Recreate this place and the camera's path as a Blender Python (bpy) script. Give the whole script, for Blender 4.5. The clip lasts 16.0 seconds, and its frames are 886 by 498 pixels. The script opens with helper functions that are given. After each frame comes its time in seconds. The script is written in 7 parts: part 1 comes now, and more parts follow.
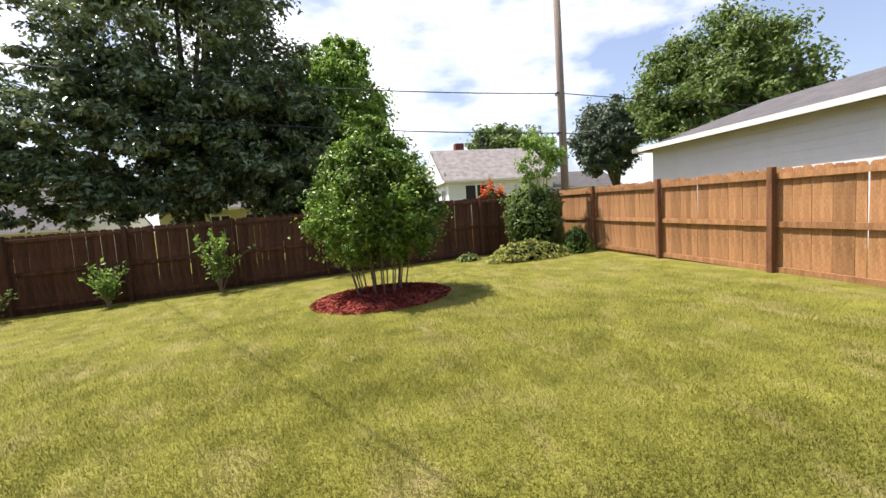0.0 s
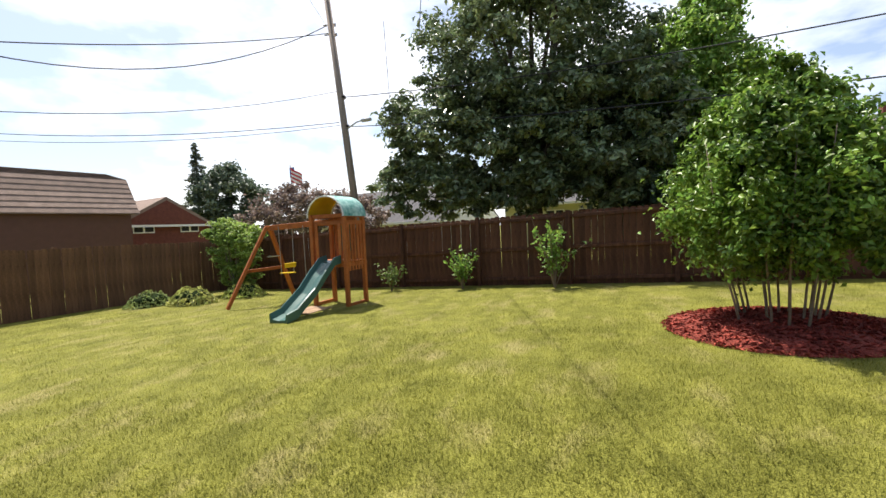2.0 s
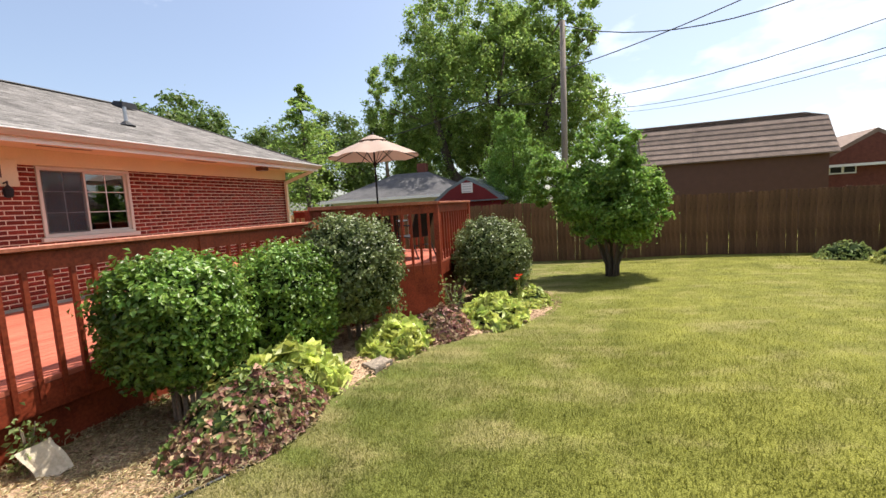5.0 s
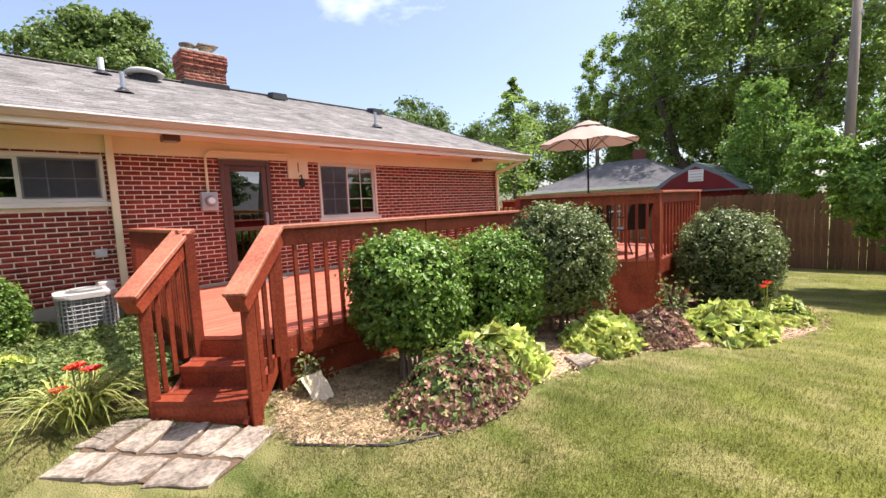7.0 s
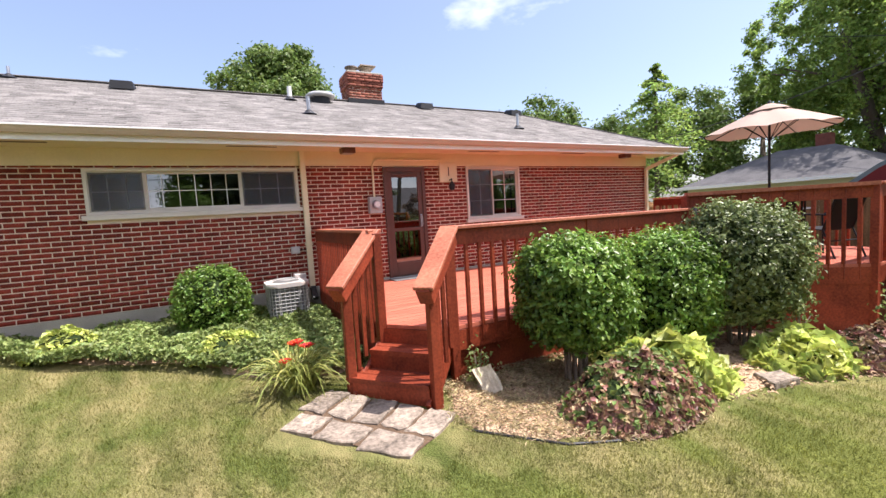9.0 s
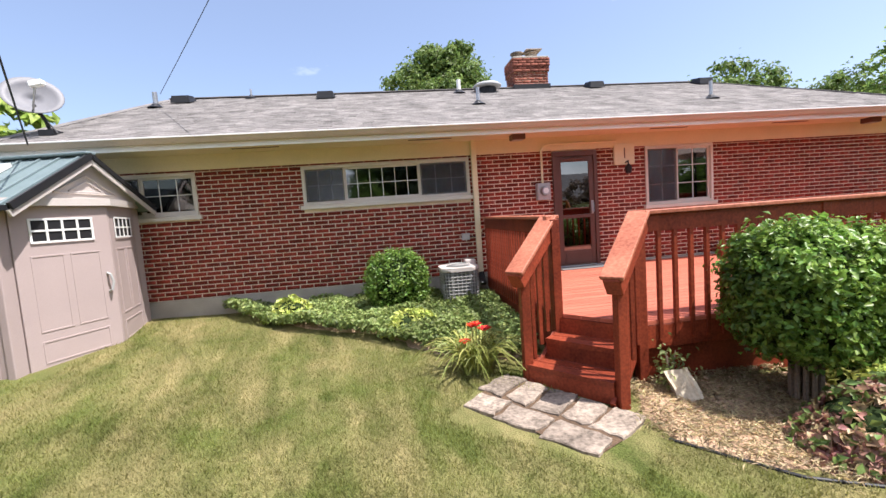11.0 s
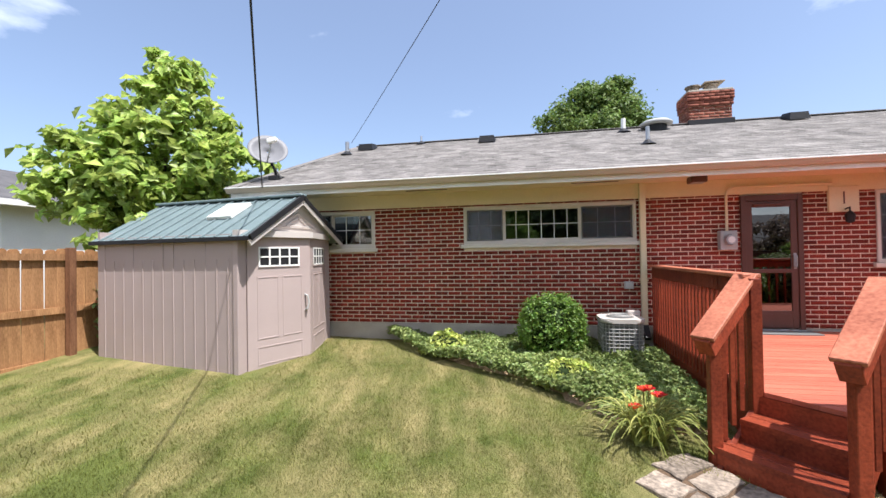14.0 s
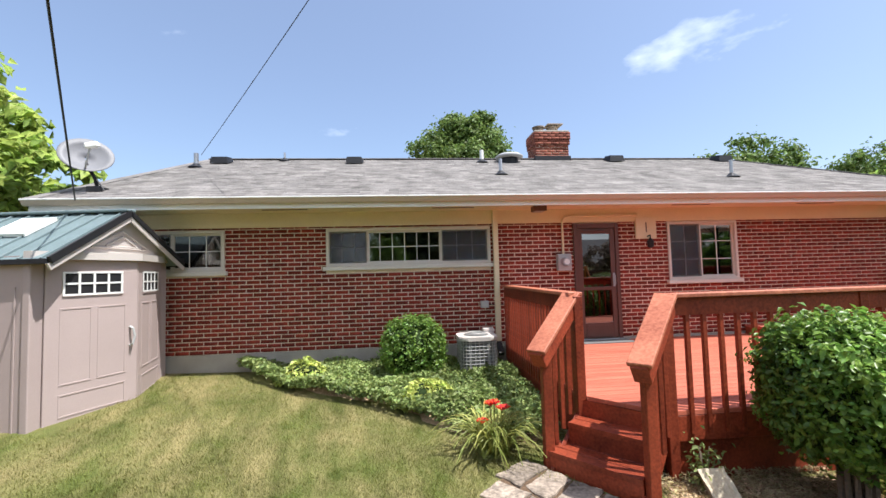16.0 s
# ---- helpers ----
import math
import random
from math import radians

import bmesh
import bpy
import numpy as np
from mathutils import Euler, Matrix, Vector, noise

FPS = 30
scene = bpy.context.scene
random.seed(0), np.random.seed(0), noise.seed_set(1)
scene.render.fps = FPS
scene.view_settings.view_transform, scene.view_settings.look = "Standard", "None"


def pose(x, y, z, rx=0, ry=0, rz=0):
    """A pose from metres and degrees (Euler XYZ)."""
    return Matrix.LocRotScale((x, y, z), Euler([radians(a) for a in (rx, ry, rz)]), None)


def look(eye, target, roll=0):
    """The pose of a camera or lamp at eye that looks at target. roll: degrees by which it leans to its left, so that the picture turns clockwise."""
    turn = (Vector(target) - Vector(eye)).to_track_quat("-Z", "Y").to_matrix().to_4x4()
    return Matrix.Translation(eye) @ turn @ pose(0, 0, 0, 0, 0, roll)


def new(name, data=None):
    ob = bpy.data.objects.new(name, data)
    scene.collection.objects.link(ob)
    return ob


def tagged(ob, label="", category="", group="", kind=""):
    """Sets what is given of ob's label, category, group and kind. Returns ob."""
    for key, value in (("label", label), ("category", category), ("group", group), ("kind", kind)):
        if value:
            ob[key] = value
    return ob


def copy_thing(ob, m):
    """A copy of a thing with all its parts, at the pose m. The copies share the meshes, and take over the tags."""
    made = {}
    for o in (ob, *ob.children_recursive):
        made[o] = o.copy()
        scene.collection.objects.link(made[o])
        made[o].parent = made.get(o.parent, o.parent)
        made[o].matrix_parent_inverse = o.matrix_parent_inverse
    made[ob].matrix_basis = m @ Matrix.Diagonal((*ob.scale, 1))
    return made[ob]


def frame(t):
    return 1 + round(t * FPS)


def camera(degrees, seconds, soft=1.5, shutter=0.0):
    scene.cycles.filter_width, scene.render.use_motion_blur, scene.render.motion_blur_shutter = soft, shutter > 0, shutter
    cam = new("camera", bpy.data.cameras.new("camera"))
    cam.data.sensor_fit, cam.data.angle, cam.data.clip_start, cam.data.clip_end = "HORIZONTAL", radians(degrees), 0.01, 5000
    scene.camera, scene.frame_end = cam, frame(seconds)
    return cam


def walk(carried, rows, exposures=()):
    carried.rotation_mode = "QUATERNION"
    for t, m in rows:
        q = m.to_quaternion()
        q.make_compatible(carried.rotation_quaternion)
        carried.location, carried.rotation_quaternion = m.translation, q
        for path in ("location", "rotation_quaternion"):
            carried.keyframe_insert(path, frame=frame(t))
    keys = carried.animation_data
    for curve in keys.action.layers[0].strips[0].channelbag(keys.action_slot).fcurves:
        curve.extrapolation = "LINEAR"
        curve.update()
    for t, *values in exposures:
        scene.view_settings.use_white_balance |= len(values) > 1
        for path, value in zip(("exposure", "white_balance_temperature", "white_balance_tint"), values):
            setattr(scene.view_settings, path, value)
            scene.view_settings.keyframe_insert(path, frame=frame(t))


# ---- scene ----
cam = camera(92.8, 16.0)

PATH = [
    (0, (-3.296, -6.427, 1.781), (-3.704, -8.378, 1.613), -3.6),
    (0.5, (-3.269, -6.844, 1.738), (-3.53, -8.825, 1.655), -2.6),
    (1, (-3.158, -7.216, 1.711), (-2.903, -9.197, 1.596), -4.3),
    (1.5, (-2.981, -7.609, 1.671), (-2.265, -9.47, 1.519), -2.7),
    (2, (-2.75, -7.842, 1.721), (-1.741, -9.566, 1.619), -2.6),
    (2.5, (-2.544, -8.017, 1.711), (-1.068, -9.358, 1.564), -4.1),
    (3, (-2.416, -8.136, 1.743), (-0.601, -8.961, 1.586), -1.2),
    (3.5, (-2.383, -8.101, 1.745), (-0.417, -8.447, 1.627), -2.0),
    (4, (-2.429, -8.004, 1.744), (-0.435, -7.986, 1.592), -3.0),
    (4.5, (-2.377, -7.81, 1.737), (-0.413, -7.473, 1.556), -3.4),
    (7, (-2.38, -7.611, 1.707), (-0.984, -6.193, 1.51), -2.6),
    (7.5, (-2.571, -7.572, 1.72), (-1.265, -6.065, 1.564), -3.2),
    (8, (-2.723, -7.527, 1.7), (-1.508, -5.947, 1.531), -4.6),
    (8.5, (-2.764, -7.474, 1.726), (-1.682, -5.8, 1.562), -4.1),
    (11, (-3.014, -7.285, 1.707), (-2.756, -5.308, 1.541), -4.1),
    (11.5, (-3.093, -7.284, 1.71), (-3.04, -5.29, 1.559), -4.1),
    (12, (-3.165, -7.281, 1.722), (-3.243, -5.288, 1.575), -3.4),
    (12.5, (-3.207, -7.291, 1.731), (-3.411, -5.306, 1.603), -2.9),
    (13, (-3.293, -7.319, 1.772), (-3.63, -5.353, 1.634), -1.3),
    (13.5, (-3.303, -7.321, 1.799), (-3.747, -5.372, 1.743), -0.5),
    (14, (-3.278, -7.311, 1.83), (-3.662, -5.349, 1.856), -1.0),
    (14.5, (-3.231, -7.285, 1.847), (-3.489, -5.304, 1.93), -0.7),
    (15, (-3.173, -7.275, 1.856), (-3.265, -5.28, 1.97), -0.4),
    (15.5, (-3.116, -7.274, 1.854), (-3.066, -5.279, 1.985), -1.2),
    (16, (-3.064, -7.278, 1.848), (-2.868, -5.291, 1.96), -1.6),
]
walk(cam, [(t, look(eye, target, roll)) for t, eye, target, roll in PATH], [(0, 1.0, 6500, 18), (2, 0.92, 6500, 12), (4.5, 0.9, 6500, 11), (7, 1.22, 6250, 16), (8.7, 1.22, 6200, 18), (11, 1.12, 6100, 16), (13, 1.03, 6020, 14), (16, 1.0, 5980, 11)])

# ---- world, sun, exposure ----
SUN_EL, SUN_AZ = radians(64), math.atan2(-0.50, 0.86)
world = bpy.data.worlds.new("sky_world")
scene.world = world
world.use_nodes = True
wn, wl = world.node_tree.nodes, world.node_tree.links
wn.clear()
w_out, w_bg = wn.new("ShaderNodeOutputWorld"), wn.new("ShaderNodeBackground")
w_sky = wn.new("ShaderNodeTexSky")
w_sky.sky_type, w_sky.sun_disc = "NISHITA", False
w_sky.sun_elevation, w_sky.sun_rotation = SUN_EL, math.pi / 2 - SUN_AZ
w_sky.air_density, w_sky.dust_density, w_sky.ozone_density = 1.0, 2.0, 1.2
w_co, w_map = wn.new("ShaderNodeTexCoord"), wn.new("ShaderNodeMapping")
w_map.inputs["Scale"].default_value = (1.5, 1.5, 3.6)
w_no, w_rp, w_mx = wn.new("ShaderNodeTexNoise"), wn.new("ShaderNodeValToRGB"), wn.new("ShaderNodeMixRGB")
w_no.inputs["Scale"].default_value, w_no.inputs["Detail"].default_value, w_no.inputs["Roughness"].default_value = 2.3, 8, 0.52
w_rp.color_ramp.elements[0].position, w_rp.color_ramp.elements[1].position = 0.53, 0.78
w_rp.color_ramp.elements[0].color = (0.07, 0.07, 0.07, 1)
w_mx.inputs[2].default_value = (9.3, 9.5, 9.9, 1)
wl.new(w_co.outputs["Generated"], w_map.inputs[0]), wl.new(w_map.outputs[0], w_no.inputs["Vector"])
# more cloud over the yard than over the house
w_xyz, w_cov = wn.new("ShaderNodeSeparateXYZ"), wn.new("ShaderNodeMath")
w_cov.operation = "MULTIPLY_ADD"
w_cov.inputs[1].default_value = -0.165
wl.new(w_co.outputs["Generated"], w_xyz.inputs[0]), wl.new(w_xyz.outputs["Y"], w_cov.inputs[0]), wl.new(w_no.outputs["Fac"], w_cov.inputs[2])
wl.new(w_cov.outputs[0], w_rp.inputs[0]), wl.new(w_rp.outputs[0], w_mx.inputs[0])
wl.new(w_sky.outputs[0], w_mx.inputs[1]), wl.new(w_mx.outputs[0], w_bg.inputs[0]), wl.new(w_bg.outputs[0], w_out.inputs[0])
w_bg.inputs["Strength"].default_value = 0.099
sun_data = bpy.data.lights.new("sun", "SUN")
sun_data.energy, sun_data.angle, sun_data.color = 4.25, radians(0.53), (1.0, 0.945, 0.85)
sun = new("sun", sun_data)
sun_way = Vector((math.cos(SUN_EL) * math.cos(SUN_AZ), math.cos(SUN_EL) * math.sin(SUN_AZ), math.sin(SUN_EL)))
sun.matrix_world = look(sun_way * 60, (0, 0, 0))


# ---- materials ----
def mat(name, color, rough=0.7, var=0.25, scale=6.0, fine=60.0, bump=0.15, tint=None, metal=0.0, pieces=0.0, stretch=(1, 1, 1), spec=0.3, trans=0.0, bdist=0.01, hue=0.0):
    """A surface with stains at one scale and grain at another; pieces: how much separate pieces differ."""
    m = bpy.data.materials.new(name)
    m.use_nodes = True
    n, l = m.node_tree.nodes, m.node_tree.links
    b = n["Principled BSDF"]
    co, mp = n.new("ShaderNodeTexCoord"), n.new("ShaderNodeMapping")
    mp.inputs["Scale"].default_value = stretch
    l.new(co.outputs["Object"], mp.inputs[0])
    a, f = n.new("ShaderNodeTexNoise"), n.new("ShaderNodeTexNoise")
    for node, s, d in ((a, scale, 4), (f, fine, 3)):
        node.inputs["Scale"].default_value, node.inputs["Detail"].default_value = s, d
        l.new(mp.outputs[0], node.inputs["Vector"])
    add = n.new("ShaderNodeMath")
    add.operation = "MULTIPLY_ADD"
    l.new(f.outputs["Fac"], add.inputs[0])
    add.inputs[1].default_value = 0.5
    half = n.new("ShaderNodeMath")
    half.operation = "MULTIPLY"
    half.inputs[1].default_value = 0.5
    l.new(a.outputs["Fac"], half.inputs[0]), l.new(half.outputs[0], add.inputs[2])
    ramp = n.new("ShaderNodeValToRGB")
    ramp.color_ramp.elements[0].position, ramp.color_ramp.elements[1].position = 0.32, 0.68
    t = tint or color
    ramp.color_ramp.elements[0].color = (*[c * (1 - var) for c in color], 1)
    ramp.color_ramp.elements[1].color = (*[min(1, c * (1 + var)) for c in t], 1)
    l.new(add.outputs[0], ramp.inputs[0])
    out = ramp.outputs[0]
    if pieces:
        info, hs, isl = n.new("ShaderNodeObjectInfo"), n.new("ShaderNodeHueSaturation"), n.new("ShaderNodeNewGeometry")
        sm, mr, fr = n.new("ShaderNodeMath"), n.new("ShaderNodeMapRange"), n.new("ShaderNodeMath")
        sm.operation, fr.operation = "ADD", "FRACT"
        l.new(info.outputs["Random"], sm.inputs[0]), l.new(isl.outputs["Random Per Island"], sm.inputs[1]), l.new(sm.outputs[0], fr.inputs[0])
        mr.inputs["To Min"].default_value, mr.inputs["To Max"].default_value = 1 - pieces, 1 + pieces
        l.new(fr.outputs[0], mr.inputs["Value"]), l.new(mr.outputs[0], hs.inputs["Value"]), l.new(out, hs.inputs["Color"])
        if hue:
            wide, turn_ = n.new("ShaderNodeMath"), n.new("ShaderNodeMapRange")
            wide.operation = "PINGPONG"
            wide.inputs[1].default_value = 0.13
            turn_.inputs["From Max"].default_value = 0.13
            turn_.inputs["To Min"].default_value, turn_.inputs["To Max"].default_value = 0.5 - hue, 0.5 + hue
            l.new(fr.outputs[0], wide.inputs[0]), l.new(wide.outputs[0], turn_.inputs["Value"]), l.new(turn_.outputs[0], hs.inputs["Hue"])
        out = hs.outputs[0]
    l.new(out, b.inputs["Base Color"])
    b.inputs["Roughness"].default_value, b.inputs["Metallic"].default_value = rough, metal
    b.inputs["Specular IOR Level"].default_value = spec
    if bump:
        bp = n.new("ShaderNodeBump")
        bp.inputs["Strength"].default_value, bp.inputs["Distance"].default_value = bump, bdist
        l.new(f.outputs["Fac"], bp.inputs["Height"]), l.new(bp.outputs[0], b.inputs["Normal"])
    if trans:
        tr, mix = n.new("ShaderNodeBsdfTranslucent"), n.new("ShaderNodeMixShader")
        mix.inputs[0].default_value = trans
        l.new(out, tr.inputs[0]), l.new(b.outputs[0], mix.inputs[1]), l.new(tr.outputs[0], mix.inputs[2])
        l.new(mix.outputs[0], n["Material Output"].inputs[0])
    return m


def leaf(name, color, tint, trans=0.35, rough=0.5, var=0.35, hue=0.02):
    return mat(name, color, rough, var, 1.3, 14, 0, tint, 0, 0.35, (1, 1, 1), 0.35, trans, hue=hue)


M = {
    "brick": mat("red_brick", (0.165, 0.020, 0.013), 0.85, 0.4, 9, 90, 0.4, (0.22, 0.035, 0.021), pieces=0.34),
    "mortar": mat("pale_mortar", (0.74, 0.61, 0.47), 0.95, 0.15, 4, 120, 0.5),
    "concrete": mat("grey_concrete", (0.34, 0.31, 0.26), 0.9, 0.2, 3, 80, 0.4),
    "cream": mat("cream_paint", (0.70, 0.60, 0.40), 0.6, 0.06, 2, 40, 0.05),
    "white": mat("white_paint", (0.78, 0.77, 0.74), 0.45, 0.05, 2, 50, 0.04),
    "vinyl": mat("almond_vinyl", (0.62, 0.57, 0.49), 0.5, 0.06, 3, 50, 0.03),
    "farroof": mat("dark_grey_roofing", (0.085, 0.082, 0.085), 0.95, 0.25, 2.5, 30, 0.6, (0.11, 0.105, 0.105)),
    "shingle": mat("grey_shingles", (0.165, 0.152, 0.144), 0.95, 0.35, 2.5, 55, 0.6, (0.215, 0.20, 0.188), pieces=0.22),
    "deck": mat("red_deck_stain", (0.40, 0.098, 0.058), 0.6, 0.2, 2, 30, 0.25, (0.47, 0.14, 0.085), pieces=0.12, stretch=(0.6, 6, 6)),
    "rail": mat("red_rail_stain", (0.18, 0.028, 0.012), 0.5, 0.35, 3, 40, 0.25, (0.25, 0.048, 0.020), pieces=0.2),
    # caps: bleached stain plus the light on their tops, paler than upright rails
    "railcap": mat("sunlit_bleached_red_stain", (0.34, 0.095, 0.05), 0.55, 0.3, 2.5, 35, 0.3, (0.42, 0.15, 0.085), pieces=0.12),
    # gutter face: shade and warm bounce light are mixed into the cream
    "gutter": mat("shaded_cream_aluminium", (0.50, 0.41, 0.32), 0.5, 0.1, 2, 40, 0.04),
    # back fence: weathered brown, darkened further for its shaded north side
    "fence": mat("weathered_shaded_brown_fence", (0.068, 0.026, 0.014), 0.85, 0.5, 2.2, 25, 0.5, (0.10, 0.044, 0.024), pieces=0.25, stretch=(5, 5, 0.7)),
    # post colour is darkened to stand for the posts' shadow side
    "fencepost": mat("shaded_brown_post", (0.15, 0.062, 0.028), 0.85, 0.35, 3, 25, 0.4, (0.19, 0.09, 0.045), stretch=(5, 5, 0.7)),
    # golden boards: the sunlit look is part of this base colour
    "fencelit": mat("golden_stained_sunlit_fence", (0.29, 0.135, 0.052), 0.8, 0.35, 2, 25, 0.4, (0.37, 0.20, 0.09), pieces=0.22, stretch=(5, 5, 0.7)),
    "door": mat("brown_door_enamel", (0.115, 0.055, 0.042), 0.4, 0.12, 4, 60, 0.05),
    "dark": mat("black_plastic", (0.018, 0.018, 0.02), 0.5, 0.2, 5, 60, 0.05),
    "metal": mat("galvanised_steel", (0.45, 0.45, 0.46), 0.35, 0.12, 5, 60, 0.05, metal=0.8),
    "actop": mat("worn_grey_enamel", (0.33, 0.32, 0.30), 0.6, 0.15, 6, 60, 0.05),
    "acgrey": mat("dark_grey_enamel", (0.17, 0.17, 0.165), 0.5, 0.1, 5, 60, 0.03),
    "greybox": mat("grey_enamel", (0.42, 0.42, 0.41), 0.5, 0.08, 5, 60, 0.03),
    "resin": mat("taupe_resin", (0.40, 0.32, 0.30), 0.6, 0.06, 2, 90, 0.12),
    "resinlt": mat("pale_resin_trim", (0.52, 0.47, 0.43), 0.55, 0.06, 2, 60, 0.05),
    "rockmat": mat("cream_rock", (0.56, 0.48, 0.35), 0.85, 0.25, 8, 40, 0.5),
    "dishgrey": mat("dull_grey_enamel", (0.17, 0.17, 0.18), 0.5, 0.08, 5, 60, 0.03),
    "shedroof": mat("green_grey_resin_roof", (0.15, 0.195, 0.20), 0.4, 0.15, 3, 60, 0.08),
    "skylight": mat("milky_skylight", (0.72, 0.74, 0.70), 0.35, 0.04, 3, 40, 0),
    "cedar": mat("orange_cedar", (0.34, 0.092, 0.022), 0.6, 0.25, 3, 30, 0.25, (0.40, 0.13, 0.035), pieces=0.12),
    "slide": mat("dark_green_plastic", (0.045, 0.12, 0.10), 0.33, 0.1, 3, 40, 0.02, spec=0.5),
    "tarpgreen": mat("green_and_white_canopy_cloth", (0.03, 0.27, 0.23), 0.6, 0.15, 4.5, 12, 0.1, (0.42, 0.60, 0.55)),
    "tarpyellow": mat("yellow_canopy_cloth", (0.62, 0.40, 0.02), 0.6, 0.1, 5, 40, 0.1),
    "yellow": mat("yellow_plastic", (0.75, 0.52, 0.02), 0.4, 0.08, 4, 40, 0.02),
    "pole": mat("weathered_pole_wood", (0.27, 0.22, 0.18), 0.9, 0.3, 2, 30, 0.5, stretch=(6, 6, 0.5)),
    "umbrella": mat("beige_umbrella_cloth", (0.42, 0.31, 0.25), 0.8, 0.08, 3, 90, 0.15, trans=0.12),
    "mulch": mat("brown_mulch", (0.33, 0.20, 0.12), 0.95, 0.4, 3, 45, 1.0, (0.50, 0.35, 0.225), pieces=0.4, bdist=0.03),
    "redmulch": mat("red_mulch", (0.20, 0.035, 0.022), 0.95, 0.5, 6, 40, 1.0, (0.30, 0.06, 0.04), pieces=0.4, bdist=0.03),
    "stone": mat("pale_flagstone", (0.16, 0.128, 0.098), 0.9, 0.5, 5, 30, 0.9, (0.31, 0.25, 0.195), pieces=0.3),
    "soil": mat("bare_dark_soil", (0.11, 0.07, 0.042), 0.95, 0.4, 6, 50, 0.8),
    "farbrick": mat("brown_brick", (0.15, 0.05, 0.036), 0.9, 0.25, 6, 60, 0.4),
    "chimneybrick": mat("weathered_chimney_brick", (0.19, 0.058, 0.038), 0.9, 0.35, 6, 60, 0.4, (0.25, 0.085, 0.055), pieces=0.3),
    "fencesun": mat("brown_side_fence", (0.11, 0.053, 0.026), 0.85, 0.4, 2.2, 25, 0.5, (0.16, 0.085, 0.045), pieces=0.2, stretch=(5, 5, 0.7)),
    "bark": mat("grey_brown_bark", (0.11, 0.085, 0.065), 0.95, 0.4, 5, 40, 0.9, stretch=(4, 4, 0.8), bdist=0.02),
    "stem": mat("pale_shrub_stem", (0.22, 0.17, 0.12), 0.9, 0.3, 5, 40, 0.3),
    # near-black filler: the shade inside foliage is put into this colour
    "inner": mat("inner_shade", (0.022, 0.034, 0.012), 1.0, 0.4, 5, 30, 0.5, spec=0.05),
    "siding": mat("white_siding", (0.74, 0.75, 0.77), 0.6, 0.06, 2, 30, 0.05),
    "barnred": mat("barn_red_paint", (0.16, 0.018, 0.018), 0.7, 0.15, 3, 40, 0.1),
    "brownroof": mat("brown_wood_shingles", (0.26, 0.19, 0.15), 0.9, 0.3, 3, 30, 0.5, pieces=0.2),
    "wire": mat("black_cable", (0.025, 0.025, 0.028), 0.6, 0.1, 5, 40, 0),
    "lilyred": leaf("red_petals", (0.60, 0.035, 0.02), (0.75, 0.07, 0.03), 0.25),
    "straw": leaf("dry_straw", (0.38, 0.30, 0.15), (0.45, 0.36, 0.2), 0.2),
    # maple: pale tint paints lit leaf highlights, dark base the shadows between
    "mapleleaf": leaf("maple_leaves", (0.045, 0.08, 0.028), (0.24, 0.30, 0.15), 0.22, 0.28, 0.4),
    "brightleaf": leaf("bright_leaves", (0.13, 0.25, 0.035), (0.24, 0.37, 0.075), 0.45),
    "midleaf": leaf("mid_green_leaves", (0.095, 0.155, 0.03), (0.175, 0.245, 0.065), 0.38),
    # leaf colour raised to carry the glow of sunlight through the crown
    "limeleaf": leaf("sunlit_tree_leaves", (0.15, 0.26, 0.045), (0.30, 0.40, 0.10), 0.55, 0.45, 0.4),
    "sycamoreleaf": leaf("sycamore_leaves", (0.22, 0.34, 0.055), (0.42, 0.51, 0.13), 0.5, 0.4, 0.4),
    "bushleaf": leaf("privet_leaves", (0.085, 0.165, 0.022), (0.20, 0.315, 0.055), 0.35, 0.36, 0.45),
    "darkleaf": leaf("dark_boxwood_leaves", (0.068, 0.10, 0.024), (0.215, 0.255, 0.09), 0.3, 0.38, 0.45),
    "hosta": leaf("chartreuse_leaves", (0.34, 0.42, 0.06), (0.58, 0.63, 0.18), 0.4, 0.45),
    "plum": leaf("plum_leaves", (0.18, 0.085, 0.06), (0.36, 0.225, 0.14), 0.3, 0.5, 0.5, 0.06),
    "ivy": leaf("ivy_leaves", (0.15, 0.205, 0.05), (0.29, 0.355, 0.12), 0.38, 0.5),
    "lilyleaf": leaf("strappy_leaves", (0.24, 0.30, 0.055), (0.50, 0.50, 0.16), 0.45),
    "conifer": leaf("shaded_crown_leaves", (0.045, 0.075, 0.04), (0.075, 0.115, 0.055), 0.2),
    # paler than near conifers: distance haze is put into the leaf colour
    "farleaf": leaf("hazed_distant_leaves", (0.075, 0.105, 0.065), (0.12, 0.16, 0.10), 0.25),
    "purple": leaf("purple_plum_leaves", (0.16, 0.105, 0.09), (0.26, 0.20, 0.16), 0.3),
    "greyleaf": leaf("grey_spruce_needles", (0.13, 0.15, 0.115), (0.21, 0.235, 0.18), 0.25),
    "orange": leaf("orange_red_flowers", (0.65, 0.10, 0.03), (0.7, 0.16, 0.04), 0.3),
}


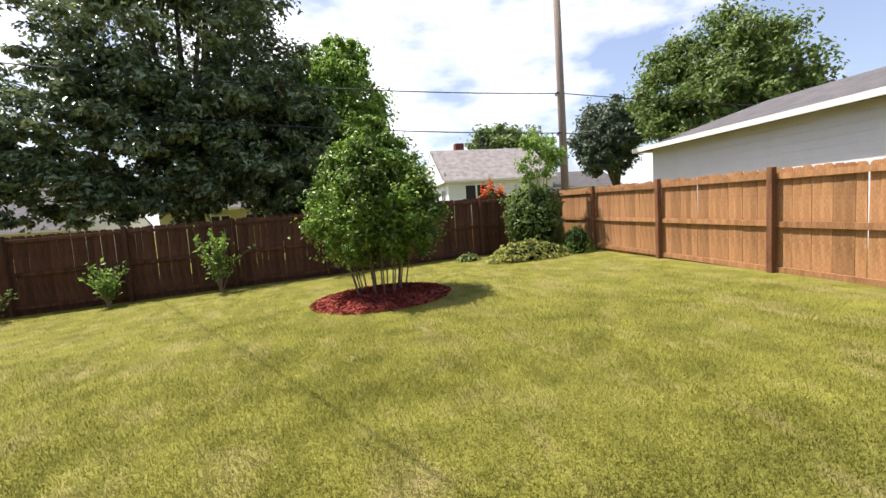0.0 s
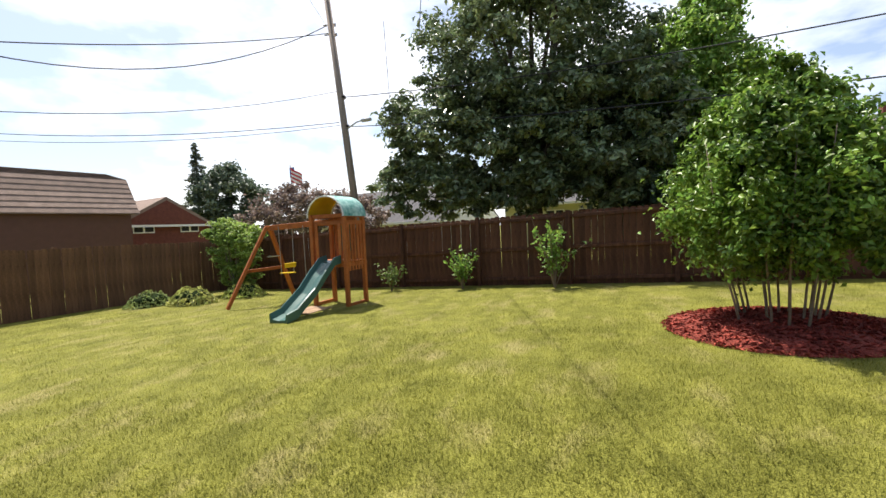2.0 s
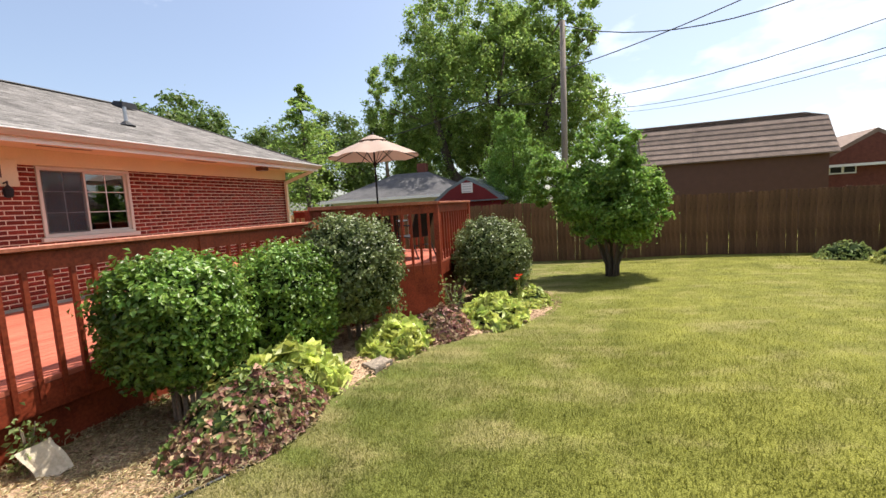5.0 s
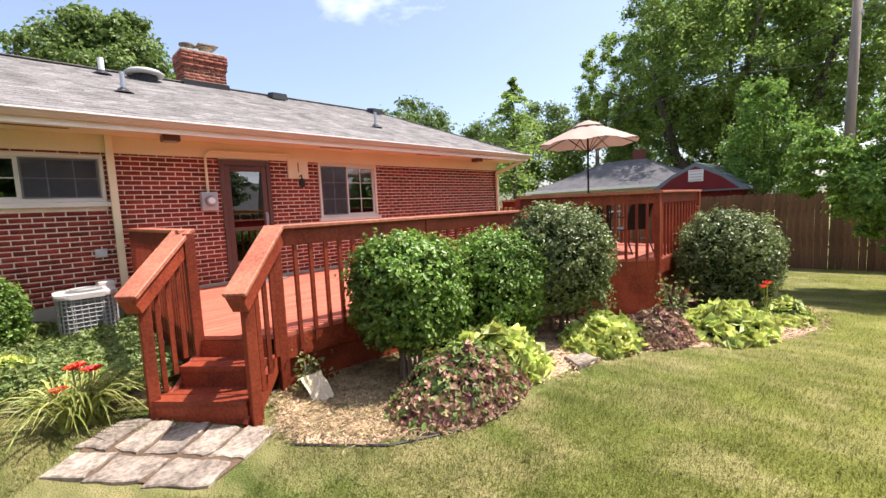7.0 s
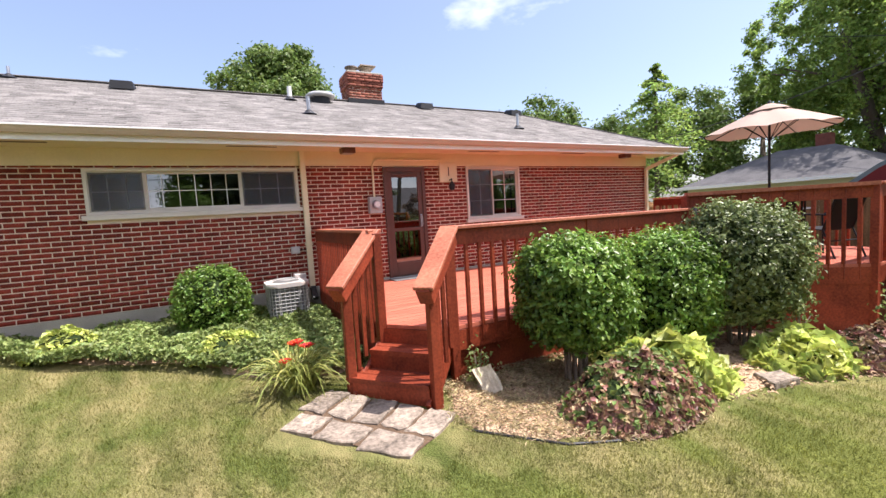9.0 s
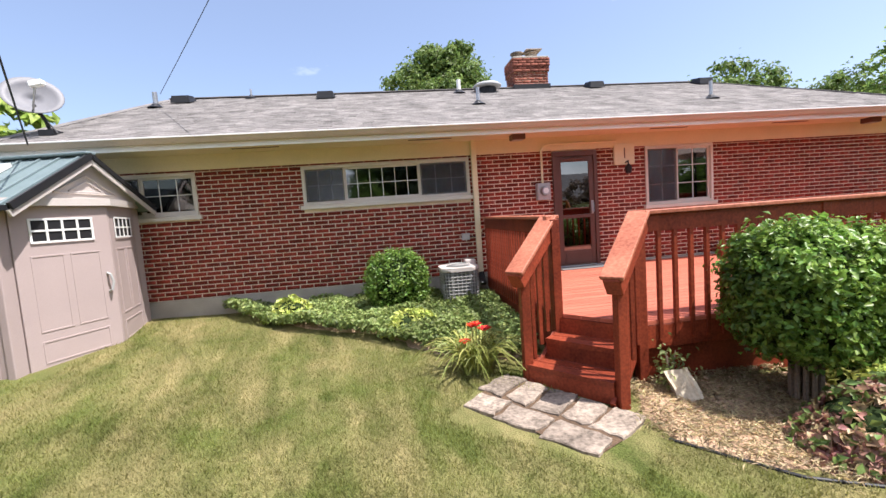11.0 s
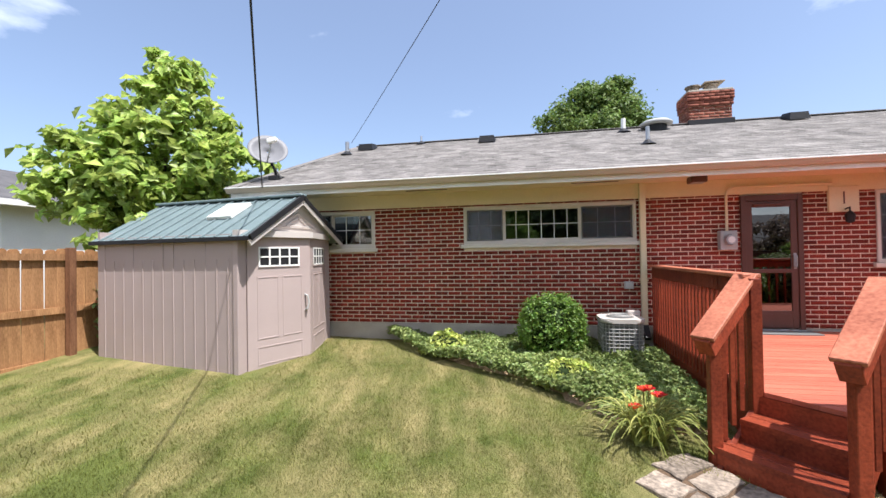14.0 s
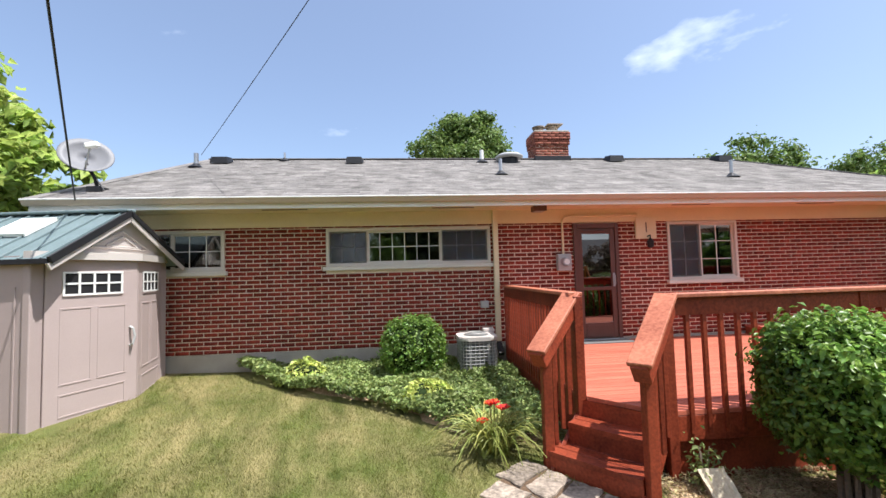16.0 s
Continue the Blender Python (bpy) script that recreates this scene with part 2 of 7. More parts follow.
def glass(name, tint=(0.8, 0.85, 0.85), ior=2.5):
    m = bpy.data.materials.new(name)
    m.use_nodes = True
    n, l = m.node_tree.nodes, m.node_tree.links
    n.clear()
    o, mx, gl, tr, fr = [n.new(k) for k in ("ShaderNodeOutputMaterial", "ShaderNodeMixShader", "ShaderNodeBsdfGlossy", "ShaderNodeBsdfTransparent", "ShaderNodeFresnel")]
    gl.inputs["Roughness"].default_value = 0.01
    tr.inputs[0].default_value = (*tint, 1)
    fr.inputs[0].default_value = ior
    l.new(fr.outputs[0], mx.inputs[0]), l.new(tr.outputs[0], mx.inputs[1]), l.new(gl.outputs[0], mx.inputs[2]), l.new(mx.outputs[0], o.inputs[0])
    return m


M["glass"] = glass("window_glass", (0.5, 0.55, 0.55))
M["doorglass"] = glass("dark_storm_door_glass", (0.22, 0.24, 0.25), 3.2)


def screen_material(name):
    """Fine dark insect mesh: half of it open."""
    m = bpy.data.materials.new(name)
    m.use_nodes = True
    n, l = m.node_tree.nodes, m.node_tree.links
    b, mx, tr = n["Principled BSDF"], n.new("ShaderNodeMixShader"), n.new("ShaderNodeBsdfTransparent")
    b.inputs["Base Color"].default_value, b.inputs["Roughness"].default_value = (0.06, 0.065, 0.075, 1), 0.7
    mx.inputs[0].default_value = 0.42
    l.new(tr.outputs[0], mx.inputs[1]), l.new(b.outputs[0], mx.inputs[2]), l.new(mx.outputs[0], n["Material Output"].inputs[0])
    return m


M["screen"] = screen_material("insect_screen")


def grass_material(name, dark, light, dry, rough=0.8, trans=0.0, pieces=0.0):
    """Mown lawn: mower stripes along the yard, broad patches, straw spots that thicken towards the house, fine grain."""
    m = mat(name, dark, rough, 0.3, 2.4, 70, 1.0, light, spec=0.1, trans=trans, bdist=0.03, pieces=pieces)
    n, l = m.node_tree.nodes, m.node_tree.links
    b = n["Principled BSDF"]
    src = b.inputs["Base Color"].links[0].from_socket

    def calc(kind, a, c, d=0.0):
        k = n.new("ShaderNodeMath")
        k.operation = kind
        for i, v in enumerate((a, c, d)):
            if isinstance(v, (int, float)):
                k.inputs[i].default_value = v
            else:
                l.new(v, k.inputs[i])
        return k.outputs[0]

    co, mp = n.new("ShaderNodeNewGeometry"), n.new("ShaderNodeMapping")
    mp.inputs["Rotation"].default_value = (0, 0, radians(-8))
    l.new(co.outputs["Position"], mp.inputs[0])
    g, long_, w, xyz, near = [n.new(k) for k in ("ShaderNodeTexNoise", "ShaderNodeTexNoise", "ShaderNodeTexWave", "ShaderNodeSeparateXYZ", "ShaderNodeMapRange")]
    g.inputs["Scale"].default_value, g.inputs["Detail"].default_value, g.inputs["Roughness"].default_value = 1.1, 8, 0.68
    l.new(co.outputs["Position"], g.inputs["Vector"])
    st = n.new("ShaderNodeMapping")
    st.inputs["Scale"].default_value = (3.4, 0.9, 1)
    l.new(mp.outputs[0], st.inputs[0]), l.new(st.outputs[0], long_.inputs["Vector"])
    long_.inputs["Scale"].default_value, long_.inputs["Detail"].default_value = 1.3, 5
    w.bands_direction = "X"
    w.inputs["Scale"].default_value, w.inputs["Distortion"].default_value, w.inputs["Detail"].default_value, w.inputs["Detail Scale"].default_value = 0.30, 2.2, 3, 0.6
    l.new(mp.outputs[0], w.inputs["Vector"])
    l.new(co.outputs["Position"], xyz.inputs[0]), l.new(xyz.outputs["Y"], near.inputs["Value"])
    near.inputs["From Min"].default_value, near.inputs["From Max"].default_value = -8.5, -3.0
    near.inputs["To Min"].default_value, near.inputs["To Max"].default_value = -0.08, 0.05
    patch = calc("MULTIPLY_ADD", long_.outputs["Fac"], 0.35, calc("MULTIPLY", g.outputs["Fac"], 0.65))
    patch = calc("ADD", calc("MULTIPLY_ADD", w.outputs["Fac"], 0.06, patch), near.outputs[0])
    r, mx = n.new("ShaderNodeValToRGB"), n.new("ShaderNodeMixRGB")
    r.color_ramp.elements[0].position, r.color_ramp.elements[1].position = 0.46, 0.70
    # multiplies the lawn by a tint that turns darker and bluer towards the house
    kind_, y_tint, blend = n.new("ShaderNodeMapRange"), n.new("ShaderNodeMixRGB"), n.new("ShaderNodeMixRGB")
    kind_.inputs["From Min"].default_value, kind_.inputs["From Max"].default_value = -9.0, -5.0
    y_tint.inputs[1].default_value, y_tint.inputs[2].default_value = (1.13, 1.11, 1.03, 1), (0.64, 0.76, 0.95, 1)
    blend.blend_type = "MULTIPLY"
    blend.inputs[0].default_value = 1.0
    l.new(xyz.outputs["Y"], kind_.inputs["Value"]), l.new(kind_.outputs[0], y_tint.inputs[0])
    l.new(src, blend.inputs[1]), l.new(y_tint.outputs[0], blend.inputs[2])
    l.new(patch, r.inputs[0]), l.new(r.outputs[0], mx.inputs[0]), l.new(blend.outputs[0], mx.inputs[1])
    mx.inputs[2].default_value = (*dry, 1)
    hs, mr = n.new("ShaderNodeHueSaturation"), n.new("ShaderNodeMapRange")
    mr.inputs["From Min"].default_value, mr.inputs["From Max"].default_value = 0.35, 0.65
    mr.inputs["To Min"].default_value, mr.inputs["To Max"].default_value = 0.92, 1.08
    l.new(long_.outputs["Fac"], mr.inputs["Value"]), l.new(mr.outputs[0], hs.inputs["Value"]), l.new(mx.outputs[0], hs.inputs["Color"])
    l.new(hs.outputs[0], b.inputs["Base Color"])
    return m


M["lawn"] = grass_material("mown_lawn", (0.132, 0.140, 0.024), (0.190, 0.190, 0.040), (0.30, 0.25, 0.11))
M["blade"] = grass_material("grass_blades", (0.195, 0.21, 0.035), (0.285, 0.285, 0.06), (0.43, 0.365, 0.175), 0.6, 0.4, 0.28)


# ---- builders ----
def chain(o):
    up = chain(o.parent) @ o.matrix_parent_inverse if o.parent else Matrix()
    return up @ o.matrix_basis


def thing(name, label, category, at=(0, 0, 0), turn=0.0, group="", kind=""):
    ob = new(name)
    ob.empty_display_size = 0.1
    ob.matrix_basis = pose(*at, 0, 0, turn)
    return tagged(ob, label, category, group, kind)


def to_mesh(bm, name):
    if isinstance(bm, bpy.types.Mesh):
        return bm
    me = bpy.data.meshes.new(name)
    bmesh.ops.recalc_face_normals(bm, faces=bm.faces)
    bm.to_mesh(me)
    bm.free()
    return me


def part(name, bm, material, parent=None, label="", world_space=True, smooth=False):
    me = to_mesh(bm, name)
    ob = new(name, me)
    if not me.materials:
        me.materials.append(material)
    if smooth:
        for p in me.polygons:
            p.use_smooth = True
    if parent:
        ob.parent = parent
        if world_space:
            ob.matrix_parent_inverse = chain(parent).inverted()
    if label:
        ob["label"] = label
    return ob


def solid(name, bm, material, label, category, kind="", group="", smooth=False):
    """A thing that is one mesh, its origin at its base."""
    me = to_mesh(bm, name)
    co = np.empty(len(me.vertices) * 3)
    me.vertices.foreach_get("co", co)
    co = co.reshape(-1, 3)
    base = Vector((co[:, 0].mean(), co[:, 1].mean(), co[:, 2].min()))
    me.transform(Matrix.Translation(-base))
    ob = part(name, me, material, smooth=smooth)
    ob.location = base
    return tagged(ob, label, category, group, kind)


def box(x0, x1, y0, y1, z0, z1, bevel=0.0, bm=None):
    bm = bm or bmesh.new()
    v = bmesh.ops.create_cube(bm, size=1)["verts"]
    for p in v:
        p.co = Vector(((x0 + x1) / 2 + p.co.x * (x1 - x0), (y0 + y1) / 2 + p.co.y * (y1 - y0), (z0 + z1) / 2 + p.co.z * (z1 - z0)))
    if bevel:
        e = list({e for p in v for e in p.link_edges})
        bmesh.ops.bevel(bm, geom=e, offset=bevel, segments=2, affect="EDGES", profile=0.5)
    return bm


def beam(p, q, w, h, bevel=0.004, bm=None, up=(0, 0, 1)):
    """A board from p to q; w across, h along up."""
    bm = bm or bmesh.new()
    p, q = Vector(p), Vector(q)
    d = (q - p)
    ln = d.length
    d.normalize()
    s = d.cross(Vector(up))
    s = s.normalized() if s.length > 1e-4 else Vector((1, 0, 0))
    u = s.cross(d)
    m = Matrix((s, d, u)).transposed().to_4x4()
    m.translation = (p + q) / 2
    v = bmesh.ops.create_cube(bm, size=1)["verts"]
    for k in v:
        k.co = m @ Vector((k.co.x * w, k.co.y * ln, k.co.z * h))
    if bevel:
        e = list({e for k in v for e in k.link_edges})
        bmesh.ops.bevel(bm, geom=e, offset=bevel, segments=1, affect="EDGES")
    return bm


def tube(points, radii, sides=8, bm=None, caps=True):
    bm = bm or bmesh.new()
    pts = [Vector(p) for p in points]
    rad = radii if isinstance(radii, (list, tuple)) else [radii] * len(pts)
    rings = []
    ref = Vector((0.31, 0.87, 0.2)).normalized()
    for i, p in enumerate(pts):
        d = (pts[min(i + 1, len(pts) - 1)] - pts[max(i - 1, 0)]).normalized()
        s = d.cross(ref).normalized()
        u = d.cross(s)
        rings.append([bm.verts.new(p + (s * math.cos(a) + u * math.sin(a)) * rad[i]) for a in [2 * math.pi * k / sides for k in range(sides)]])
    for a, b in zip(rings, rings[1:]):
        for k in range(sides):
            bm.faces.new((a[k], a[(k + 1) % sides], b[(k + 1) % sides], b[k]))
    if caps:
        bm.faces.new(rings[0][::-1]), bm.faces.new(rings[-1])
    return bm


def lathe(profile, at, sides=24, bm=None):
    """Turned shape: (radius, height) pairs about an upright axis."""
    bm = bm or bmesh.new()
    rings = [[bm.verts.new((at[0] + r * math.cos(2 * math.pi * k / sides), at[1] + r * math.sin(2 * math.pi * k / sides), at[2] + z)) for k in range(sides)] for r, z in profile]
    for a, b in zip(rings, rings[1:]):
        for k in range(sides):
            bm.faces.new((a[k], a[(k + 1) % sides], b[(k + 1) % sides], b[k]))
    bm.faces.new(rings[0][::-1]), bm.faces.new(rings[-1])
    return bm


def slab(outline, z0, z1, bm=None):
    """A flat body over an outline of (x, y)."""
    bm = bm or bmesh.new()
    lo, hi = [[bm.verts.new((x, y, z)) for x, y in outline] for z in (z0, z1)]
    bm.faces.new(lo[::-1]), bm.faces.new(hi)
    for i in range(len(outline)):
        j = (i + 1) % len(outline)
        bm.faces.new((lo[i], lo[j], hi[j], hi[i]))
    return bm


def poly(points, bm=None):
    bm = bm or bmesh.new()
    bm.faces.new([bm.verts.new(p) for p in points])
    return bm


def mesh_np(name, verts, faces):
    """A mesh from arrays of places and of equal-sided faces."""
    me = bpy.data.meshes.new(name)
    n, k = faces.shape
    me.vertices.add(len(verts)), me.loops.add(n * k), me.polygons.add(n)
    me.vertices.foreach_set("co", verts.astype(np.float32).ravel())
    me.loops.foreach_set("vertex_index", faces.astype(np.int32).ravel())
    me.polygons.foreach_set("loop_start", np.arange(0, n * k, k, dtype=np.int32))
    me.update(calc_edges=True)
    me.validate()
    return me


def boxes_np(name, lo, hi):
    """Many boxes, given by their low and high corners, as one mesh."""
    n = len(lo)
    pick = np.array([[(i >> 0) & 1, (i >> 1) & 1, (i >> 2) & 1] for i in range(8)])
    v = np.where(pick[None], hi[:, None, :], lo[:, None, :]).reshape(-1, 3)
    f = np.array([[0, 2, 3, 1], [4, 5, 7, 6], [0, 1, 5, 4], [2, 6, 7, 3], [0, 4, 6, 2], [1, 3, 7, 5]])
    return mesh_np(name, v, (f[None] + 8 * np.arange(n)[:, None, None]).reshape(-1, 4))


def unit(v):
    return v / np.maximum(np.linalg.norm(v, axis=1, keepdims=True), 1e-6)


def leaves_np(name, places, facing, size, rng, width=0.55, fold=0.18, loose=0.55):
    """Pointed, folded leaves at places, facing roughly outward."""
    n = len(places)
    nrm = unit(facing + rng.normal(0, loose, (n, 3)))
    a = unit(np.cross(nrm, rng.normal(0, 1, (n, 3))))
    b = np.cross(nrm, a)
    s = size * rng.uniform(0.65, 1.35, (n, 1))
    v = np.stack([places - a * s * 0.5, places + b * s * width * 0.5 + nrm * s * fold, places + a * s * 0.5 - nrm * s * 0.12, places - b * s * width * 0.5 + nrm * s * fold], 1)
    i = 4 * np.arange(n)[:, None]
    f = np.concatenate([i + [[0, 1, 2]], i + [[0, 2, 3]]])
    return mesh_np(name, v.reshape(-1, 3), f)


def clump_points(centres, radius, per, rng, flat=0.75, lift=0.5):
    """Places on and in clumps, with their outward ways."""
    d = unit(rng.normal(0, 1, (len(centres) * per, 3)))
    r = np.abs(rng.normal(0.62, 0.34, (len(d), 1)))
    c = np.repeat(centres, per, 0)
    rr = np.repeat(np.broadcast_to(radius, (len(centres),)), per)[:, None]
    return c + d * r * rr * np.array([1, 1, flat]), d + np.array([0, 0, lift])


def ground_z(x, y):
    """The height of the yard: it falls towards the far corner and rises to the house."""
    s = min(1, max(0, (-y - 6) / 6))
    s = s * s * (3 - 2 * s)
    b = min(1, max(0, (y + 5) / 5))
    b = b * b * (3 - 2 * b)
    front = -0.07 - 0.03 * max(-14, min(16, x)) + 0.22 * b
    back = 0.1 - 0.032 * max(-16, min(18, x))
    return front * (1 - s) + back * s


# ---- ground ----
def build_ground():
    xs = np.unique(np.concatenate([np.linspace(-14, 16, 76), np.linspace(-1500, -14, 14), np.linspace(16, 1500, 14)]))
    ys = np.unique(np.concatenate([np.linspace(-24, 4, 71), np.linspace(-1500, -24, 14), np.linspace(4, 1500, 14)]))
    v = np.array([(x, y, ground_z(x, y) + 0.012 * noise.noise((x * 0.9, y * 0.9, 0))) for y in ys for x in xs])
    w = len(xs)
    i = np.array([[r * w + c, r * w + c + 1, (r + 1) * w + c + 1, (r + 1) * w + c] for r in range(len(ys) - 1) for c in range(w - 1)])
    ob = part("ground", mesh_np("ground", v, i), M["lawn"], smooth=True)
    tagged(ob, "mown green lawn with dry yellow patches", "lawn", kind="structure")


build_ground()

# ---- house ----
WX0, WX1, ZF, ZB, ZS = -7.85, 7.4, 0.62, 2.68, 2.95
OPEN = {"door": (0.0, 0.84, 0.58, 2.66), "mid": (-4.33, -1.51, 2.0, 2.64), "left": (-7.5, -5.97, 1.97, 2.64), "right": (1.79, 3.16, 1.60, 2.67)}


def build_house_shell():
    house = thing("house", "single-storey red brick ranch house with grey shingle roof", "house", (-1, 3.6, 0.3))
    cuts = sorted(OPEN.values())
    spans = []
    x = WX0
    for a, b, z0, z1 in cuts:
        spans.append((x, a, ZF, ZS))
        if z0 > ZF:
            spans.append((a, b, ZF, z0))
        spans.append((a, b, z1, ZS))
        x = b
    spans.append((x, WX1, ZF, ZS))
    for a, b, z0, z1 in spans:
        part("wall_section", box(a, b, 0.006, 0.22, z0, z1), M["mortar"], house, "pale mortar bed of brick wall")
    part("foundation", box(WX0 + 0.01, WX1 - 0.01, -0.012, 0.22, -0.6, ZF), M["concrete"], house, "grey concrete foundation strip")
    part("side_wall", box(WX1 - 0.2, WX1, 0.22, 8.0, -0.6, ZS), M["brick"], house)
    part("side_wall", box(WX0, WX0 + 0.2, 0.22, 8.0, -0.6, ZS), M["brick"], house)
    part("front_wall", box(WX0, WX1, 8.0, 8.2, -0.6, ZS), M["brick"], house)
    part("inner_floor", box(WX0 + 0.2, WX1 - 0.2, 0.22, 8.0, 0.45, 0.55), M["rail"], house)
    part("inner_wall", box(WX0 + 0.2, WX1 - 0.2, 3.4, 3.5, 0.55, ZS), M["cream"], house)
    part("inner_ceiling", box(WX0 + 0.2, WX1 - 0.2, 0.22, 8.0, ZS - 0.08, ZS), M["white"], house)
    part("frieze_board", box(WX0, WX1, -0.03, 0.006, ZB, ZS - 0.03, 0.004), M["cream"], house, "cream painted frieze board")
    part("soffit", box(WX0 - 0.5, WX1 + 0.5, -0.70, 0.2, ZS - 0.03, ZS), M["cream"], house, "cream painted soffit")
    part("fascia", box(WX0 - 0.52, WX1 + 0.52, -0.73, -0.70, ZS - 0.06, ZS + 0.10), M["white"], house)
    # gutter: a trough with a rolled lip
    prof = [(-0.732, ZS + 0.09), (-0.732, ZS + 0.012), (-0.80, ZS + 0.012), (-0.825, ZS + 0.045), (-0.85, ZS + 0.09), (-0.83, ZS + 0.095), (-0.80, ZS + 0.03), (-0.745, ZS + 0.03), (-0.745, ZS + 0.09)]
    bm = bmesh.new()
    ends = [[bm.verts.new((x, y, z)) for y, z in prof] for x in (WX0 - 0.55, WX1 + 0.55)]
    for k in range(len(prof)):
        j = (k + 1) % len(prof)
        bm.faces.new((ends[0][k], ends[0][j], ends[1][j], ends[1][k]))
    bm.faces.new(ends[0]), bm.faces.new(ends[1][::-1])
    part("gutter", bm, M["gutter"], house, "cream aluminium gutter, its shaded face in the colour")
    # white strip added as the bright, lit top edge of the gutter
    part("lit_gutter_lip", box(WX0 - 0.55, WX1 + 0.55, -0.862, -0.838, ZS + 0.082, ZS + 0.102, 0.004), M["white"], house)
    for x in (-7.6, -4.9, -2.2, 2.0, 4.4, 6.4):
        part("soffit_vent", box(x - 0.35, x + 0.35, -0.42, -0.36, ZS - 0.036, ZS - 0.028), M["door"], house)
    # roof: hipped, with a course of shingles at a time
    e0, e1, yr, zr, r0, r1 = WX0 - 0.55, WX1 + 0.55, 3.6, 4.80, -7.75, 5.9
    ylo, zlo = -0.74, 3.05
    bm = bmesh.new()
    poly([(e0, ylo, zlo), (e1, ylo, zlo), (r1, yr, zr), (r0, yr, zr)], bm)
    poly([(e1, 8.9, zlo), (e0, 8.9, zlo), (r0, yr, zr), (r1, yr, zr)], bm)
    poly([(e1, ylo, zlo), (e1, 8.9, zlo), (r1, yr, zr)], bm)
    poly([(e0, 8.9, zlo), (e0, ylo, zlo), (r0, yr, zr)], bm)
    poly([(e0, ylo, zlo - 0.03), (e0, 8.9, zlo - 0.03), (e1, 8.9, zlo - 0.03), (e1, ylo, zlo - 0.03)], bm)
    roof = part("roof", bm, M["shingle"], house, "weathered grey asphalt shingle roof")
    rng = np.random.default_rng(5)
    n, lo, quads = 32, [], []
    for c in range(n):
        f0, f1 = c / n, (c + 1.12) / n
        x0, x1 = e0 + (r0 - e0) * f0, e1 + (r1 - e1) * f0
        y0, y1 = ylo + (yr - ylo) * f0, ylo + (yr - ylo) * min(1, f1)
        z0, z1 = zlo + (zr - zlo) * f0 + 0.016, zlo + (zr - zlo) * min(1, f1) + 0.005
        x = x0 + rng.uniform(0, 0.2)
        while x < x1 - 0.1:
            w = rng.choice([0.16, 0.22, 0.30, 0.14])
            b = min(x + w, x1)
            t = rng.uniform(0, 0.006)
            k = len(lo)
            lo += [(x, y0, z0 + t), (b, y0, z0 + t), (b, y1, z1 + t), (x, y1, z1 + t), (x, y0, z0 - 0.012), (b, y0, z0 - 0.012)]
            quads += [(k, k + 1, k + 2, k + 3), (k + 4, k + 5, k + 1, k)]
            x = b + 0.004
    tagged(part("shingle_field", mesh_np("shingle_field", np.array(lo), np.array(quads)), M["shingle"], roof), kind="stuff")
    part("ridge_cap", beam((r0, yr, zr + 0.012), (r1, yr, zr + 0.012), 0.24, 0.02), M["shingle"], roof)
    part("hip_cap", beam((e1, ylo, zlo + 0.015), (r1, yr, zr + 0.015), 0.24, 0.02), M["shingle"], roof)
    part("hip_cap", beam((e0, ylo, zlo + 0.015), (r0, yr, zr + 0.015), 0.24, 0.02), M["shingle"], roof)
    return house, roof


HOUSE, ROOF = build_house_shell()


# ---- windows and door of the house ----
def window(name, label, x0, x1, z0, z1, splits, grids, screens=()):
    """A framed window set in the wall; splits: where uprights stand (0 to 1); grids: bars (across, up) of each light."""
    w = thing(name, label, "window", ((x0 + x1) / 2, 0.05, z0), kind="structure")
    bm = bmesh.new()
    for a in ((x0, x1, z1 - 0.042, z1), (x0, x1, z0, z0 + 0.042), (x0, x0 + 0.045, z0 + 0.042, z1 - 0.042), (x1 - 0.045, x1, z0 + 0.042, z1 - 0.042)):
        box(a[0], a[1], -0.022, 0.10, a[2], a[3], 0.005, bm)
    part("window_frame", bm, M["vinyl"], w, "almond vinyl frame")
    part("window_sill", box(x0 - 0.05, x1 + 0.05, -0.06, 0.05, z0 - 0.07, z0 - 0.002, 0.008), M["vinyl"], w)
    cuts = [0, *splits, 1]
    for i, (a, b) in enumerate(zip(cuts, cuts[1:])):
        xa, xb = x0 + 0.045 + (x1 - x0 - 0.09) * a, x0 + 0.045 + (x1 - x0 - 0.09) * b
        za, zb = z0 + 0.042, z1 - 0.042
        y = 0.03 + 0.02 * (i % 2)
        bm = bmesh.new()
        for r in ((xa, xb, zb - 0.035, zb), (xa, xb, za, za + 0.035), (xa, xa + 0.035, za + 0.035, zb - 0.035), (xb - 0.035, xb, za + 0.035, zb - 0.035)):
            box(r[0], r[1], y - 0.02, y + 0.02, r[2], r[3], 0.003, bm)
        sash = part("sash", bm, M["vinyl"], w)
        pane = part("pane", box(xa + 0.03, xb - 0.03, y - 0.004, y + 0.002, za + 0.03, zb - 0.03), M["glass"], sash)
        pane.visible_shadow = False
        if i in screens:
            part("insect_screen", box(xa + 0.012, xb - 0.012, y - 0.030, y - 0.026, za + 0.012, zb - 0.012), M["screen"], sash, "dark insect screen")
        nx, nz = grids[i]
        for k in range(1, nx):
            x = xa + (xb - xa) * k / nx
            part("muntin", box(x - 0.005, x + 0.005, y - 0.013, y - 0.005, za + 0.035, zb - 0.035), M["white"], sash)
        for k in range(1, nz):
            z = za + (zb - za) * k / nz
            part("muntin", box(xa + 0.035, xb - 0.035, y - 0.019, y - 0.0135, z - 0.005, z + 0.005), M["white"], sash)
    return w


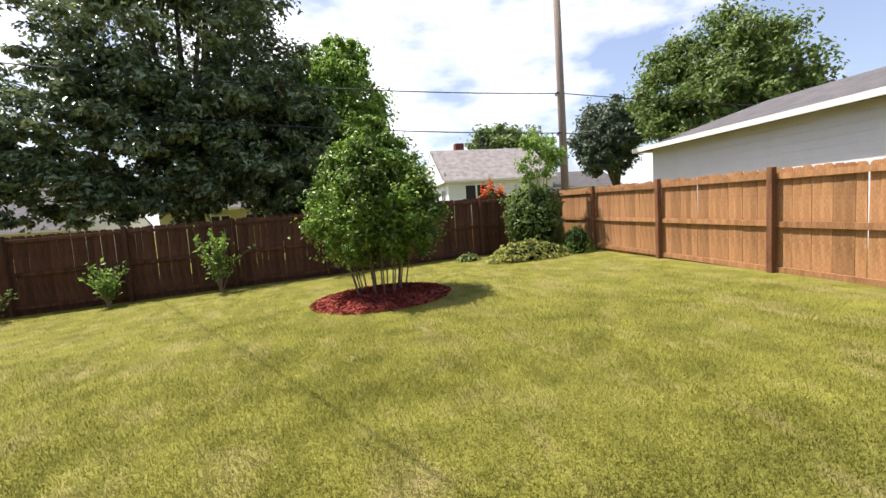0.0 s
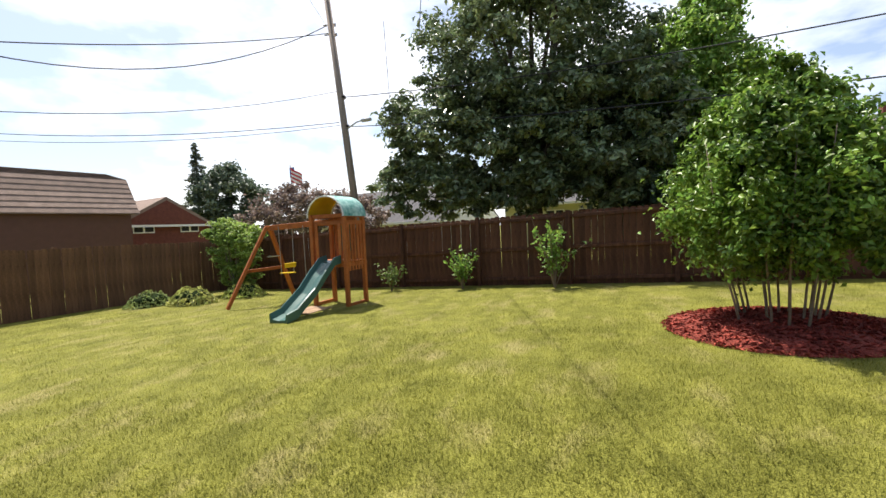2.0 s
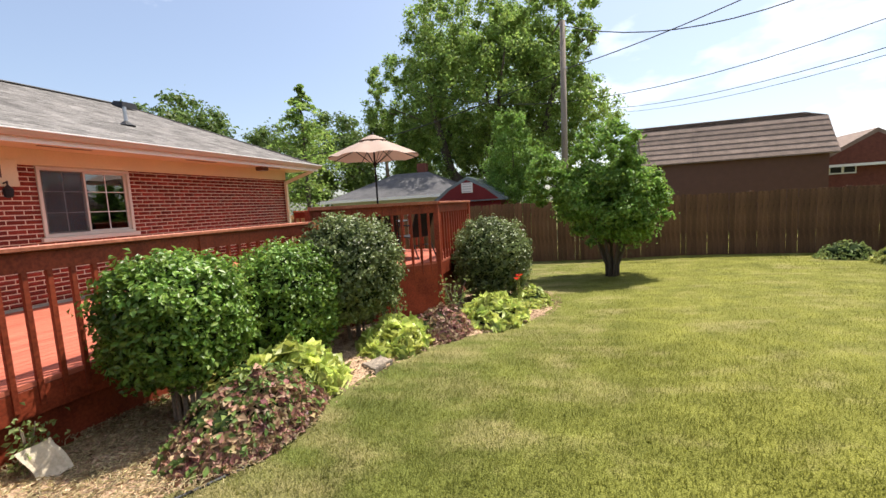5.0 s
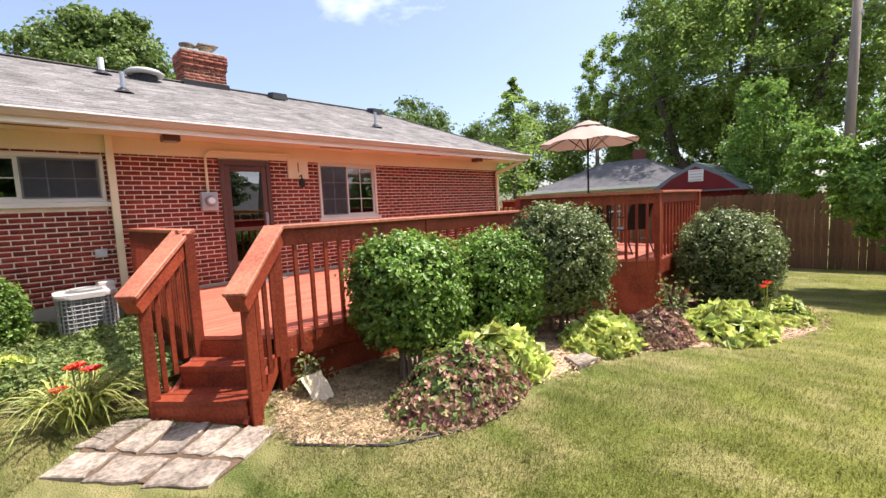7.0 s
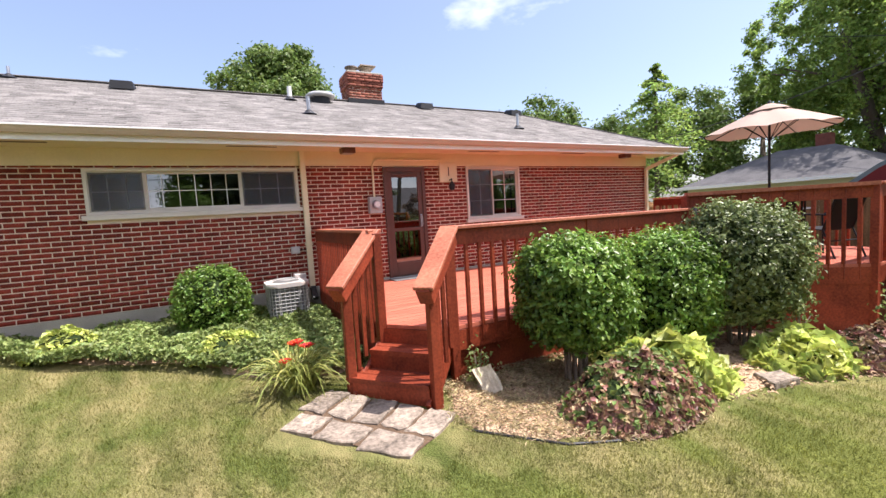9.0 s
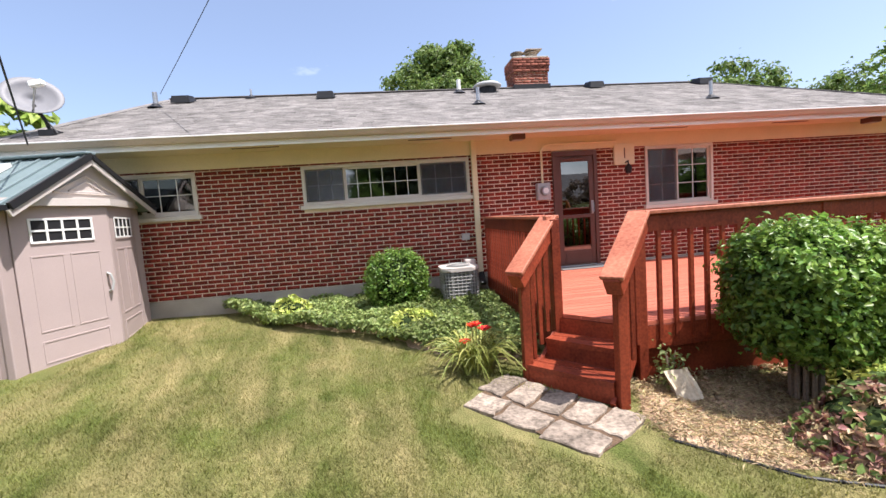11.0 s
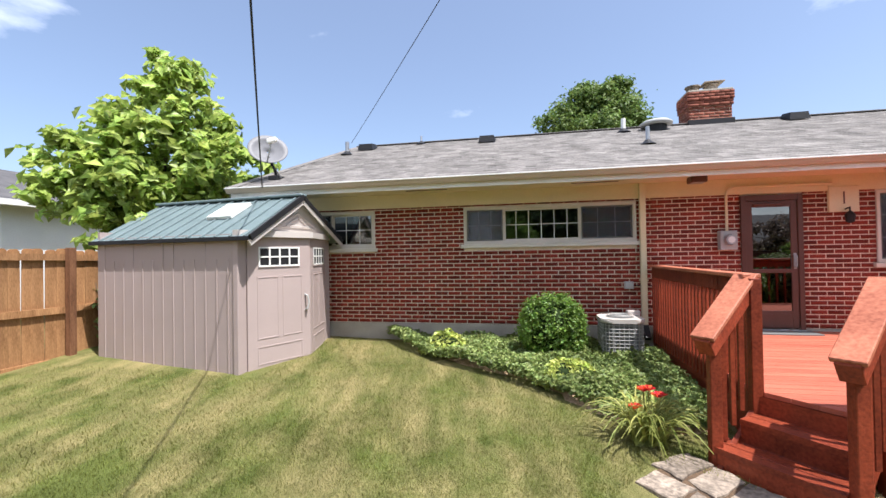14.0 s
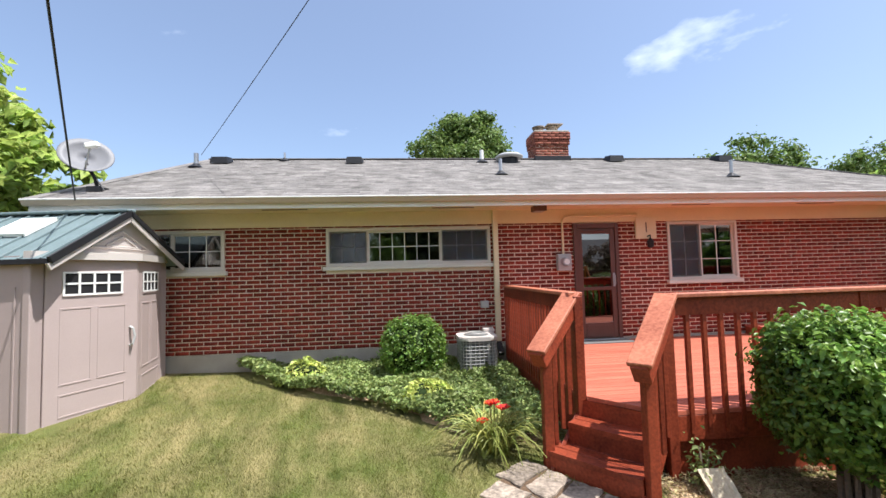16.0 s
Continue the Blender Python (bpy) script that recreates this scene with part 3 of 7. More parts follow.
window("window_1", "wide three-light almond vinyl window above the air conditioner", *OPEN["mid"], [0.235, 0.70], [(3, 2), (6, 2), (3, 2)], (0, 2))
window("window_2", "almond vinyl sliding window beside the resin shed", *OPEN["left"], [0.45], [(3, 2), (3, 2)], (0,))
window("window_3", "almond vinyl sliding window with half screen beside the door", *OPEN["right"], [0.47], [(2, 3), (2, 3)], (0,))


def build_door():
    x0, x1, z0, z1 = OPEN["door"]
    d = thing("door_1", "dark brown storm door with full glass, closed", "door", ((x0 + x1) / 2, 0.03, z0), kind="structure")
    bm = bmesh.new()
    for a in ((x0, x0 + 0.07, z0, z1), (x1 - 0.07, x1, z0, z1), (x0 + 0.07, x1 - 0.07, z1 - 0.09, z1)):
        box(a[0], a[1], -0.03, 0.10, a[2], a[3], 0.006, bm)
    part("door_frame", bm, M["door"], d)
    part("threshold", box(x0, x1, -0.06, 0.1, z0 - 0.03, z0 + 0.02, 0.005), M["metal"], d)
    bm = bmesh.new()
    a, b, y0, y1 = x0 + 0.075, x1 - 0.075, -0.012, 0.028
    for r in ((a, a + 0.085, z0 + 0.02, z1 - 0.095), (b - 0.085, b, z0 + 0.02, z1 - 0.095), (a + 0.085, b - 0.085, z1 - 0.19, z1 - 0.095), (a + 0.085, b - 0.085, z0 + 0.02, z0 + 0.30), (a + 0.085, b - 0.085, z0 + 0.88, z0 + 0.94)):
        box(r[0], r[1], y0, y1, r[2], r[3], 0.005, bm)
    leaf_ = part("door_leaf", bm, M["door"], d, "brown storm door leaf")
    part("kick_panel", box(a + 0.11, b - 0.11, y0 - 0.008, y0, z0 + 0.06, z0 + 0.26, 0.003), M["door"], leaf_)
    part("pane", box(a + 0.08, b - 0.08, 0.004, 0.010, z0 + 0.94, z1 - 0.19), M["doorglass"], leaf_).visible_shadow = False
    part("pane", box(a + 0.08, b - 0.08, 0.004, 0.010, z0 + 0.30, z0 + 0.88), M["doorglass"], leaf_).visible_shadow = False
    bm = tube([(b - 0.04, y0, z0 + 0.98), (b - 0.04, y0 - 0.05, z0 + 0.98), (b - 0.04, y0 - 0.05, z0 + 1.14), (b - 0.04, y0, z0 + 1.14)], 0.01)
    box(b - 0.06, b - 0.02, y0 - 0.008, y0, z0 + 0.94, z0 + 1.18, 0.003, bm)
    part("door_handle", bm, M["metal"], leaf_, "brass pull handle")
    part("door_closer", tube([(a + 0.1, y0 - 0.02, z1 - 0.15), (a + 0.5, y0 - 0.02, z1 - 0.15)], 0.016), M["door"], leaf_)
    solid("door_mat", box(x0 - 0.05, x1 + 0.02, -0.40, -0.08, 0.583, 0.597, 0.004), M["acgrey"], "thin grey doormat lying on the red deck", "doormat")


build_door()


# ---- bricks of the back wall ----
def build_bricks():
    rng = np.random.default_rng(11)
    course, ln, joint = 0.07, 0.203, 0.0145
    lo, hi, near = [], [], []
    for c in range(int((ZB + 0.0 - ZF) / course) + 1):
        z0 = ZF + c * course + joint / 2
        z1 = min(z0 + course - joint, ZB + 0.02)
        if z1 - z0 < 0.02:
            continue
        x = WX0 - (0.111 if c % 2 else 0)
        step = 0.222
        while x < WX1:
            spans = [(max(x, WX0) + joint / 2, min(x + step, WX1) - joint / 2)]
            for a, b, q0, q1 in OPEN.values():
                if z1 > q0 - 0.07 and z0 < q1:
                    spans = [s for p in spans for s in ((p[0], min(p[1], a - 0.004)), (max(p[0], b + 0.004), p[1])) if s[1] - s[0] > 0.02]
            for p in spans:
                j = rng.uniform(-0.002, 0.002)
                if -1.2 < x < 1.75 and 1.05 < z0 and len(near) < 300 and abs(p[1] - p[0] - (step - joint)) < 0.001:
                    near.append(((p[0] + p[1]) / 2, j, z0, step))
                else:
                    lo.append((p[0], j, z0)), hi.append((p[1], 0.03, z1))
            x += step
    tagged(part("brickwork", boxes_np("brickwork", np.array(lo), np.array(hi)), M["brick"], HOUSE, "dark red brick courses"), kind="stuff")
    shapes = {}
    for st in (0.222,):
        bm = box(-(st - joint) / 2, (st - joint) / 2, 0, 0.03, 0, course - joint, 0.003)
        shapes[st] = to_mesh(bm, "brick")
        shapes[st].materials.append(M["brick"])
    return [(shapes[st], Matrix.Translation((x, y, z))) for x, y, z, st in near]


BRICKS = build_bricks()


# ---- on the wall and the roof ----
def build_wall_fittings():
    d = thing("downspout", "cream painted square downspout on the brick wall", "downspout", (-1.43, -0.06, 0.35))
    part("pipe", box(-1.475, -1.385, -0.10, -0.03, 0.62, 2.93, 0.006), M["cream"], d)
    part("elbow", beam((-1.43, -0.065, 0.64), (-1.43, -0.24, 0.46), 0.085, 0.07), M["dark"], d, "black drain elbow")
    part("strap", box(-1.49, -1.37, -0.106, -0.02, 1.35, 1.38, 0.002), M["cream"], d)
    d = thing("downspout", "cream downspout at the far corner of the house", "downspout", (7.34, -0.06, 0.3))
    part("pipe", box(7.30, 7.38, -0.10, -0.035, 0.3, 2.62, 0.006), M["cream"], d)
    part("elbow", beam((7.34, -0.07, 2.6), (7.70, -0.72, 2.90), 0.08, 0.07), M["cream"], d)
    m = thing("electric_meter", "grey electric meter box with round glass dial", "meter", (-0.20, -0.02, 1.82))
    part("box", box(-0.33, -0.09, -0.12, 0.0, 1.82, 2.12, 0.012), M["greybox"], m)
    dial = tube([(-0.21, -0.12, 1.98), (-0.21, -0.15, 1.98), (-0.21, -0.20, 1.98)], [0.085, 0.085, 0.07], 20)
    part("dial", dial, M["metal"], m, "round meter dial")
    part("dial_face", tube([(-0.21, -0.202, 1.98), (-0.21, -0.206, 1.98)], 0.05, 16), M["white"], m)
    part("seal_ring", tube([(-0.21, -0.125, 1.98), (-0.21, -0.135, 1.98)], 0.095, 20), M["greybox"], m)
    c = [(-0.21, -0.05, 2.12), (-0.21, -0.05, 2.66)] + [(-0.21 + 0.13 * (1 - math.cos(a)), -0.05, 2.66 + 0.13 * math.sin(a)) for a in (0.4, 0.8, 1.2, 1.57)] + [(0.6, -0.05, 2.79), (1.2, -0.05, 2.79)]
    part("conduit", tube(c, 0.02, 8), M["cream"], m, "cream painted conduit")
    f = thing("wall_light", "black hanging lantern below a cream wall panel", "lantern", (1.37, -0.02, 2.20))
    part("back_panel", box(1.17, 1.56, -0.045, 0.0, 2.36, 2.74, 0.006), M["cream"], f, "cream mounting panel")
    part("slot", box(1.355, 1.375, -0.048, -0.044, 2.48, 2.66), M["door"], f)
    part("arm", tube([(1.38, -0.045, 2.40), (1.38, -0.13, 2.42), (1.38, -0.13, 2.36)], 0.012), M["dark"], f)
    part("lantern", lathe([(0.02, 0), (0.05, 0.02), (0.062, 0.12), (0.03, 0.16), (0.01, 0.18)], (1.38, -0.13, 2.19), 10), M["dark"], f)
    for x, y in ((-0.75, -0.42), (6.1, -0.40)):
        s = thing("eave_light", "brown square floodlight under the soffit", "light", (x, y, 2.82), group="lights under the eave")
        part("housing", box(x - 0.11, x + 0.11, y - 0.10, y + 0.10, 2.83, 2.922, 0.012), M["door"], s)
        part("lens", box(x - 0.08, x + 0.08, y - 0.07, y + 0.07, 2.822, 2.832, 0.003), M["greybox"], s)
    b = thing("outlet_box", "small grey outdoor outlet box on brick", "outlet", (-1.65, -0.03, 1.24))
    part("box", box(-1.72, -1.58, -0.06, 0.0, 1.22, 1.34, 0.008), M["greybox"], b)
    part("lid", box(-1.71, -1.59, -0.072, -0.06, 1.23, 1.33, 0.004), M["greybox"], b)
    part("cable", tube([(-1.58, -0.02, 1.28), (-1.3, -0.02, 1.27), (-1.1, -0.02, 1.28)], 0.008), M["wire"], b)


def roof_z(y):
    return 3.05 + (y + 0.74) * (4.80 - 3.05) / (3.6 + 0.74)


def build_roof_things():
    c = thing("chimney", "red brick chimney with two clay flue pots", "chimney", (1.0, 3.7, 4.5))
    x0, x1, y0, y1 = 0.54, 1.44, 3.45, 4.15
    part("shaft", box(x0 + 0.008, x1 - 0.008, y0 + 0.008, y1 - 0.008, 4.3, 5.50), M["mortar"], c)
    mesh_l, mesh_h = [], []
    rng = np.random.default_rng(3)
    for k in range(17):
        z0 = 4.35 + k * 0.0686
        out = 0.03 if k in (12, 13) else (0.045 if k > 13 else 0)
        off = 0.1 if k % 2 else 0
        for a in np.arange(x0 - off, x1, 0.214):
            a0, a1 = max(a, x0) - (out if a <= x0 else 0), min(a + 0.203, x1) + (out if a + 0.214 >= x1 else 0)
            if a1 - a0 > 0.03:
                mesh_l += [(a0, y0 - out, z0)]
                mesh_h += [(a1, y0 + 0.05, z0 + 0.058)]
        for a in np.arange(y0 + 0.06 - off, y1, 0.214):
            a0, a1 = max(a, y0 + 0.055), min(a + 0.203, y1)
            if a1 - a0 > 0.03:
                for q in ((x0 - out, x0 + 0.05), (x1 - 0.05, x1 + out)):
                    mesh_l += [(q[0], a0, z0)]
                    mesh_h += [(q[1], a1, z0 + 0.058)]
    tagged(part("brickwork", boxes_np("brickwork", np.array(mesh_l), np.array(mesh_h)), M["chimneybrick"], c), kind="stuff")
    part("crown", box(x0 - 0.03, x1 + 0.03, y0 - 0.03, y1 + 0.03, 5.50, 5.56, 0.02), M["concrete"], c)
    for x in (0.75, 1.15):
        part("flue_pot", lathe([(0.14, 0), (0.14, 0.16), (0.17, 0.17), (0.17, 0.2), (0.12, 0.2)], (x, 3.8, 5.56), 16), M["stone"], c, "pale clay flue pot")
    part("flue_cap", box(0.95, 1.38, 3.6, 4.0, 5.78, 5.81, 0.008), M["stone"], c, "pale stone flue cap")
    part("flashing", box(x0 - 0.04, x1 + 0.04, y0 - 0.05, y0 - 0.005, 4.66, 4.86, 0.004), M["dark"], c, "dark lead flashing")
    for x, y, h, r, k in ((-0.98, 1.21, 0.34, 0.035, "metal"), (-1.0, 3.06, 0.32, 0.05, "white"), (3.83, 0.8, 0.36, 0.035, "metal"), (-7.53, 2.39, 0.32, 0.05, "metal"), (-5.9, 3.4, 0.22, 0.025, "metal")):
        v = thing("vent_pipe", "white plastic plumbing vent on shingles" if k == "white" else "grey metal plumbing vent pipe on shingles", "vent pipe", (x, y, roof_z(y)), group="roof vents")
        part("pipe", tube([(x, y, roof_z(y) - 0.05), (x, y, roof_z(y) + h)], r, 12), M[k], v)
        part("flashing", lathe([(r + 0.12, 0.0), (r + 0.05, 0.05), (r + 0.01, 0.09)], (x, y, roof_z(y) - 0.005), 14), M["dark"], v)
    for x, y in ((-7.23, 2.98), (-4.14, 2.95), (2.56, 3.2), (5.6, 3.2)):
        v = thing("roof_vent", "low black box roof vent", "roof vent", (x, y, roof_z(y)), group="box vents on the roof")
        z = roof_z(y)
        bm = bmesh.new()
        lo = [bm.verts.new(p) for p in ((x - 0.2, y - 0.18, z - 0.03), (x + 0.2, y - 0.18, z - 0.03), (x + 0.2, y + 0.2, z + 0.1), (x - 0.2, y + 0.2, z + 0.1))]
        hi = [bm.verts.new(p) for p in ((x - 0.17, y - 0.16, z + 0.13), (x + 0.17, y - 0.16, z + 0.13), (x + 0.16, y + 0.15, z + 0.19), (x - 0.16, y + 0.15, z + 0.19))]
        bm.faces.new(hi)
        for i in range(4):
            bm.faces.new((lo[i], lo[(i + 1) % 4], hi[(i + 1) % 4], hi[i]))
        part("hood", bm, M["dark"], v)
    x, y = -0.29, 3.08
    v = thing("attic_fan", "round low grey attic fan hood", "attic fan", (x, y, roof_z(y)))
    part("hood", lathe([(0.22, 0.10), (0.34, 0.11), (0.35, 0.15), (0.28, 0.20), (0.1, 0.22), (0.01, 0.222)], (x, y, roof_z(y)), 24), M["greybox"], v, smooth=True)
    part("collar", lathe([(0.22, -0.1), (0.22, 0.1)], (x, y, roof_z(y)), 20), M["dark"], v)
    # dish
    x, y = -7.83, -0.15
    z = roof_z(y)
    s = thing("satellite_dish", "grey satellite dish on a bent mast at the eave", "satellite dish", (x, y, z))
    part("foot", box(x - 0.1, x + 0.1, y - 0.12, y + 0.12, z - 0.02, z + 0.06), M["dark"], s)
    part("mast", tube([(x, y, z), (x - 0.02, y - 0.05, z + 0.2), (x - 0.12, y - 0.1, z + 0.42)], 0.025), M["dark"], s)
    part("strut", tube([(x + 0.15, y - 0.1, z + 0.0), (x - 0.05, y - 0.07, z + 0.28)], 0.012), M["dark"], s)
    bm = bmesh.new()
    m = look((x - 0.10, y - 0.12, z + 0.56), (x + 2.2, y - 3.2, z + 2.3)) @ Matrix.Scale(1.12, 4, (1, 0, 0))
    rings = [[bm.verts.new(m @ Vector((0.31 * r * math.cos(a), 0.31 * r * math.sin(a), -0.10 * (r * r) + 0.10 + k))) for a in [2 * math.pi * i / 24 for i in range(24)]] for r, k in ((0.05, 0), (0.4, 0), (0.75, 0), (1, 0), (1.02, 0.012), (0.75, 0.014), (0.4, 0.014), (0.05, 0.014))]
    for a, b in zip(rings, rings[1:] + rings[:1]):
        for i in range(24):
            bm.faces.new((a[i], a[(i + 1) % 24], b[(i + 1) % 24], b[i]))
    part("reflector", bm, M["dishgrey"], s, "grey dish reflector", smooth=True)
    tip = Vector((x + 0.16, y - 0.42, z + 0.60))
    part("arm", tube([(x - 0.12, y - 0.12, z + 0.32), (x + 0.06, y - 0.35, z + 0.38), tip], 0.014), M["greybox"], s)
    part("receiver", beam(tip - Vector((0.08, 0.0, 0)), tip + Vector((0.10, 0.03, 0.04)), 0.09, 0.09, 0.02), M["white"], s, "white receiver head")


build_wall_fittings()
build_roof_things()


# ---- deck ----
ZD, ZU = 0.58, 0.75
DA, DB, DC = (3.2, -3.7), (4.75, -5.25), (6.9, -5.25)
S0, S1 = Vector((-1.28, -3.13)), Vector((-0.84, -3.66))
SD = Vector((-0.76, -0.65)).normalized()


def rail_run(parent, p, q, z, top, step=0.158):
    """Rail from p to q: flat cap, wide board below it, square balusters down past the deck's edge."""
    p, q = Vector((*p, 0)), Vector((*q, 0))
    zz = Vector((0, 0, top))
    part("rail_cap", beam(p + zz, q + zz, 0.15, 0.038, 0.006), M["railcap"], parent, "flat sun-bleached red cap rail with sunlit tone in its colour")
    part("rail_board", beam(p + zz - Vector((0, 0, 0.10)), q + zz - Vector((0, 0, 0.10)), 0.038, 0.155, 0.004), M["rail"], parent)
    n = max(1, int((q - p).length / step))
    me = None
    for k in range(n + 1):
        c = p + (q - p) * (k / n)
        if me is None:
            me = to_mesh(box(-0.019, 0.019, -0.019, 0.019, z - 0.2, top - 0.03, 0.003), "baluster")
        ob = part("baluster", me, M["rail"], parent, world_space=False)
        ob.matrix_basis = Matrix.Translation(c - parent.location)


def build_deck():
    deck = thing("deck", "low red-stained wooden deck with railing and diagonal steps", "deck", (2.0, -2.0, 0.0))
    # joists and rims
    for a, b, z in (((-1.28, -3.13), (-1.28, -0.04), ZD), ((-0.70, -3.70), DA, ZD), (DA, DB, ZU), (DB, DC, ZU), (DC, (DC[0], -0.04), ZU), ((S0.x, S0.y), (S1.x, S1.y), ZD)):
        part("rim_board", beam((*a, z - 0.045 - 0.11), (*b, z - 0.045 - 0.11), 0.038, 0.22, 0.004), M["rail"], deck)
    part("skirt", beam((-0.70, -3.66, 0.10), (DA[0], DA[1] + 0.04, 0.10), 0.025, 0.46), M["rail"], deck)
    part("skirt", beam((DA[0] - 0.02, DA[1] + 0.03, 0.18), (DB[0] - 0.02, DB[1] + 0.03, 0.18), 0.025, 0.66), M["rail"], deck)
    part("skirt", beam((DB[0], DB[1] + 0.03, 0.18), (DC[0] - 0.02, DC[1] + 0.03, 0.18), 0.025, 0.66), M["rail"], deck)
    part("skirt", beam((-1.26, -3.10, 0.2), (-1.26, -0.04, 0.2), 0.025, 0.5), M["rail"], deck)
    # lower deck, board by board along the house
    w, y = 0.14, -3.72
    while y < -0.03:
        x0 = -1.30
        ya = min(y + w - 0.006, -0.03)
        x2 = max(-1.30, S0.x + (S0.y - ya) * (S1.x - S0.x) / (S0.y - S1.y))
        x0 = max(-1.30, S0.x + (S0.y - y) * (S1.x - S0.x) / (S0.y - S1.y))
        part("deck_board", slab([(x0, y), (DA[0] - 0.01, y), (DA[0] - 0.01, ya), (x2, ya)], ZD - 0.04, ZD), M["deck"], deck)
        y += w
    part("rim_board", box(DA[0] - 0.02, DA[0] + 0.018, -3.7, -0.04, ZD + 0.002, ZU - 0.042, 0.003), M["rail"], deck)
    y = -5.27
    while y < -0.03:
        x0 = DA[0] if y > DA[1] else DA[0] + (DA[1] - y)
        ya = min(y + w - 0.006, -0.03)
        x2 = DA[0] + max(0, DA[1] - ya)
        part("deck_board", slab([(x0 - 0.02, y), (DC[0], y), (DC[0], ya), (x2 - 0.02, ya)], ZU - 0.04, ZU), M["deck"], deck)
        y += w
    # rails
    rail_run(deck, (-0.72, -3.72), DA, ZD, 1.59)
    rail_run(deck, DA, DB, ZU, 1.80)
    rail_run(deck, DB, DC, ZU, 1.80)
    rail_run(deck, DC, (DC[0], -0.6), ZU, 1.80)
    rail_run(deck, (-1.30, -3.08), (-1.30, -0.10), ZD, 1.59, step=0.105)
    for p, z in (((-1.30, -3.10), 1.57), ((-0.75, -3.71), 1.57), (DA, 1.78), (DB, 1.78), (DC, 1.78), ((DC[0], -2.9), 1.78), ((1.2, -3.70), 1.57)):
        part("post", box(p[0] - 0.045, p[0] + 0.045, p[1] - 0.045, p[1] + 0.045, -0.4, z, 0.006), M["rail"], deck)
    # steps
    side = (S1 - S0).normalized()
    for k, z in ((1, 0.385), (2, 0.19)):
        f = S0 + SD * (0.28 * k) - side * (0.03 + 0.11 * (k - 1))
        g = S1 + SD * (0.28 * k) + side * (0.03 + 0.02 * (k - 1))
        for s in (0.07, 0.215):
            a, b = f - SD * (s - 0.01), g - SD * (s - 0.01)
            part("tread_board", beam((a.x, a.y, z - 0.019), (b.x, b.y, z - 0.019), 0.138, 0.038, 0.005), M["rail"], deck)
        a, b = f - SD * 0.02, g - SD * 0.02
        part("riser", beam((a.x, a.y, z - 0.115), (b.x, b.y, z - 0.115), 0.03, 0.155, 0.003), M["rail"], deck)
    a, b = S0 - SD * 0.0, S1 - SD * 0.0
    part("riser", beam((a.x, a.y, 0.45), (b.x, b.y, 0.45), 0.03, 0.17, 0.003), M["rail"], deck)
    for s0, off in ((S0, -side * 0.05), (S1, side * 0.05)):
        a, b = s0 + off, s0 + off + SD * 0.56
        part("stringer", beam((a.x, a.y, 0.34), (b.x, b.y, -0.04), 0.04, 0.16, 0.004), M["rail"], deck)
        # newel, sloping cap and its board, balusters
        lo, hi = s0 + off * 2.2 + SD * 0.52, s0 + off * 2.2 + SD * (-0.05)
        part("newel_post", box(lo.x - 0.045, lo.x + 0.045, lo.y - 0.045, lo.y + 0.045, -0.3, 1.08, 0.008), M["rail"], deck, "square red newel post")
        e = lo + SD * 0.17
        part("rail_cap", beam((e.x, e.y, 1.10), (hi.x, hi.y, 1.60), 0.19, 0.04, 0.006), M["railcap"], deck, "sloping sun-bleached red cap rail with sunlit tone in its colour")
        e2 = lo + SD * 0.14
        part("rail_board", beam((e2.x, e2.y, 1.02), (hi.x, hi.y, 1.50), 0.135, 0.16, 0.006), M["rail"], deck)
        for f in (0.25, 0.5, 0.75):
            c = lo + (hi - lo) * f
            z0, z1 = 0.10 + 0.4 * f, 1.04 + 0.48 * f
            part("baluster", box(c.x - 0.019, c.x + 0.019, c.y - 0.019, c.y + 0.019, z0, z1, 0.003), M["rail"], deck)


build_deck()


# ---- fences ----
def picket_mesh(width, height):
    """A dog-eared board, its foot at z = 0."""
    w, c, t = width / 2, 0.03, 0.016
    out = [(-w, 0), (w, 0), (w, height - c), (w - c, height), (-w + c, height), (-w, height - c)]
    bm = bmesh.new()
    a, b = [[bm.verts.new((x, y, z)) for x, z in out] for y in (-t / 2, t / 2)]
    bm.faces.new(a), bm.faces.new(b[::-1])
    for i in range(6):
        j = (i + 1) % 6
        bm.faces.new((a[j], a[i], b[i], b[j]))
    return to_mesh(bm, "picket")


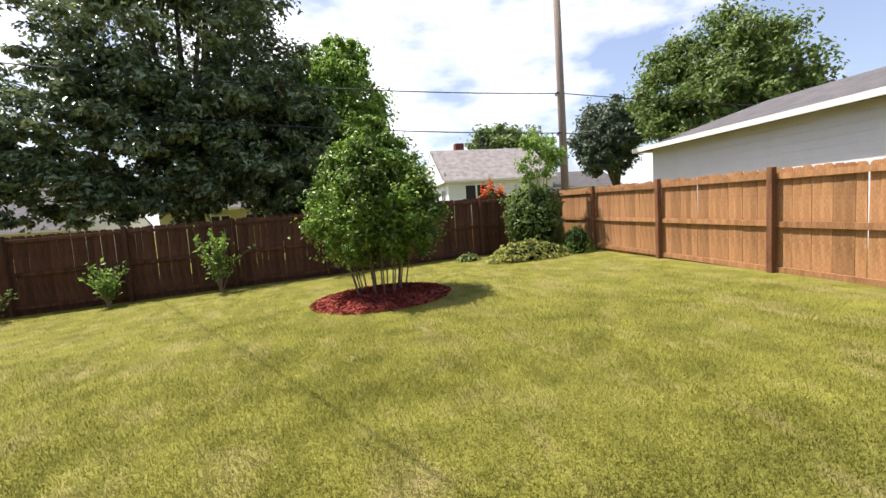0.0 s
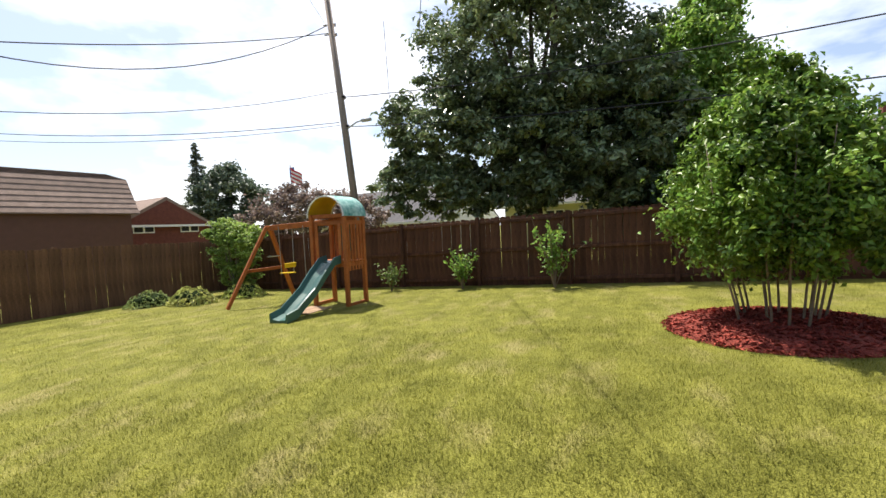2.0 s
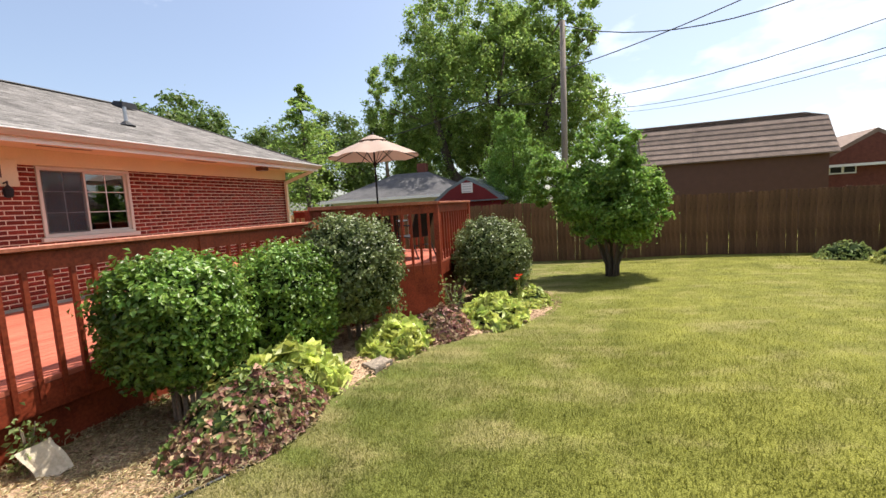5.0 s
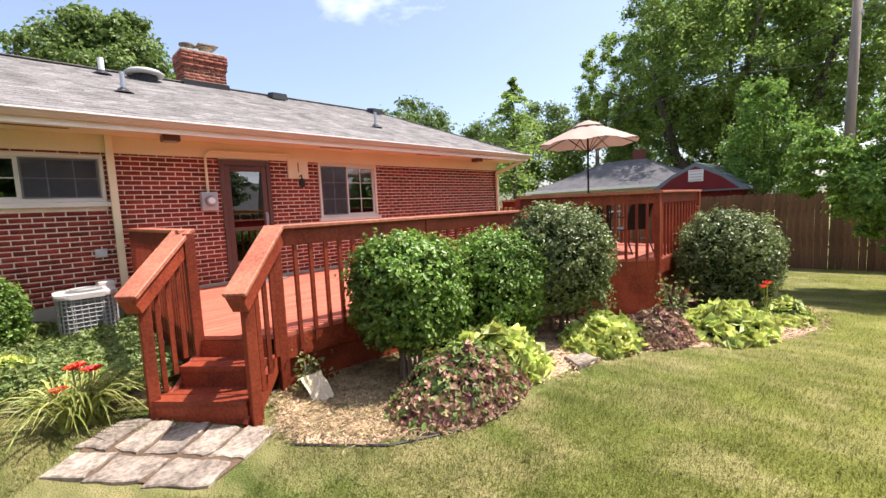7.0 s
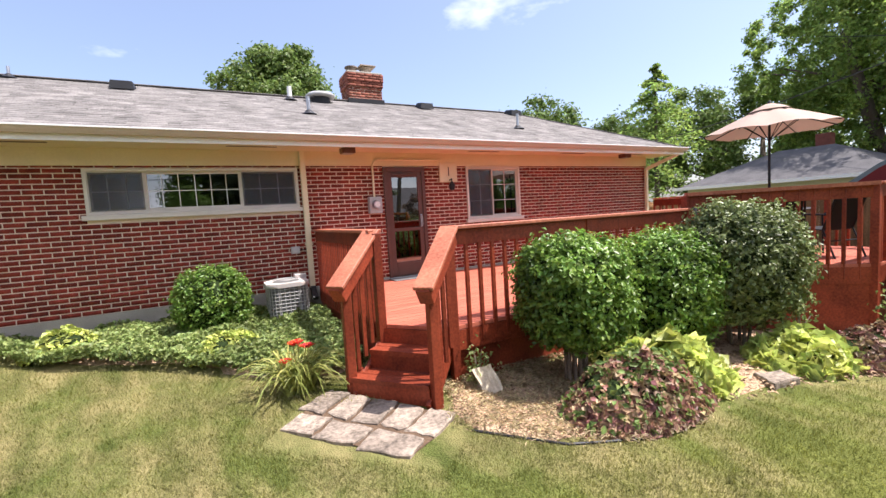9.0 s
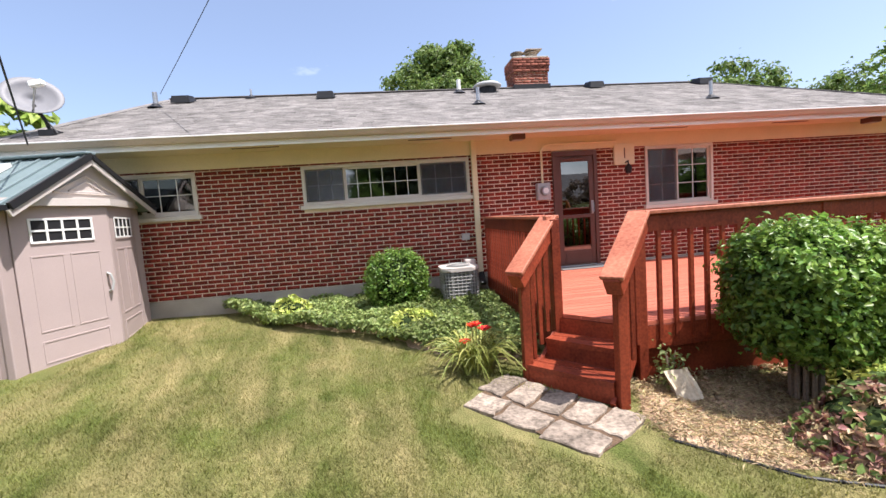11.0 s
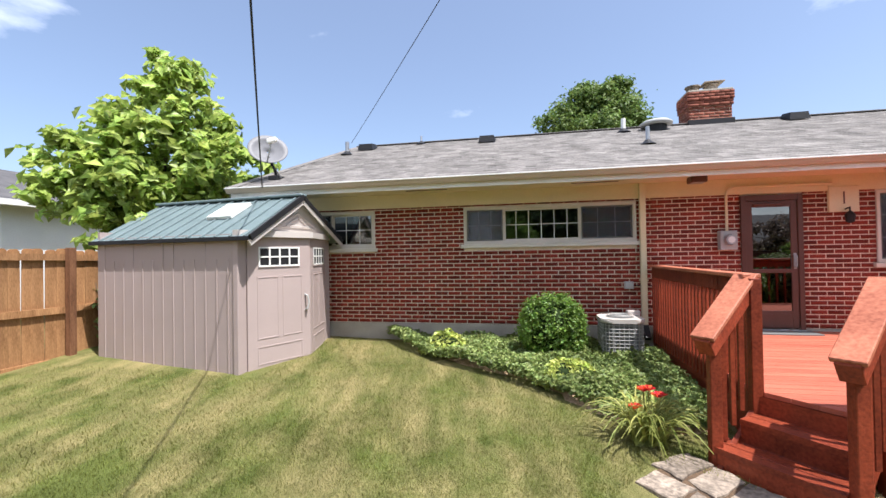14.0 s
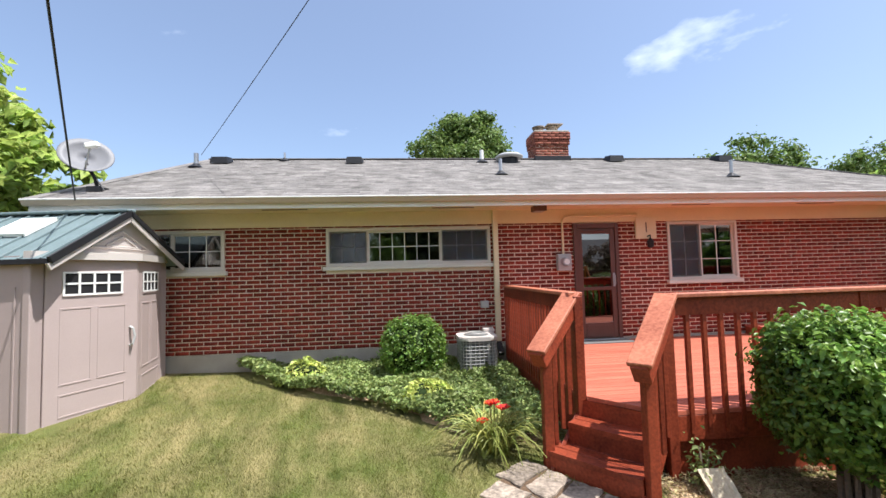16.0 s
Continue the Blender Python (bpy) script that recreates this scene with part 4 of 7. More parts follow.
def fence(name, label, p, q, tops, material, posts, rails, inside, gap=0.006, seed=1):
    """Board fence from p to q. tops: top height at both ends; rails: heights below the top; inside: side on which posts and rails stand."""
    p, q = Vector(p), Vector(q)
    d = (q - p).normalized()
    ln = (q - p).length
    side = Vector((-d.y, d.x)) * inside
    f = thing(name, label, "fence", ((p.x + q.x) / 2, (p.y + q.y) / 2, -0.3))
    rng = random.Random(seed)
    me = picket_mesh(0.1465, 2.25)
    me.materials.append(material)
    n = int(ln / 0.148)
    turn = math.atan2(d.y, d.x)
    for k in range(n + 1):
        c = p + d * (k * ln / n)
        top = tops[0] + (tops[1] - tops[0]) * k / n
        ob = part("picket", me, material, f, world_space=False)
        c = c + side * rng.uniform(-0.004, 0.004)
        ob.matrix_basis = Matrix.Translation(Vector((c.x, c.y, top - 2.25 + rng.uniform(-0.018, 0.018))) - f.location) @ Matrix.Rotation(turn, 4, "Z") @ Matrix.Rotation(rng.uniform(-0.008, 0.008), 4, "Y")
    marks = [0] + list(posts) + [ln]
    for s in posts:
        c = p + d * s + side * 0.10
        top = tops[0] + (tops[1] - tops[0]) * s / ln
        part("post", box(c.x - 0.05, c.x + 0.05, c.y - 0.05, c.y + 0.05, top - 2.4, top + 0.03, 0.008), M["fencepost"] if material == M["fencelit"] else material, f)
    for a, b in zip(marks, marks[1:]):
        for drop in rails:
            za, zb = [tops[0] + (tops[1] - tops[0]) * s / ln - drop + rng.uniform(-0.012, 0.012) for s in (a, b)]
            ca, cb = p + d * (a + 0.03) + side * 0.035, p + d * (b - 0.03) + side * 0.035
            part("rail", beam((ca.x, ca.y, za), (cb.x, cb.y, zb), 0.04, 0.088, 0.005), material, f)


fence("board_fence", "weathered brown board fence along the back, its shade in the colour", (-10.25, -20.0), (13.0, -17.5), (2.28, 1.62), M["fence"], [2.9 + 2.45 * k for k in range(9)], (0.12, 0.92, 1.72), 1, seed=2)
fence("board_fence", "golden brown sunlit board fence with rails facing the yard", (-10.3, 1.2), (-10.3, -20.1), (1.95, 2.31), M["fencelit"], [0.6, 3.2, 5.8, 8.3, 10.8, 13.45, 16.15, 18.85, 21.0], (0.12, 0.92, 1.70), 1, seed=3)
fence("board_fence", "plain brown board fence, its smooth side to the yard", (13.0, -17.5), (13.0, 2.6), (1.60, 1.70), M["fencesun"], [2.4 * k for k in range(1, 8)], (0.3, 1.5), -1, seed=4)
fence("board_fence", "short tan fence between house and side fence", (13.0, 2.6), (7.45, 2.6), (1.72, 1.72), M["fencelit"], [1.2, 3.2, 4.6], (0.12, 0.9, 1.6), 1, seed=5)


# ---- resin shed ----
def build_shed():
    c1 = Vector((-7.08, -2.28))
    turn = -6.5
    s = thing("garden_shed", "taupe resin garden shed with green-grey ribbed roof, doors shut", "shed", (c1.x, c1.y, 0.16), turn)
    W, D, H = 2.16, 2.6, 2.0

    def add(name, bm, m, label="", parent=None):
        return part(name, bm, m, parent or s, label, world_space=False)

    add("side_wall", box(-D, 0, 0.0, 0.05, 0, H), M["resin"])
    rib = to_mesh(box(-0.012, 0.012, -0.010, 0.0, 0.05, H - 0.02, 0.004), "rib")
    short = to_mesh(box(-0.012, 0.012, -0.010, 0.0, 0.05, H - 0.34, 0.004), "rib")
    for k in range(13):
        o = add("rib", rib if k in (2, 5, 6, 9, 12) else short, M["resin"])
        o.location = (-0.16 - k * 0.195, 0, 0)
    add("side_wall", box(-D, 0, W - 0.05, W, 0, H), M["resin"])
    add("rear_wall", box(-D - 0.05, -D, 0, W, 0, H + 0.1), M["resin"])
    add("corner_post", box(-0.07, 0.02, -0.018, 0.14, 0, H, 0.012), M["resin"])
    add("corner_post", box(-0.07, 0.02, W - 0.14, W + 0.018, 0, H, 0.012), M["resin"])
    add("floor_plinth", box(-D - 0.06, 0.0, -0.02, W + 0.02, -0.12, 0.03, 0.008), M["resin"])
    # bowed pair of doors
    bow = 0.36
    for a, b, hinge in (((0.02, 0.14), (bow, W / 2), 0), ((bow, W / 2), (0.02, W - 0.14), 1)):
        a, b = Vector(a), Vector(b)
        d = (b - a)
        ln = d.length
        leaf_ = add("door", box(0, ln, -0.02, 0.025, 0.03, H - 0.04, 0.006), M["resin"], "taupe double door leaf")
        leaf_.matrix_basis = Matrix.Translation((a.x, a.y, 0)) @ Matrix.Rotation(math.atan2(d.y, d.x), 4, "Z")
        y = -0.02
        wa, wb = 0.17 * ln, 0.80 * ln
        part("window_pane", box(wa, wb, y - 0.006, y - 0.001, 1.56, 1.80), M["dark"], leaf_, "dark window pane", world_space=False)
        for k in range(5):
            x = wa + (wb - wa) * k / 4
            part("muntin", box(x - 0.012, x + 0.012, y - 0.014, y - 0.007, 1.545, 1.815), M["white"], leaf_, world_space=False)
        for z in (1.55, 1.68, 1.81):
            part("muntin", box(wa - 0.012, wb + 0.012, y - 0.018, y - 0.0145, z - 0.011, z + 0.011), M["white"], leaf_, world_space=False)
        for z0, z1, xs in ((0.52, 1.40, ((0.14, 0.47), (0.53, 0.86))), (0.16, 0.42, ((0.14, 0.86),))):
            for u0, u1 in xs:
                bm = bmesh.new()
                x0, x1 = u0 * ln, u1 * ln
                for r in ((x0, x1, z0, z0 + 0.02), (x0, x1, z1 - 0.02, z1), (x0, x0 + 0.02, z0 + 0.02, z1 - 0.02), (x1 - 0.02, x1, z0 + 0.02, z1 - 0.02)):
                    box(r[0], r[1], y - 0.006, y + 0.002, r[2], r[3], 0.003, bm)
                part("panel_moulding", bm, M["resin"], leaf_, world_space=False)
        if hinge == 0:
            hx = ln - 0.09
            bm = tube([(hx, y, 0.86), (hx, y - 0.06, 0.88), (hx + 0.02, y - 0.07, 0.98), (hx, y - 0.06, 1.08), (hx, y, 1.10)], 0.014, 8)
            part("door_handle", bm, M["greybox"], leaf_, "curved grey pull handle", world_space=False)
    # lintel over the bow, gable and roof
    add("lintel", slab([(-0.05, -0.03), (0.04, -0.03), (0.10, 0.10), (bow + 0.08, W / 2), (0.10, W - 0.10), (0.04, W + 0.03), (-0.05, W + 0.03)], H - 0.04, H + 0.05), M["resinlt"], "pale lintel over the doors")
    bm = bmesh.new()
    zr = H + 0.62
    tri = [(0.12, H + 0.05), (W / 2, zr - 0.05), (W - 0.12, H + 0.05)]
    lo, hi = [[bm.verts.new((x, y, z)) for y, z in tri] for x in (-0.02, 0.16)]
    bm.faces.new(lo), bm.faces.new(hi[::-1])
    for i in range(3):
        j = (i + 1) % 3
        bm.faces.new((lo[j], lo[i], hi[i], hi[j]))
    add("gable", bm, M["resinlt"], "pale gable panel")
    for k, (dy, dz) in enumerate(((0.30, 0.10), (0.52, 0.17))):
        bm = bmesh.new()
        for a, b in (((W / 2 - 0.8 + dy, H + 0.10 + dz * 0.3), (W / 2, zr - 0.16 - dz)), ((W / 2, zr - 0.16 - dz), (W / 2 + 0.8 - dy, H + 0.10 + dz * 0.3)), ((W / 2 - 0.8 + dy, H + 0.10 + dz * 0.3), (W / 2 + 0.8 - dy, H + 0.10 + dz * 0.3))):
            beam((0.165, a[0], a[1]), (0.165, b[0], b[1]), 0.02, 0.025, 0.004, bm, up=(1, 0, 0))
        add("gable_moulding", bm, M["resinlt"])
    for sgn, ye in ((-1, -0.065), (1, W + 0.065)):
        ze = H - 0.05
        rp, ep = Vector((0, W / 2, zr)), Vector((0, ye, ze))
        bm = bmesh.new()
        fr, bk = Vector((0.26, 0, 0)), Vector((-D - 0.14, 0, 0))
        dn = Vector((0, 0, -0.045))
        v = [bm.verts.new(q) for q in (rp + fr, ep + fr, ep + bk, rp + bk, rp + fr + dn, ep + fr + dn, ep + bk + dn, rp + bk + dn)]
        for i in ((0, 1, 2, 3), (7, 6, 5, 4), (0, 4, 5, 1), (1, 5, 6, 2), (2, 6, 7, 3), (3, 7, 4, 0)):
            bm.faces.new([v[j] for j in i])
        panel = add("roof_panel", bm, M["shedroof"], "green-grey ribbed roof panel")
        up = (ep - rp).cross(Vector((1, 0, 0))).normalized() * (-sgn)
        if up.z < 0:
            up = -up
        for k in range(12):
            x = 0.18 - k * 0.245
            part("roof_rib", beam(rp + Vector((x, 0, 0)) + up * 0.012, ep + Vector((x, 0, 0)) + up * 0.012, 0.022, 0.014, 0.004, up=up), M["shedroof"], panel, world_space=False)
        a, b = rp + (ep - rp) * 0.18, rp + (ep - rp) * 0.55
        part("skylight", beam(a + Vector((-0.75, 0, 0)) + up * 0.03, b + Vector((-0.75, 0, 0)) + up * 0.03, 0.45, 0.025, 0.01, up=up), M["skylight"], panel, "milky skylight panel", world_space=False)
        add("verge_trim", beam(rp + Vector((0.275, 0, -0.01)), ep + Vector((0.275, 0, -0.01)), 0.03, 0.07, 0.006, up=up), M["dark"], "dark roof edge trim")
        add("eave_trim", beam(ep + fr + Vector((0, 0, -0.02)), ep + bk + Vector((0, 0, -0.02)), 0.03, 0.06, 0.005), M["dark"], "dark roof edge trim")
        add("verge_board", beam(rp + Vector((0.262, 0, -0.085)), ep + Vector((0.262, 0, -0.085)), 0.02, 0.07, 0.004, up=up), M["resinlt"])
    add("ridge_cap", beam((0.29, W / 2, zr + 0.02), (-D - 0.15, W / 2, zr + 0.02), 0.16, 0.04, 0.012), M["shedroof"])


build_shed()


# ---- beside the house ----
def rounded_ring(x, y, half, corner, steps=5):
    """Points round a square with rounded corners."""
    out = []
    for k in range(4):
        cx, cy = [(1, 1), (-1, 1), (-1, -1), (1, -1)][k]
        for i in range(steps + 1):
            a = math.pi / 2 * (k + i / steps)
            out.append((x + cx * (half - corner) + corner * math.cos(a), y + cy * (half - corner) + corner * math.sin(a)))
    return out


def build_air_conditioner(x, y):
    z = ground_z(x, y)
    a = thing("air_conditioner", "grey boxy outdoor air conditioner unit with wire grille", "air conditioner", (x, y, z))
    part("base_pad", box(x - 0.40, x + 0.40, y - 0.40, y + 0.40, z - 0.05, z + 0.06, 0.015), M["concrete"], a)
    part("coil", slab(rounded_ring(x, y, 0.262, 0.12), z + 0.06, z + 0.60), M["acgrey"], a)
    for k in range(10):
        ring = rounded_ring(x, y, 0.285, 0.13)
        part("grille_wire", tube([(p, q, z + 0.10 + k * 0.052) for p, q in ring + ring[:1]], 0.0065, 5, caps=False), M["actop"], a)
    for p, q in rounded_ring(x, y, 0.282, 0.13, 4):
        part("grille_upright", tube([(p, q, z + 0.06), (p, q, z + 0.60)], 0.009, 5), M["actop"], a)
    for k in range(-2, 3):
        for p, q in ((x + k * 0.065, y - 0.283), (x - 0.283, y + k * 0.065)):
            part("grille_upright", tube([(p, q, z + 0.06), (p, q, z + 0.60)], 0.007, 5), M["actop"], a)
    bm = slab(rounded_ring(x, y, 0.305, 0.14), z + 0.60, z + 0.66)
    bmesh.ops.bevel(bm, geom=[e for e in bm.edges if abs(e.verts[0].co.z - e.verts[1].co.z) < 0.001], offset=0.015, segments=2, affect="EDGES")
    part("top_cover", bm, M["resinlt"], a, "pale worn top cover")
    part("fan_guard", lathe([(0.20, 0.661), (0.17, 0.672), (0.05, 0.682), (0.01, 0.682)], (x, y, z), 20), M["acgrey"], a)
    for r in (0.06, 0.10, 0.14, 0.18):
        part("guard_wire", tube([(x + r * math.cos(t), y + r * math.sin(t), z + 0.688) for t in np.linspace(0, 2 * math.pi, 21)], 0.005, 4, caps=False), M["actop"], a)
    part("service_box", box(x + 0.16, x + 0.34, y + 0.20, y + 0.36, z + 0.1, z + 0.72, 0.012), M["resinlt"], a)


build_air_conditioner(-1.92, -0.62)


# ---- on the upper deck ----
def build_umbrella():
    x, y = 5.75, -3.6
    u = thing("patio_umbrella", "open beige patio umbrella on a dark pole", "umbrella", (x, y, ZU))
    part("base", lathe([(0.25, 0), (0.25, 0.04), (0.06, 0.09), (0.04, 0.3)], (x, y, ZU), 20), M["dark"], u)
    part("pole", tube([(x, y, ZU), (x, y, 3.2)], 0.02, 10), M["dark"], u)
    top, low, R, n = 3.24, 2.84, 0.96, 8
    bm = bmesh.new()
    rings = []
    for f in (0.02, 0.12, 0.3, 0.55, 0.8, 1.0):
        row = []
        for k in range(n * 4):
            t = 2 * math.pi * k / (n * 4)
            edge = 1 - 0.05 * (1 - abs(math.cos(t * n / 2)))
            sag = -0.035 * f * (1 - abs(math.cos(t * n / 2)))
            row.append(bm.verts.new((x + R * f * edge * math.cos(t), y + R * f * edge * math.sin(t), top - (top - low) * (f ** 1.15) + sag)))
        rings.append(row)
    for a, b in zip(rings, rings[1:]):
        for k in range(n * 4):
            bm.faces.new((a[k], a[(k + 1) % (n * 4)], b[(k + 1) % (n * 4)], b[k]))
    canopy = part("canopy", bm, M["umbrella"], u, "beige cloth canopy with raised vent", smooth=True)
    part("vent", lathe([(0.30, -0.03), (0.2, 0.03), (0.05, 0.09), (0.01, 0.095)], (x, y, top - 0.05), 16), M["umbrella"], canopy)
    part("finial", lathe([(0.02, 0), (0.03, 0.03), (0.01, 0.07)], (x, y, top + 0.03), 10), M["dark"], u)
    for k in range(n):
        t = 2 * math.pi * k / n
        part("rib", tube([(x, y, top - 0.07), (x + R * math.cos(t), y + R * math.sin(t), low - 0.02)], 0.009, 6), M["dark"], u)
        part("strut", tube([(x, y, 2.65), (x + R * 0.5 * math.cos(t), y + R * 0.5 * math.sin(t), 3.02)], 0.007, 6), M["dark"], u)
    t = thing("patio_table", "round dark metal patio table under the umbrella", "table", (x, y, ZU))
    bm = lathe([(0.055, 0.70), (0.60, 0.70), (0.62, 0.715), (0.60, 0.73), (0.055, 0.73)], (x, y, ZU), 32)
    part("tabletop", bm, M["dark"], t)
    for k in range(4):
        a = math.pi / 4 + k * math.pi / 2
        part("leg", tube([(x + 0.5 * math.cos(a), y + 0.5 * math.sin(a), ZU), (x + 0.34 * math.cos(a), y + 0.34 * math.sin(a), ZU + 0.4), (x + 0.5 * math.cos(a), y + 0.5 * math.sin(a), ZU + 0.7)], 0.016, 8), M["dark"], t)


def build_patio_chairs():
    c = thing("patio_chair", "dark metal sling patio chair with tall back", "chair", (0, 0, 0), group="chairs round the patio table")
    part("seat", beam((0, -0.25, 0.43), (0, 0.2, 0.41), 0.46, 0.02, 0.006), M["dark"], c, world_space=False)
    part("backrest", beam((0, 0.2, 0.42), (0, 0.42, 1.02), 0.46, 0.02, 0.006, up=(0, 1, 0)), M["dark"], c, world_space=False)
    for s in (-1, 1):
        part("arm", tube([(s * 0.26, -0.22, 0.0), (s * 0.26, -0.24, 0.6), (s * 0.26, -0.18, 0.65), (s * 0.26, 0.3, 0.64)], 0.014, 8), M["dark"], c, world_space=False)
        part("leg", tube([(s * 0.26, 0.38, 0.0), (s * 0.26, 0.2, 0.42), (s * 0.25, 0.43, 1.04)], 0.014, 8), M["dark"], c, world_space=False)
    part("stretcher", tube([(-0.26, 0.27, 0.25), (0.26, 0.27, 0.25)], 0.01, 6), M["dark"], c, world_space=False)
    spots = [(5.35, -4.5, 160), (4.85, -3.4, 80), (5.85, -2.7, -10), (4.75, -4.2, 115)]
    for k, (x, y, r) in enumerate(spots):
        m = pose(x, y, ZU, 0, 0, r)
        if k == 0:
            c.matrix_basis = m
        else:
            copy_thing(c, m)


build_umbrella()
build_patio_chairs()


# ---- swing set ----
def build_swing_set():
    ox, oy = 4.7, -15.6
    g = ground_z(ox, oy)
    p = thing("swing_set", "orange cedar swing set with green slide and striped canopy", "playset", (ox, oy, g), 6)

    def add(name, bm, m, label="", parent=None, smooth=False):
        return part(name, bm, m, parent or p, label, world_space=False, smooth=smooth)

    a, b = 0.48, 0.24
    for x in (-a, a):
        for y in (-b, a):
            add("post", box(x - 0.045, x + 0.045, y - 0.045, y + 0.045, -0.1, 2.15, 0.006), M["cedar"])
    for k in range(5):
        add("floor_board", box(-a - 0.04, a + 0.04, -b + k * 0.145, -b + k * 0.145 + 0.135, 1.06, 1.09, 0.004), M["cedar"])
    for y in (-b, a):
        for z in (0.95, 1.95, 2.12):
            add("side_rail", box(-a - 0.05, a + 0.05, y - 0.05, y - 0.012, z, z + 0.09, 0.004), M["cedar"])
    for x in (-a, a):
        for z in (0.95, 1.95, 2.12):
            add("side_rail", box(x - 0.02, x + 0.018, -b - 0.05, a + 0.05, z, z + 0.09, 0.004), M["cedar"])
        add("sill", box(x - 0.03, x + 0.03, -b, a, 0.0, 0.08, 0.004), M["cedar"])
    for k in range(5):
        t = -a + 0.14 + k * 0.17
        u = -b + 0.12 + k * 0.12
        add("wall_slat", box(-a - 0.025, -a - 0.005, u - 0.035, u + 0.035, 0.85, 1.98, 0.004), M["cedar"])
        if k in (0, 4):
            add("wall_slat", box(t - 0.045, t + 0.045, a + 0.0, a + 0.02, 1.0, 1.98, 0.004), M["cedar"])
        add("wall_slat", box(t - 0.045, t + 0.045, -b - 0.02, -b, 1.0, 1.98, 0.004), M["cedar"])
    add("chalkboard", box(-0.16, 0.14, -b + 0.03, -b + 0.05, 1.3, 1.95, 0.004), M["slide"], "dark green board panel")
    # canopy over a hoop, half yellow and half green
    for nm, m, t0, t1, lab in (("canopy_yellow", "tarpyellow", 0.0, 0.48, "yellow cloth half of canopy"), ("canopy_green", "tarpgreen", 0.48, 1.0, "green striped cloth half of canopy")):
        bm = bmesh.new()
        rows = []
        for i in range(9):
            t = math.pi * (t0 + (t1 - t0) * i / 8)
            rows.append([[bm.verts.new(((a + 0.06 + dd) * math.cos(t), y + 0.0, 2.14 + (0.50 + dd) * math.sin(t))) for y in (-b - 0.08, 0.0, 0.24, a + 0.08)] for dd in (0, 0.012)])
        for i in range(8):
            for j in range(3):
                bm.faces.new((rows[i][1][j], rows[i][1][j + 1], rows[i + 1][1][j + 1], rows[i + 1][1][j]))
                bm.faces.new((rows[i][0][j], rows[i + 1][0][j], rows[i + 1][0][j + 1], rows[i][0][j + 1]))
        add(nm, bm, M[m], lab, smooth=True)
    for y in (-b - 0.08, a + 0.08):
        add("canopy_hoop", tube([((a + 0.05) * math.cos(t), y, 2.14 + 0.49 * math.sin(t)) for t in np.linspace(0, math.pi, 15)], 0.018, 6), M["white"])
    # slide: a trough with raised sides
    bm = bmesh.new()
    path = [(a + 0.0, 1.10), (a + 0.25, 1.06), (a + 0.6, 0.78), (a + 0.95, 0.46), (a + 1.25, 0.28), (a + 1.5, 0.12), (a + 1.8, 0.06)]
    cross = [(-0.24, 0.13), (-0.21, 0.14), (-0.18, 0.02), (0, 0.0), (0.18, 0.02), (0.21, 0.14), (0.24, 0.13), (0.24, -0.05), (-0.24, -0.05)]
    rings = [[bm.verts.new((x - 0.12, y, z + dz)) for x, dz in cross] for y, z in path]
    for r0, r1 in zip(rings, rings[1:]):
        for k in range(len(cross)):
            j = (k + 1) % len(cross)
            bm.faces.new((r0[k], r0[j], r1[j], r1[k]))
    bm.faces.new(rings[0]), bm.faces.new(rings[-1][::-1])
    add("slide", bm, M["slide"], "dark green plastic wave slide")
    add("slide_strut", beam((0.1, a + 1.0, 0.0), (0.0, a + 0.75, 0.6), 0.05, 0.05), M["cedar"])
    add("ground_pad", box(-0.1, 0.5, a + 0.15, a + 0.95, 0.0, 0.03, 0.01), M["mulch"])
    # beam, A frame, brace
    L = 2.5
    add("swing_beam", beam((-a, 0.0, 2.06), (L, 0.0, 1.96), 0.09, 0.14, 0.008), M["cedar"], "long cedar swing beam")
    for s in (-1, 1):
        add("frame_leg", beam((L - 0.08, 0.06 * s, 1.99), (L + 0.25, 1.15 * s, -0.05), 0.085, 0.085, 0.008), M["cedar"])
    add("frame_tie", beam((L + 0.12, -0.7, 0.85), (L + 0.12, 0.7, 0.85), 0.04, 0.085), M["cedar"])
    for x0, z0, m, seat in ((0.98, 0.38, "yellow", 0), (1.8, 0.74, "yellow", 1)):
        sw = add("swing_seat", beam((x0, -0.22, z0), (x0, 0.22, z0 + 0.03), 0.16, 0.03, 0.012), M[m], "yellow plastic swing seat")
        for y in (-0.22, 0.22):
            add("swing_rope", tube([(x0, y, z0), (x0, y * 1.1, 1.98)], 0.009, 5), M["metal"], parent=sw)
        if seat:
            add("seat_back", beam((x0 - 0.1, -0.2, z0 + 0.22), (x0 - 0.1, 0.2, z0 + 0.22), 0.03, 0.12, 0.01), M["yellow"], parent=sw)
    add("hanging_bar", tube([(2.28, -0.2, 1.2), (2.28, 0.2, 1.2)], 0.016, 6), M["metal"])


build_swing_set()


# ---- plants ----
def on_ground(x, y, d=0.0):
    return ground_z(x, y) + d


def shrub_core(centre, radii, seed, material):
    bm = bmesh.new()
    bmesh.ops.create_icosphere(bm, subdivisions=3, radius=1)
    for v in bm.verts:
        k = 0.84 + 0.12 * noise.noise(v.co * 2.3 + Vector((seed, 0, 0)))
        v.co = Vector(centre) + Vector((v.co.x * radii[0], v.co.y * radii[1], v.co.z * radii[2])) * k
    return bm


